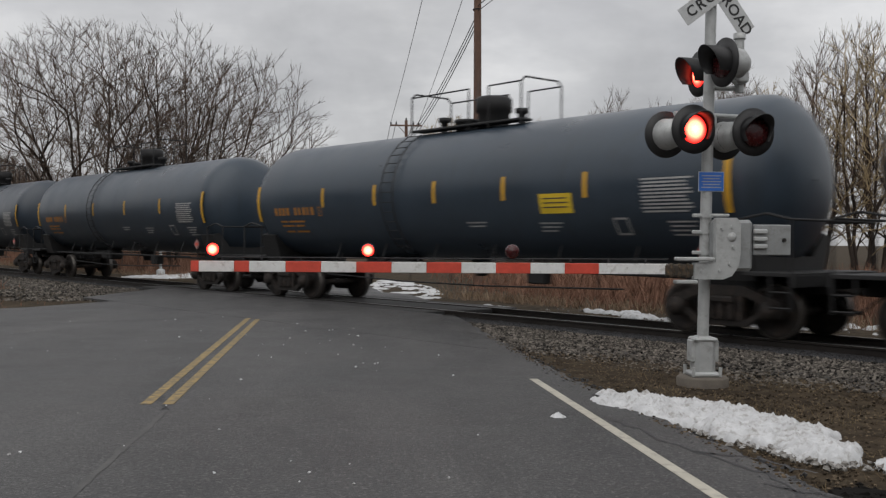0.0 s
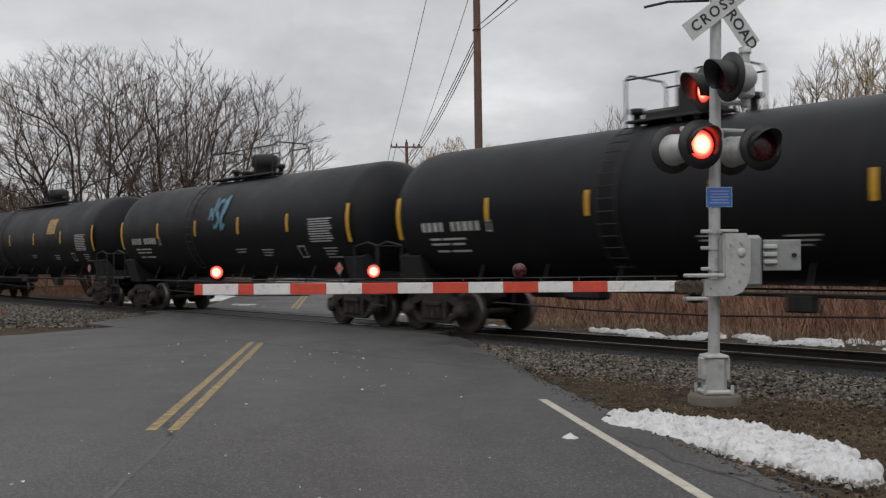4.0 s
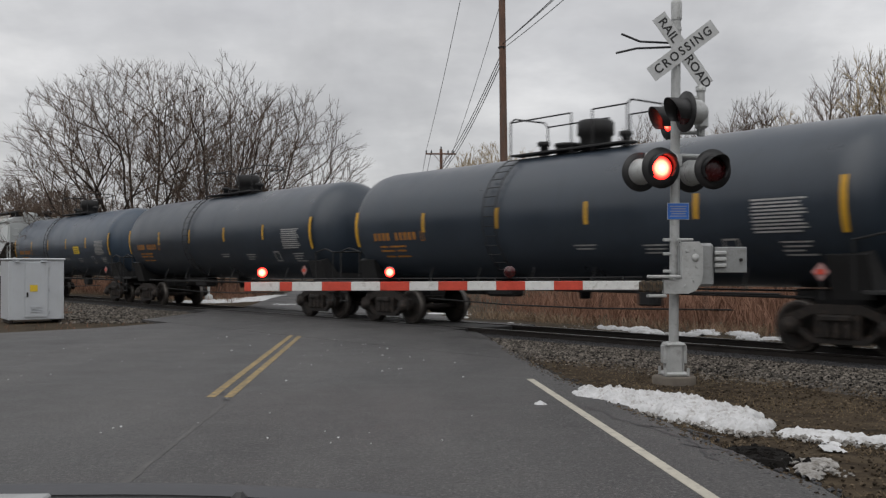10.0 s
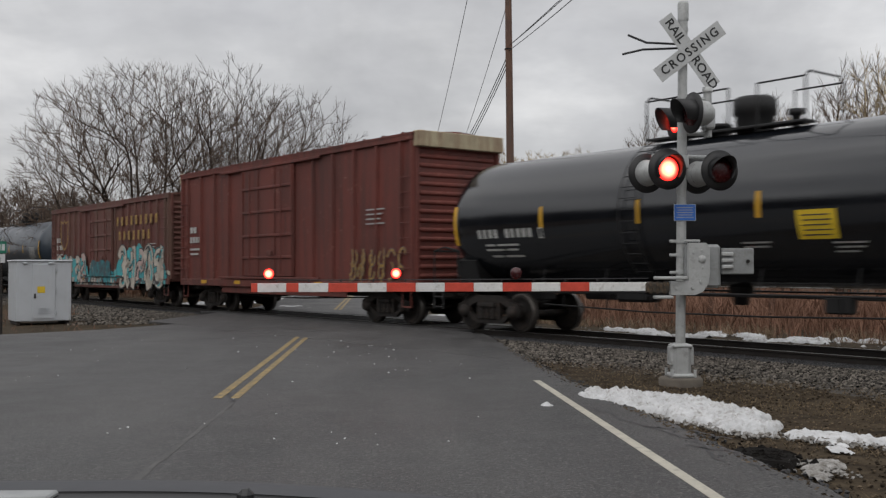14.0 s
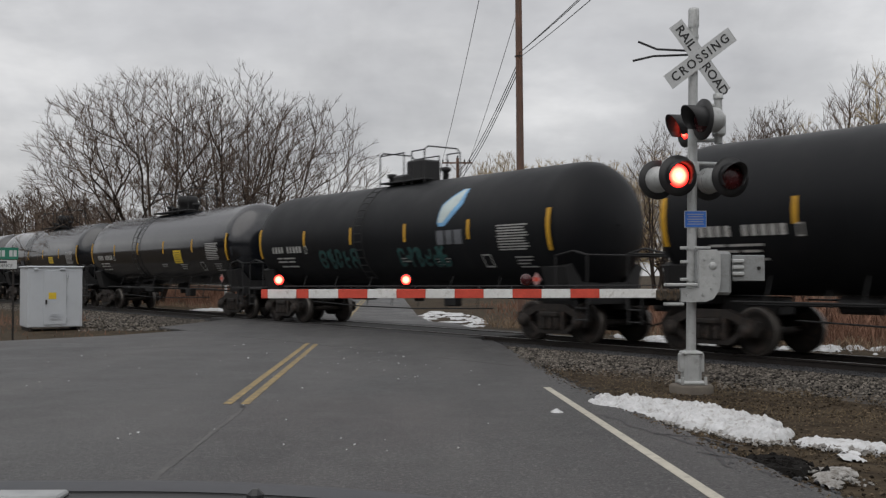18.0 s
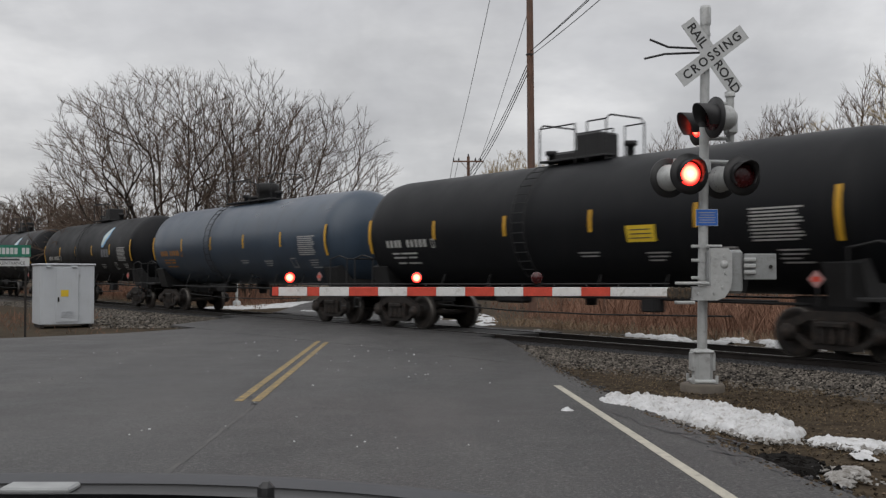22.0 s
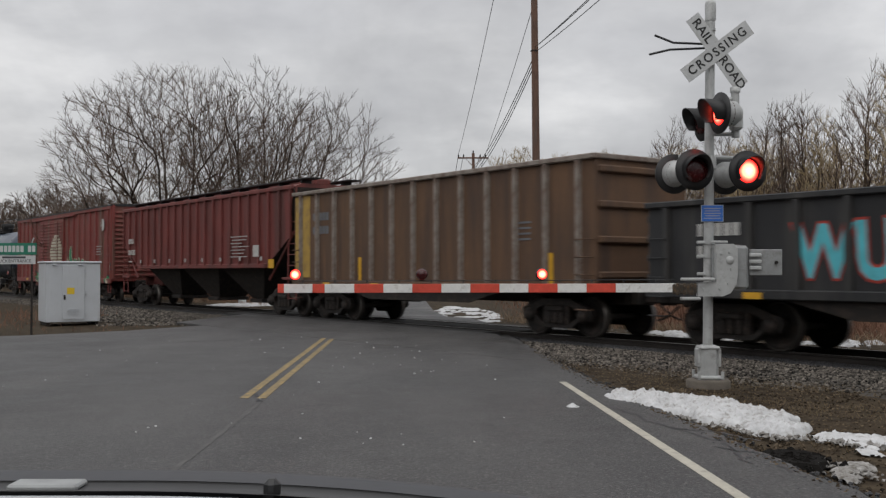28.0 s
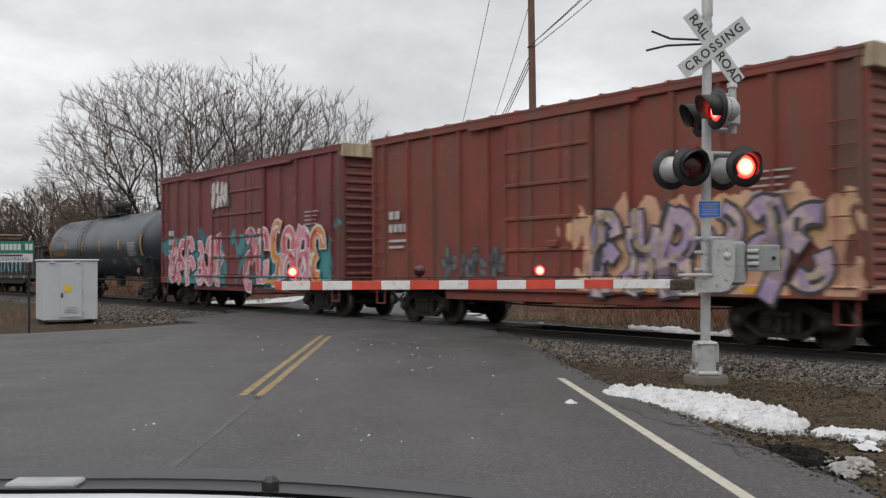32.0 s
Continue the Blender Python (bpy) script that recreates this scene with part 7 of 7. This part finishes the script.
# seed, height, half width, stems, lean, thinnest twig, how many limbs, boughs and branchlets, how wide the stems fan
BIG = [(11, 13.9, 7.6, 7, -0.05, 0.0112, (70, 420, 2500), 0.85), (12, 14.3, 5.8, 4, 0.0, 0.0112, (36, 170, 850), 0.6), (13, 12.2, 5.7, 5, 0.2, 0.0112, (38, 190, 1100), 0.75)]
FAR = [(14, 10.4, 5.2, 4, 0.0, 0.017, (40, 180, 900), 0.6), (15, 9.6, 4.8, 4, 0.05, 0.017, (40, 180, 900), 0.6)]
SLIM = [(21, 10.5, 2.0, 3, 0.03, 0.011, (24, 90, 380), 0.5), (22, 10.0, 1.8, 3, -0.03, 0.011, (24, 90, 340), 0.5)]
GOLD = [(31, 13.8, 4.8, 4, 0.0, 0.018, (50, 260, 1300), 0.6), (32, 13.2, 4.3, 4, 0.0, 0.018, (50, 260, 1200), 0.6)]
for x, y, size, k, turn in ((-16.2, 60, 1.0, 0, 0), (-11.8, 61, 1.0, 1, 60), (-9.6, 59, 1.0, 2, 0)):
    tree(BIG[k], x, y, size, turn, "spreading bare tree with many fine branches")
for i, (x, y, size) in enumerate(((-30, 88, 0.85), (-34.5, 96, 0.92), (-40, 100, 1.0), (-45.5, 104, 0.95), (-51, 110, 1.0), (-25, 84, 0.75), (-57, 116, 1.0), (-37, 108, 1.05), (-48, 120, 1.1), (-64, 126, 1.1), (-20, 88, 0.72), (-14, 92, 0.7))):
    tree(FAR[i % 2], x, y, size, 77 * i, "bare tree in a far reddish brown row")
for i, (x, y, size) in enumerate(((19.2, 45, 1.05), (20.6, 44, 1.12), (22.4, 46, 1.1), (18.0, 48, 0.92), (24.5, 47, 1.15), (16.6, 55, 0.9), (19.4, 60, 1.1), (26.5, 45, 1.1), (22.0, 60, 1.15), (29, 47, 1.1))):
    tree(SLIM[i % 2], x, y, size, 61 * i, "slender bare young tree", GOLDTWIG if i % 2 == 1 else TWIG)
for i, (x, y, size) in enumerate(((7.0, 98, 0.98), (5.2, 95, 0.86), (12.8, 106, 1.0), (10.2, 101, 0.96), (15.6, 100, 0.97), (19.6, 104, 1.0), (24.2, 102, 1.03), (29, 100, 1.05), (34, 104, 1.1), (40, 103, 1.1), (3.9, 110, 0.9))):
    tree(GOLD[i % 2], x, y, size, 47 * i, "yellowish bare willow far behind the track", GOLDTWIG)
for i, (x, y, size) in enumerate(((17.6, 78, 1.28), (20.6, 74, 1.2), (25.0, 72, 1.3), (29.5, 70, 1.3))):
    tree(SLIM[i % 2], x, y, size, 61 * i, "slender bare tree behind the track")


def stuff(name, b, m, label, category):
    return tagged(part(name, b, m), label, category, "", "stuff")


def blades(name, spots, m, label, lean=0.25, width=0.012):
    b = Build()
    vs, fs = [], []
    for x, y, z, hgt in spots:
        a = rnd.uniform(0, 6.283)
        w = Vector((math.cos(a), math.sin(a), 0)) * width * (0.6 + hgt)
        t = Vector((rnd.gauss(0, lean), rnd.gauss(0, lean), 1)) * hgt
        p = Vector((x, y, z))
        k = len(vs)
        mid = p + t * 0.55
        vs += [p - w, p + w, mid + w * 0.7, mid - w * 0.7, p + t + Vector((rnd.gauss(0, 0.1), rnd.gauss(0, 0.1), -0.03)) * hgt]
        fs += [(k, k + 1, k + 2, k + 3), (k + 3, k + 2, k + 4)]
    b.add(vs, fs)
    stuff(name, b, m, label, "weeds")


spots = []
while len(spots) < 30000:
    s, o = rnd.uniform(-14, 95) if rnd.random() < 0.6 else rnd.uniform(-8, 30), -rnd.uniform(4.3, 20)
    p = along(s, o)
    rim = 2.0 + 0.9 * noise.noise((p.y * 0.4, 3, 1)) + rnd.uniform(0, 1.2)
    if -8.5 - (p.y > 60) < p.x < rim:
        continue
    tall = (0.1 + 0.9 * min(1.0, (p.x - rim) / 4.5) if p.x > 0 else 1.0) * (0.45 + 0.55 * min(1.0, (-o - 4.2) / 4))
    tall *= 1 + 0.45 * noise.noise((p.x * 0.3, p.y * 0.3, 8))
    spots.append((p.x, p.y, -0.08, rnd.uniform(0.35, 1.2) * tall))
blades("reed_bank", spots, REED, "brown dry reeds and weeds behind the track", 0.34, 0.014)
spots = []
while len(spots) < 9000:
    p = along(rnd.uniform(-10, 34) if rnd.random() < 0.7 else rnd.uniform(34, 80), -3.9 - abs(rnd.gauss(0, 1.1)))
    if -8.5 < p.x < 1.6 + rnd.uniform(0, 1.0) or noise.noise((p.x * 0.6, p.y * 0.6, 9)) < -0.25:
        continue
    spots.append((p.x, p.y, -0.08, rnd.uniform(0.08, 0.34)))
blades("bank_grass", spots, PALESTRAW, "pale dead grass at the foot of the reed bank", 0.5, 0.009)
spots = []
while len(spots) < 11000:
    x, y = rnd.uniform(2.6, 14), rnd.uniform(6, 19)
    q = Vector((x, y, 0)) + TY * 0
    if (q + TY * AWAY).dot(TY) > 0 and Vector((x, y, 0)).dot(-TY) > AWAY - 3.6:
        continue
    if noise.noise((x * 0.7, y * 0.7, 3)) < -0.1:
        continue
    spots.append((x, y, -0.075, rnd.uniform(0.02, 0.075)))
blades("verge_grass", spots, STRAW, "short flattened dead grass on the verge", 1.1, 0.004)
spots = []
while len(spots) < 3000:
    x, y = rnd.uniform(-26, -8.4), rnd.uniform(22, 40)
    if Vector((x, y, 0)).dot(-TY) > AWAY - 4.0 or on_road(x, y, 0.1):
        continue
    if abs(x + 11.85) < 1.3 and abs(y - 31.4) < 1.2:
        continue
    if x > -12.4 and (y > 30.2 or rnd.random() < 0.75):
        continue
    spots.append((x, y, -0.07, rnd.uniform(0.05, 0.2) + (0.25 * rnd.random() if x < -13.2 else 0)))
blades("weed_patch", spots, REED, "dry brown weeds round the cabinet", 0.4, 0.012)


def stones(name, spots, m, label):
    b = Build()
    vs, fs = [], []
    octa = [(1, 0, 0), (-1, 0, 0), (0, 1, 0), (0, -1, 0), (0, 0, 1), (0, 0, -1)]
    tri = [(0, 2, 4), (2, 1, 4), (1, 3, 4), (3, 0, 4), (2, 0, 5), (1, 2, 5), (3, 1, 5), (0, 3, 5)]
    for x, y, z, r in spots:
        e = Euler((rnd.uniform(0, 6), rnd.uniform(0, 6), rnd.uniform(0, 6))).to_matrix()
        k = len(vs)
        for q in octa:
            p = e @ (Vector(q) * r * rnd.uniform(0.65, 1.25))
            vs.append((x + p.x, y + p.y, z + p.z * 0.75))
        fs += [(k + a, k + c, k + d) for a, c, d in tri]
    b.add(vs, fs)
    stuff(name, b, m, label, "gravel")


STONES = mat("broken_grey_stone", (0.12, 0.107, 0.092), 0.9, vary=0.3, scale=7, fine=40, bump=0.4, sheen=0.2, island=1.0)
PEBBLE = mat("brown_grit", (0.1, 0.077, 0.053), 0.95, vary=0.3, scale=7, bump=0.3, sheen=0.1, island=0.8)
spots, dark_spots = [], []
while len(spots) < 40000:
    s, o = rnd.uniform(-7, 62) if rnd.random() < 0.42 else rnd.uniform(-5, 19), rnd.uniform(-1.6, 5.0)
    if s > 40 and rnd.random() < 0.3:
        continue
    p = along(s, o)
    if on_road(p.x, p.y, 0.05) or 19.0 < s < 34.5 and o < 1.5:
        continue
    if rnd.random() < (o - 2.6 + 0.9 * noise.noise((s * 0.6, o, 2))) / 2.2:
        continue
    z = -0.042 if o < 3.2 else -0.045 - (o - 3.2) * 0.02
    (dark_spots if abs(o) < 1.5 else spots).append((p.x, p.y, z, rnd.uniform(0.014, 0.042) * (1.3 if s > 34 else 1)))
stones("oily_ballast", dark_spots, CRACK, "dark ballast between the rails and just outside them")
while len(spots) < 43000:
    p = Vector((rnd.uniform(-16, -6.6), rnd.uniform(30.4, 44), 0))
    o = p.dot(TY) + AWAY
    if o < 2.4 or o > 7.6 or on_road(p.x, p.y, -0.1) or abs(p.x + 11.85) < 1.2 and abs(p.y - 31.4) < 1.1 or p.x < -12.5 and o > 4.4:
        continue
    spots.append((p.x, p.y, -0.055, rnd.uniform(0.03, 0.06)))
stones("ballast_stones", spots, STONES, "loose grey ballast stones beside the rails")

spots = []
while len(spots) < 12000:
    x, y = rnd.uniform(1.6, 13), rnd.uniform(6, 20)
    if on_road(x, y, -0.12) or Vector((x, y, 0)).dot(-TY) > AWAY - 3.2:
        continue
    spots.append((x, y, -0.062 if x > np.interp(y, *zip(*EDGE_RIGHT)) else 0.0, rnd.uniform(0.006, 0.024)))
stones("verge_pebbles", spots, PEBBLE, "small stones and grit on the verge")


def snow_bank(name, pts, height, seed, label, step=0.09, rag=1.0, m=None, bare=None):
    """Melting snow inside an outline: a lumpy sheet that thins to a ragged edge."""
    xs, ys = [p[0] for p in pts], [p[1] for p in pts]
    x0, x1, y0, y1 = min(xs), max(xs), min(ys), max(ys)
    nx, ny = int((x1 - x0) / step) + 2, int((y1 - y0) / step) + 2

    def depth(x, y):
        inside, dist = False, 9.0
        n = len(pts)
        for i in range(n):
            (ax, ay), (bx, by) = pts[i], pts[(i + 1) % n]
            if (ay > y) != (by > y) and x < (bx - ax) * (y - ay) / (by - ay) + ax:
                inside = not inside
            ex, ey = bx - ax, by - ay
            t = max(0, min(1, ((x - ax) * ex + (y - ay) * ey) / (ex * ex + ey * ey)))
            dist = min(dist, math.hypot(x - ax - t * ex, y - ay - t * ey))
        d = dist if inside else -dist
        d += rag * (0.1 * noise.noise((x * 3.5, y * 3.5, seed)) + 0.05 * noise.noise((x * 9, y * 9, seed)))
        if bare is not None:
            d = min(d, 0.4 * (noise.noise((x * 1.3, y * 1.0, seed + 3)) + 0.5 * noise.noise((x * 4.1, y * 3.2, seed + 6)) - bare))
        lump = 0.62 + 0.45 * noise.noise((x * 2.6, y * 2.6, seed + 5)) + 0.5 * abs(noise.noise((x * 8, y * 8, seed + 9))) + 0.75 * abs(noise.noise((x * 17, y * 17, seed + 2))) + 0.3 * noise.noise((x * 34, y * 34, seed + 4))
        soft = 0.09
        if d <= 0:
            return height * max(-0.6, d / 0.05)
        return height * lump * math.sqrt(min(1.0, d / soft)) * (1 + 0.3 * min(1, max(0, d - soft) / 0.3))
    b = Build()
    vs = [(x0 + i * step, y0 + j * step, depth(x0 + i * step, y0 + j * step)) for j in range(ny) for i in range(nx)]
    fs = []
    for j in range(ny - 1):
        for i in range(nx - 1):
            q = (j * nx + i, j * nx + i + 1, (j + 1) * nx + i + 1, (j + 1) * nx + i)
            if max(vs[k][2] for k in q) > 0:
                fs.append(q)
    b.add([(x, y, z - 0.045 if z > 0 else max(z, -0.06) - 0.045) for x, y, z in vs], fs, True)
    stuff(name, b, m or SNOW, label, "snow")


snow_bank("snow_bank", [(1.96, 12.7), (2.3, 13.45), (2.41, 13.3), (2.62, 13.1), (3.0, 12.7), (3.4, 12.5), (3.67, 11.5), (3.84, 11.05), (3.74, 10.85), (3.72, 10.4), (3.54, 9.95), (3.28, 9.86), (3.08, 10.21), (2.88, 10.79), (2.74, 11.22), (2.52, 11.68), (2.21, 12.18)], 0.085, 3, "melting white snow bank on the verge", 0.022, 1.4, None, -0.5)
snow_bank("snow_bank", [(3.6, 10.1), (3.85, 10.08), (4.1, 9.92), (4.5, 9.58), (4.8, 9.27), (4.7, 9.12), (4.3, 9.42), (4.0, 9.58), (3.75, 9.62), (3.58, 9.72)], 0.045, 7, "thin crumbling snow strip on the verge", 0.02, 1.6, None, -0.3)
snow_bank("snow_bank", [(3.75, 9.55), (3.95, 9.5), (3.98, 9.3), (3.86, 8.9), (3.7, 8.74), (3.7, 9.1)], 0.035, 9, "crumbled tail of the snow strip", 0.02, 1.6, None, -0.15)
snow_bank("snow_bank", [(3.26, 8.75), (3.32, 8.58), (3.42, 8.48), (3.54, 8.52), (3.56, 8.34), (3.3, 7.85), (3.12, 7.76), (3.1, 8.05), (3.24, 8.4)], 0.035, 12, "small dirty snow patch on the verge", 0.02, 1.6, DIRTYSNOW, -0.2)
snow_bank("snow_lump", [(1.39, 11.7), (1.4, 11.86), (1.52, 11.9), (1.6, 11.78), (1.54, 11.66)], 0.075, 15, "small lump of snow on the asphalt", 0.02, 0.15)
for s, o, w, d, sd in ((16.4, -3.0, 1.1, 0.12, 31), (13.2, -3.2, 0.9, 0.12, 32), (10.6, -3.3, 0.6, 0.1, 33), (38, -4.4, 1.4, 0.25, 34), (2.5, -3.6, 1.2, 0.07, 36), (-1.5, -3.7, 1.4, 0.07, 37), (18.2, -3.6, 0.7, 0.14, 38), (14.8, -3.9, 1.5, 0.12, 51), (8.6, -3.6, 1.3, 0.1, 52), (6.4, -3.9, 1.0, 0.1, 53), (11.8, -4.2, 1.6, 0.1, 54), (4.2, -3.5, 0.9, 0.09, 55), (0.4, -3.9, 1.2, 0.1, 56)):
    ring = [along(s + w * 1.25 * math.cos(a), o + (d + 0.28) * math.sin(a)) for a in [i * 0.5236 for i in range(12)]]
    snow_bank("snow_streak", [(p.x, p.y) for p in ring][::-1], 0.06, sd, "streak of old snow behind the track", 0.05, 1.6, None, 0.03)
snow_bank("snow_strip", [(-0.1, 34.3), (-0.5, 39.9), (0.0, 46.0), (0.9, 46.0), (1.7, 41.0), (2.0, 35.2), (1.7, 32.6), (0.8, 31.9)], 0.03, 41, "snow beside the road behind the track", 0.07, 3.0, None, 0.14)
snow_bank("snow_strip", [(1.8, 30.3), (2.9, 29.3), (3.5, 27.3), (3.2, 26.6), (2.5, 27.0), (1.9, 28.9)], 0.025, 42, "snow beside the road behind the track", 0.05, 3.0, None, 0.0)
snow_bank("snow_strip", [(-11.5, 48), (-9.2, 46.6), (-7.5, 50), (-7.3, 58), (-8.2, 57), (-9.5, 50.5)], 0.06, 43, "snow beside the road behind the track", 0.1, 3.0)
spots = [(p.x, p.y, -0.05, rnd.uniform(0.015, 0.05)) for p in [along(rnd.uniform(-6, 20), rnd.uniform(-4.4, -2.6)) for i in range(160)]]
for x0, y0, x1, y1, n in ((1.95, 12.4, 3.3, 9.75, 150), (2.4, 13.1, 3.7, 10.4, 60), (3.4, 9.9, 4.6, 8.8, 120), (3.1, 8.6, 3.4, 7.9, 60)):
    for i in range(n):
        t = rnd.random()
        spots.append((x0 + (x1 - x0) * t + rnd.gauss(0, 0.09), y0 + (y1 - y0) * t + rnd.gauss(0, 0.09), -0.035, rnd.uniform(0.012, 0.04)))
stones("snow_crumbs", spots, DIRTYSNOW, "scattered crumbs of old snow behind the track")

# a dark hollow in the verge and crumbs of snow and grit on the road
b = Build()
ring = [(0.19 + 0.06 * noise.noise((math.cos(i * 0.35) * 2, math.sin(i * 0.35) * 2, 7)), i * 0.349) for i in range(18)]
b.add([(0, 0, -0.02)] + [(r * math.cos(a) * 1.15, r * math.sin(a) * 1.9, 0.0) for r, a in ring] + [(r * 1.15 * math.cos(a) * 1.15, r * 1.2 * math.sin(a) * 1.9, -0.05) for r, a in ring],
      [(0, 1 + i, 1 + (i + 1) % 18) for i in range(18)] + [(1 + i, 19 + i, 19 + (i + 1) % 18, 1 + (i + 1) % 18) for i in range(18)])
tagged(part("drain_hollow", b, SOIL, at=pose(3.03, 8.72, -0.01)), "dark wet hollow in the verge", "hollow", "", "structure")
spots = [(rnd.uniform(-8, 1.4), rnd.uniform(9, 25), 0.005, rnd.uniform(0.006, 0.022)) for i in range(75)]
spots += [(-1.2 + rnd.gauss(0, 1.3), 21.5 + rnd.gauss(0, 2.6), 0.006, rnd.uniform(0.012, 0.04)) for i in range(26)]
stones("snow_crumbs", spots, SNOW, "crumbs of snow on the road")


# broken asphalt along the edge, lumps of wet soil round the hollow
spots = []
while len(spots) < 900:
    y = rnd.uniform(6.5, 19)
    x = np.interp(y, *zip(*EDGE_RIGHT)) + rnd.gauss(0.0, 0.12)
    spots.append((x, y, -0.01 if x < np.interp(y, *zip(*EDGE_RIGHT)) else -0.05, rnd.uniform(0.008, 0.035)))
stones("broken_edge", spots, CRACK, "crumbled dark asphalt along the road edge")
spots = [(3.03 + rnd.gauss(0, 0.13), 8.72 + rnd.gauss(0, 0.22), -0.03, rnd.uniform(0.015, 0.06)) for i in range(90)]
stones("soil_lumps", spots, SOIL, "wet black soil lumps round the hollow")


def crack(pts, w, m=None, label="dark sealed crack in the asphalt", shake=0.05):
    b = Build()
    r = random.Random(len(pts))
    fine = []
    for (x0, y0), (x1, y1) in zip(pts, pts[1:]):
        for i in range(8):
            t = i / 8
            fine.append((x0 + (x1 - x0) * t + r.uniform(-shake, shake), y0 + (y1 - y0) * t + r.uniform(-shake, shake)))
    for (x0, y0), (x1, y1) in zip(fine, fine[1:]):
        d = Vector((y0 - y1, x1 - x0, 0)).normalized() * w * r.uniform(0.5, 1.2)
        b.add([(x0 - d.x, y0 - d.y, 0.003), (x0 + d.x, y0 + d.y, 0.003), (x1 + d.x, y1 + d.y, 0.003), (x1 - d.x, y1 - d.y, 0.003)], [(0, 1, 2, 3)])
    tagged(part("road_crack", b, m or CRACK), label, "crack", "", "structure")


crack([(-2.5, 13.2), (-2.36, 12.5), (-2.26, 12.2)], 0.02)
crack([(-2.26, 12.2), (-2.23, 10), (-2.2, 8), (-2.16, 4)], 0.035, JOINT, "pale worn paving joint", 0.012)
crack([(2.0, 11.6), (2.2, 10.4), (2.55, 9.4), (2.5, 8.2)], 0.018)
crack([(2.3, 10.2), (2.7, 9.9), (2.95, 9.3)], 0.02)
crack([(2.45, 9.1), (2.75, 8.7), (2.7, 7.8)], 0.016)
crack([(-9, 21), (-6, 22.5), (-3.2, 24.5)], 0.02)
crack([(-10, 17), (-7.5, 18.5), (-5.5, 21.5)], 0.015)
crack([(1.7, 20), (0.2, 24.0), (-4, 30)], 0.02)


HOODGREY = mat("dull_grey_hood_paint", (0.036, 0.037, 0.042), 0.6, vary=0.1, scale=3, bump=0.02)


# unseen woods behind and left of the camera, added to darken the train paint's reflections
spots = [(rnd.uniform(-75, 75), rnd.uniform(-44, -30), -0.1, rnd.uniform(7, 14.5)) for i in range(1700)]
spots += [(rnd.uniform(-66, -50), rnd.uniform(-44, 62), -0.1, rnd.uniform(8, 15)) for i in range(1400)]
blades("far_woods", spots, BARK, "added unseen woods that darken the train's reflections", 0.05, 0.045)


def car_nose():
    """The sill of the car that the camera is held in: cowl, wiper end, hood edge."""
    c = thing("car_hood", "dark cowl and pale hood edge of a parked car", "car hood", pose(0, 0, 0))
    b = Build()
    n = 24
    def drop(x):
        return 0.075 * max(0, (x + 0.6) / 0.9) ** 2

    def strip(name, rows, m):
        q = Build()
        vs = []
        for y, z in rows:
            for i in range(n + 1):
                x = -1.2 + 2.2 * i / n
                vs.append((x, y, z - drop(x)))
        q.add(vs, [(j * (n + 1) + i, j * (n + 1) + i + 1, (j + 1) * (n + 1) + i + 1, (j + 1) * (n + 1) + i) for j in range(len(rows) - 1) for i in range(n)], True)
        part(name, q, m, c)
    low = Build()
    low.box(0, 2.3, 0.5, 1.7, 1.1, 0.5, 0.12)
    part("front_body", low, HOODGREY, c)
    for sx in (-0.75, 0.75):
        w = part("wheel", shared("car_wheel", BLACK, lambda q: q.lathe([(-0.11, 0.0), (-0.11, 0.3), (-0.08, 0.35), (0.08, 0.35), (0.11, 0.3), (0.11, 0.0)], "X", 24)), BLACK, c, at=pose(sx, 2.3, 0.35))
        part("rim", shared("car_rim", SILVER, lambda q: q.lathe([(-0.115, 0.0), (-0.115, 0.2), (0.115, 0.2), (0.115, 0.0)], "X", 20)), SILVER, w)
    strip("hood_edge", ((1.9, 1.204), (1.97, 1.207), (2.02, 1.2), (2.05, 1.17), (2.2, 1.05), (2.4, 0.96)), HOODGREY)
    strip("cowl", ((1.8, 1.206), (1.84, 1.2), (1.9, 1.2), (1.902, 1.204)), BLACK)
    strip("windscreen_sill", ((1.5, 1.192), (1.7, 1.202), (1.8, 1.198)), CABINET)
    b = Build()
    b.box(-0.74, 1.86, 1.204, 0.13, 0.06, 0.012, 0.004)
    part("cowl_vent", b, PALEDATA, c)
    b = Build()
    b.box(-0.318, 1.83, 1.2, 0.03, 0.03, 0.045, 0.01)
    part("washer_nozzle", b, BLACK, c)


car_nose()


# ---- what moves ----
def motions():
    """The train rolls by; added covers slide over the ever-lit lenses to imitate their flashing in turn."""
    for car, c in CARS:
        walk(car, [(t, track_pose(c + start_of(t))) for t in range(33)])
    # a full turn of the flasher, and the share of it in which each lamp of a pair is lit; they overlap a little
    round_trip, lead = 1.308, 0.52
    lit = ((0.0, 0.735), (0.69, 1.308))
    for v, shut, back, turn in UNLIT_COVERS:
        lo, hi = lit[turn]
        steps = [lo <= (k / FPS + lead) % round_trip < hi for k in range(32 * FPS + 1)]
        rows = [(k / FPS, back if on else shut) for k, on in enumerate(steps)
                if k in (0, 32 * FPS) or on != steps[k - 1] or on != steps[k + 1]]
        walk(v, rows)


motions()
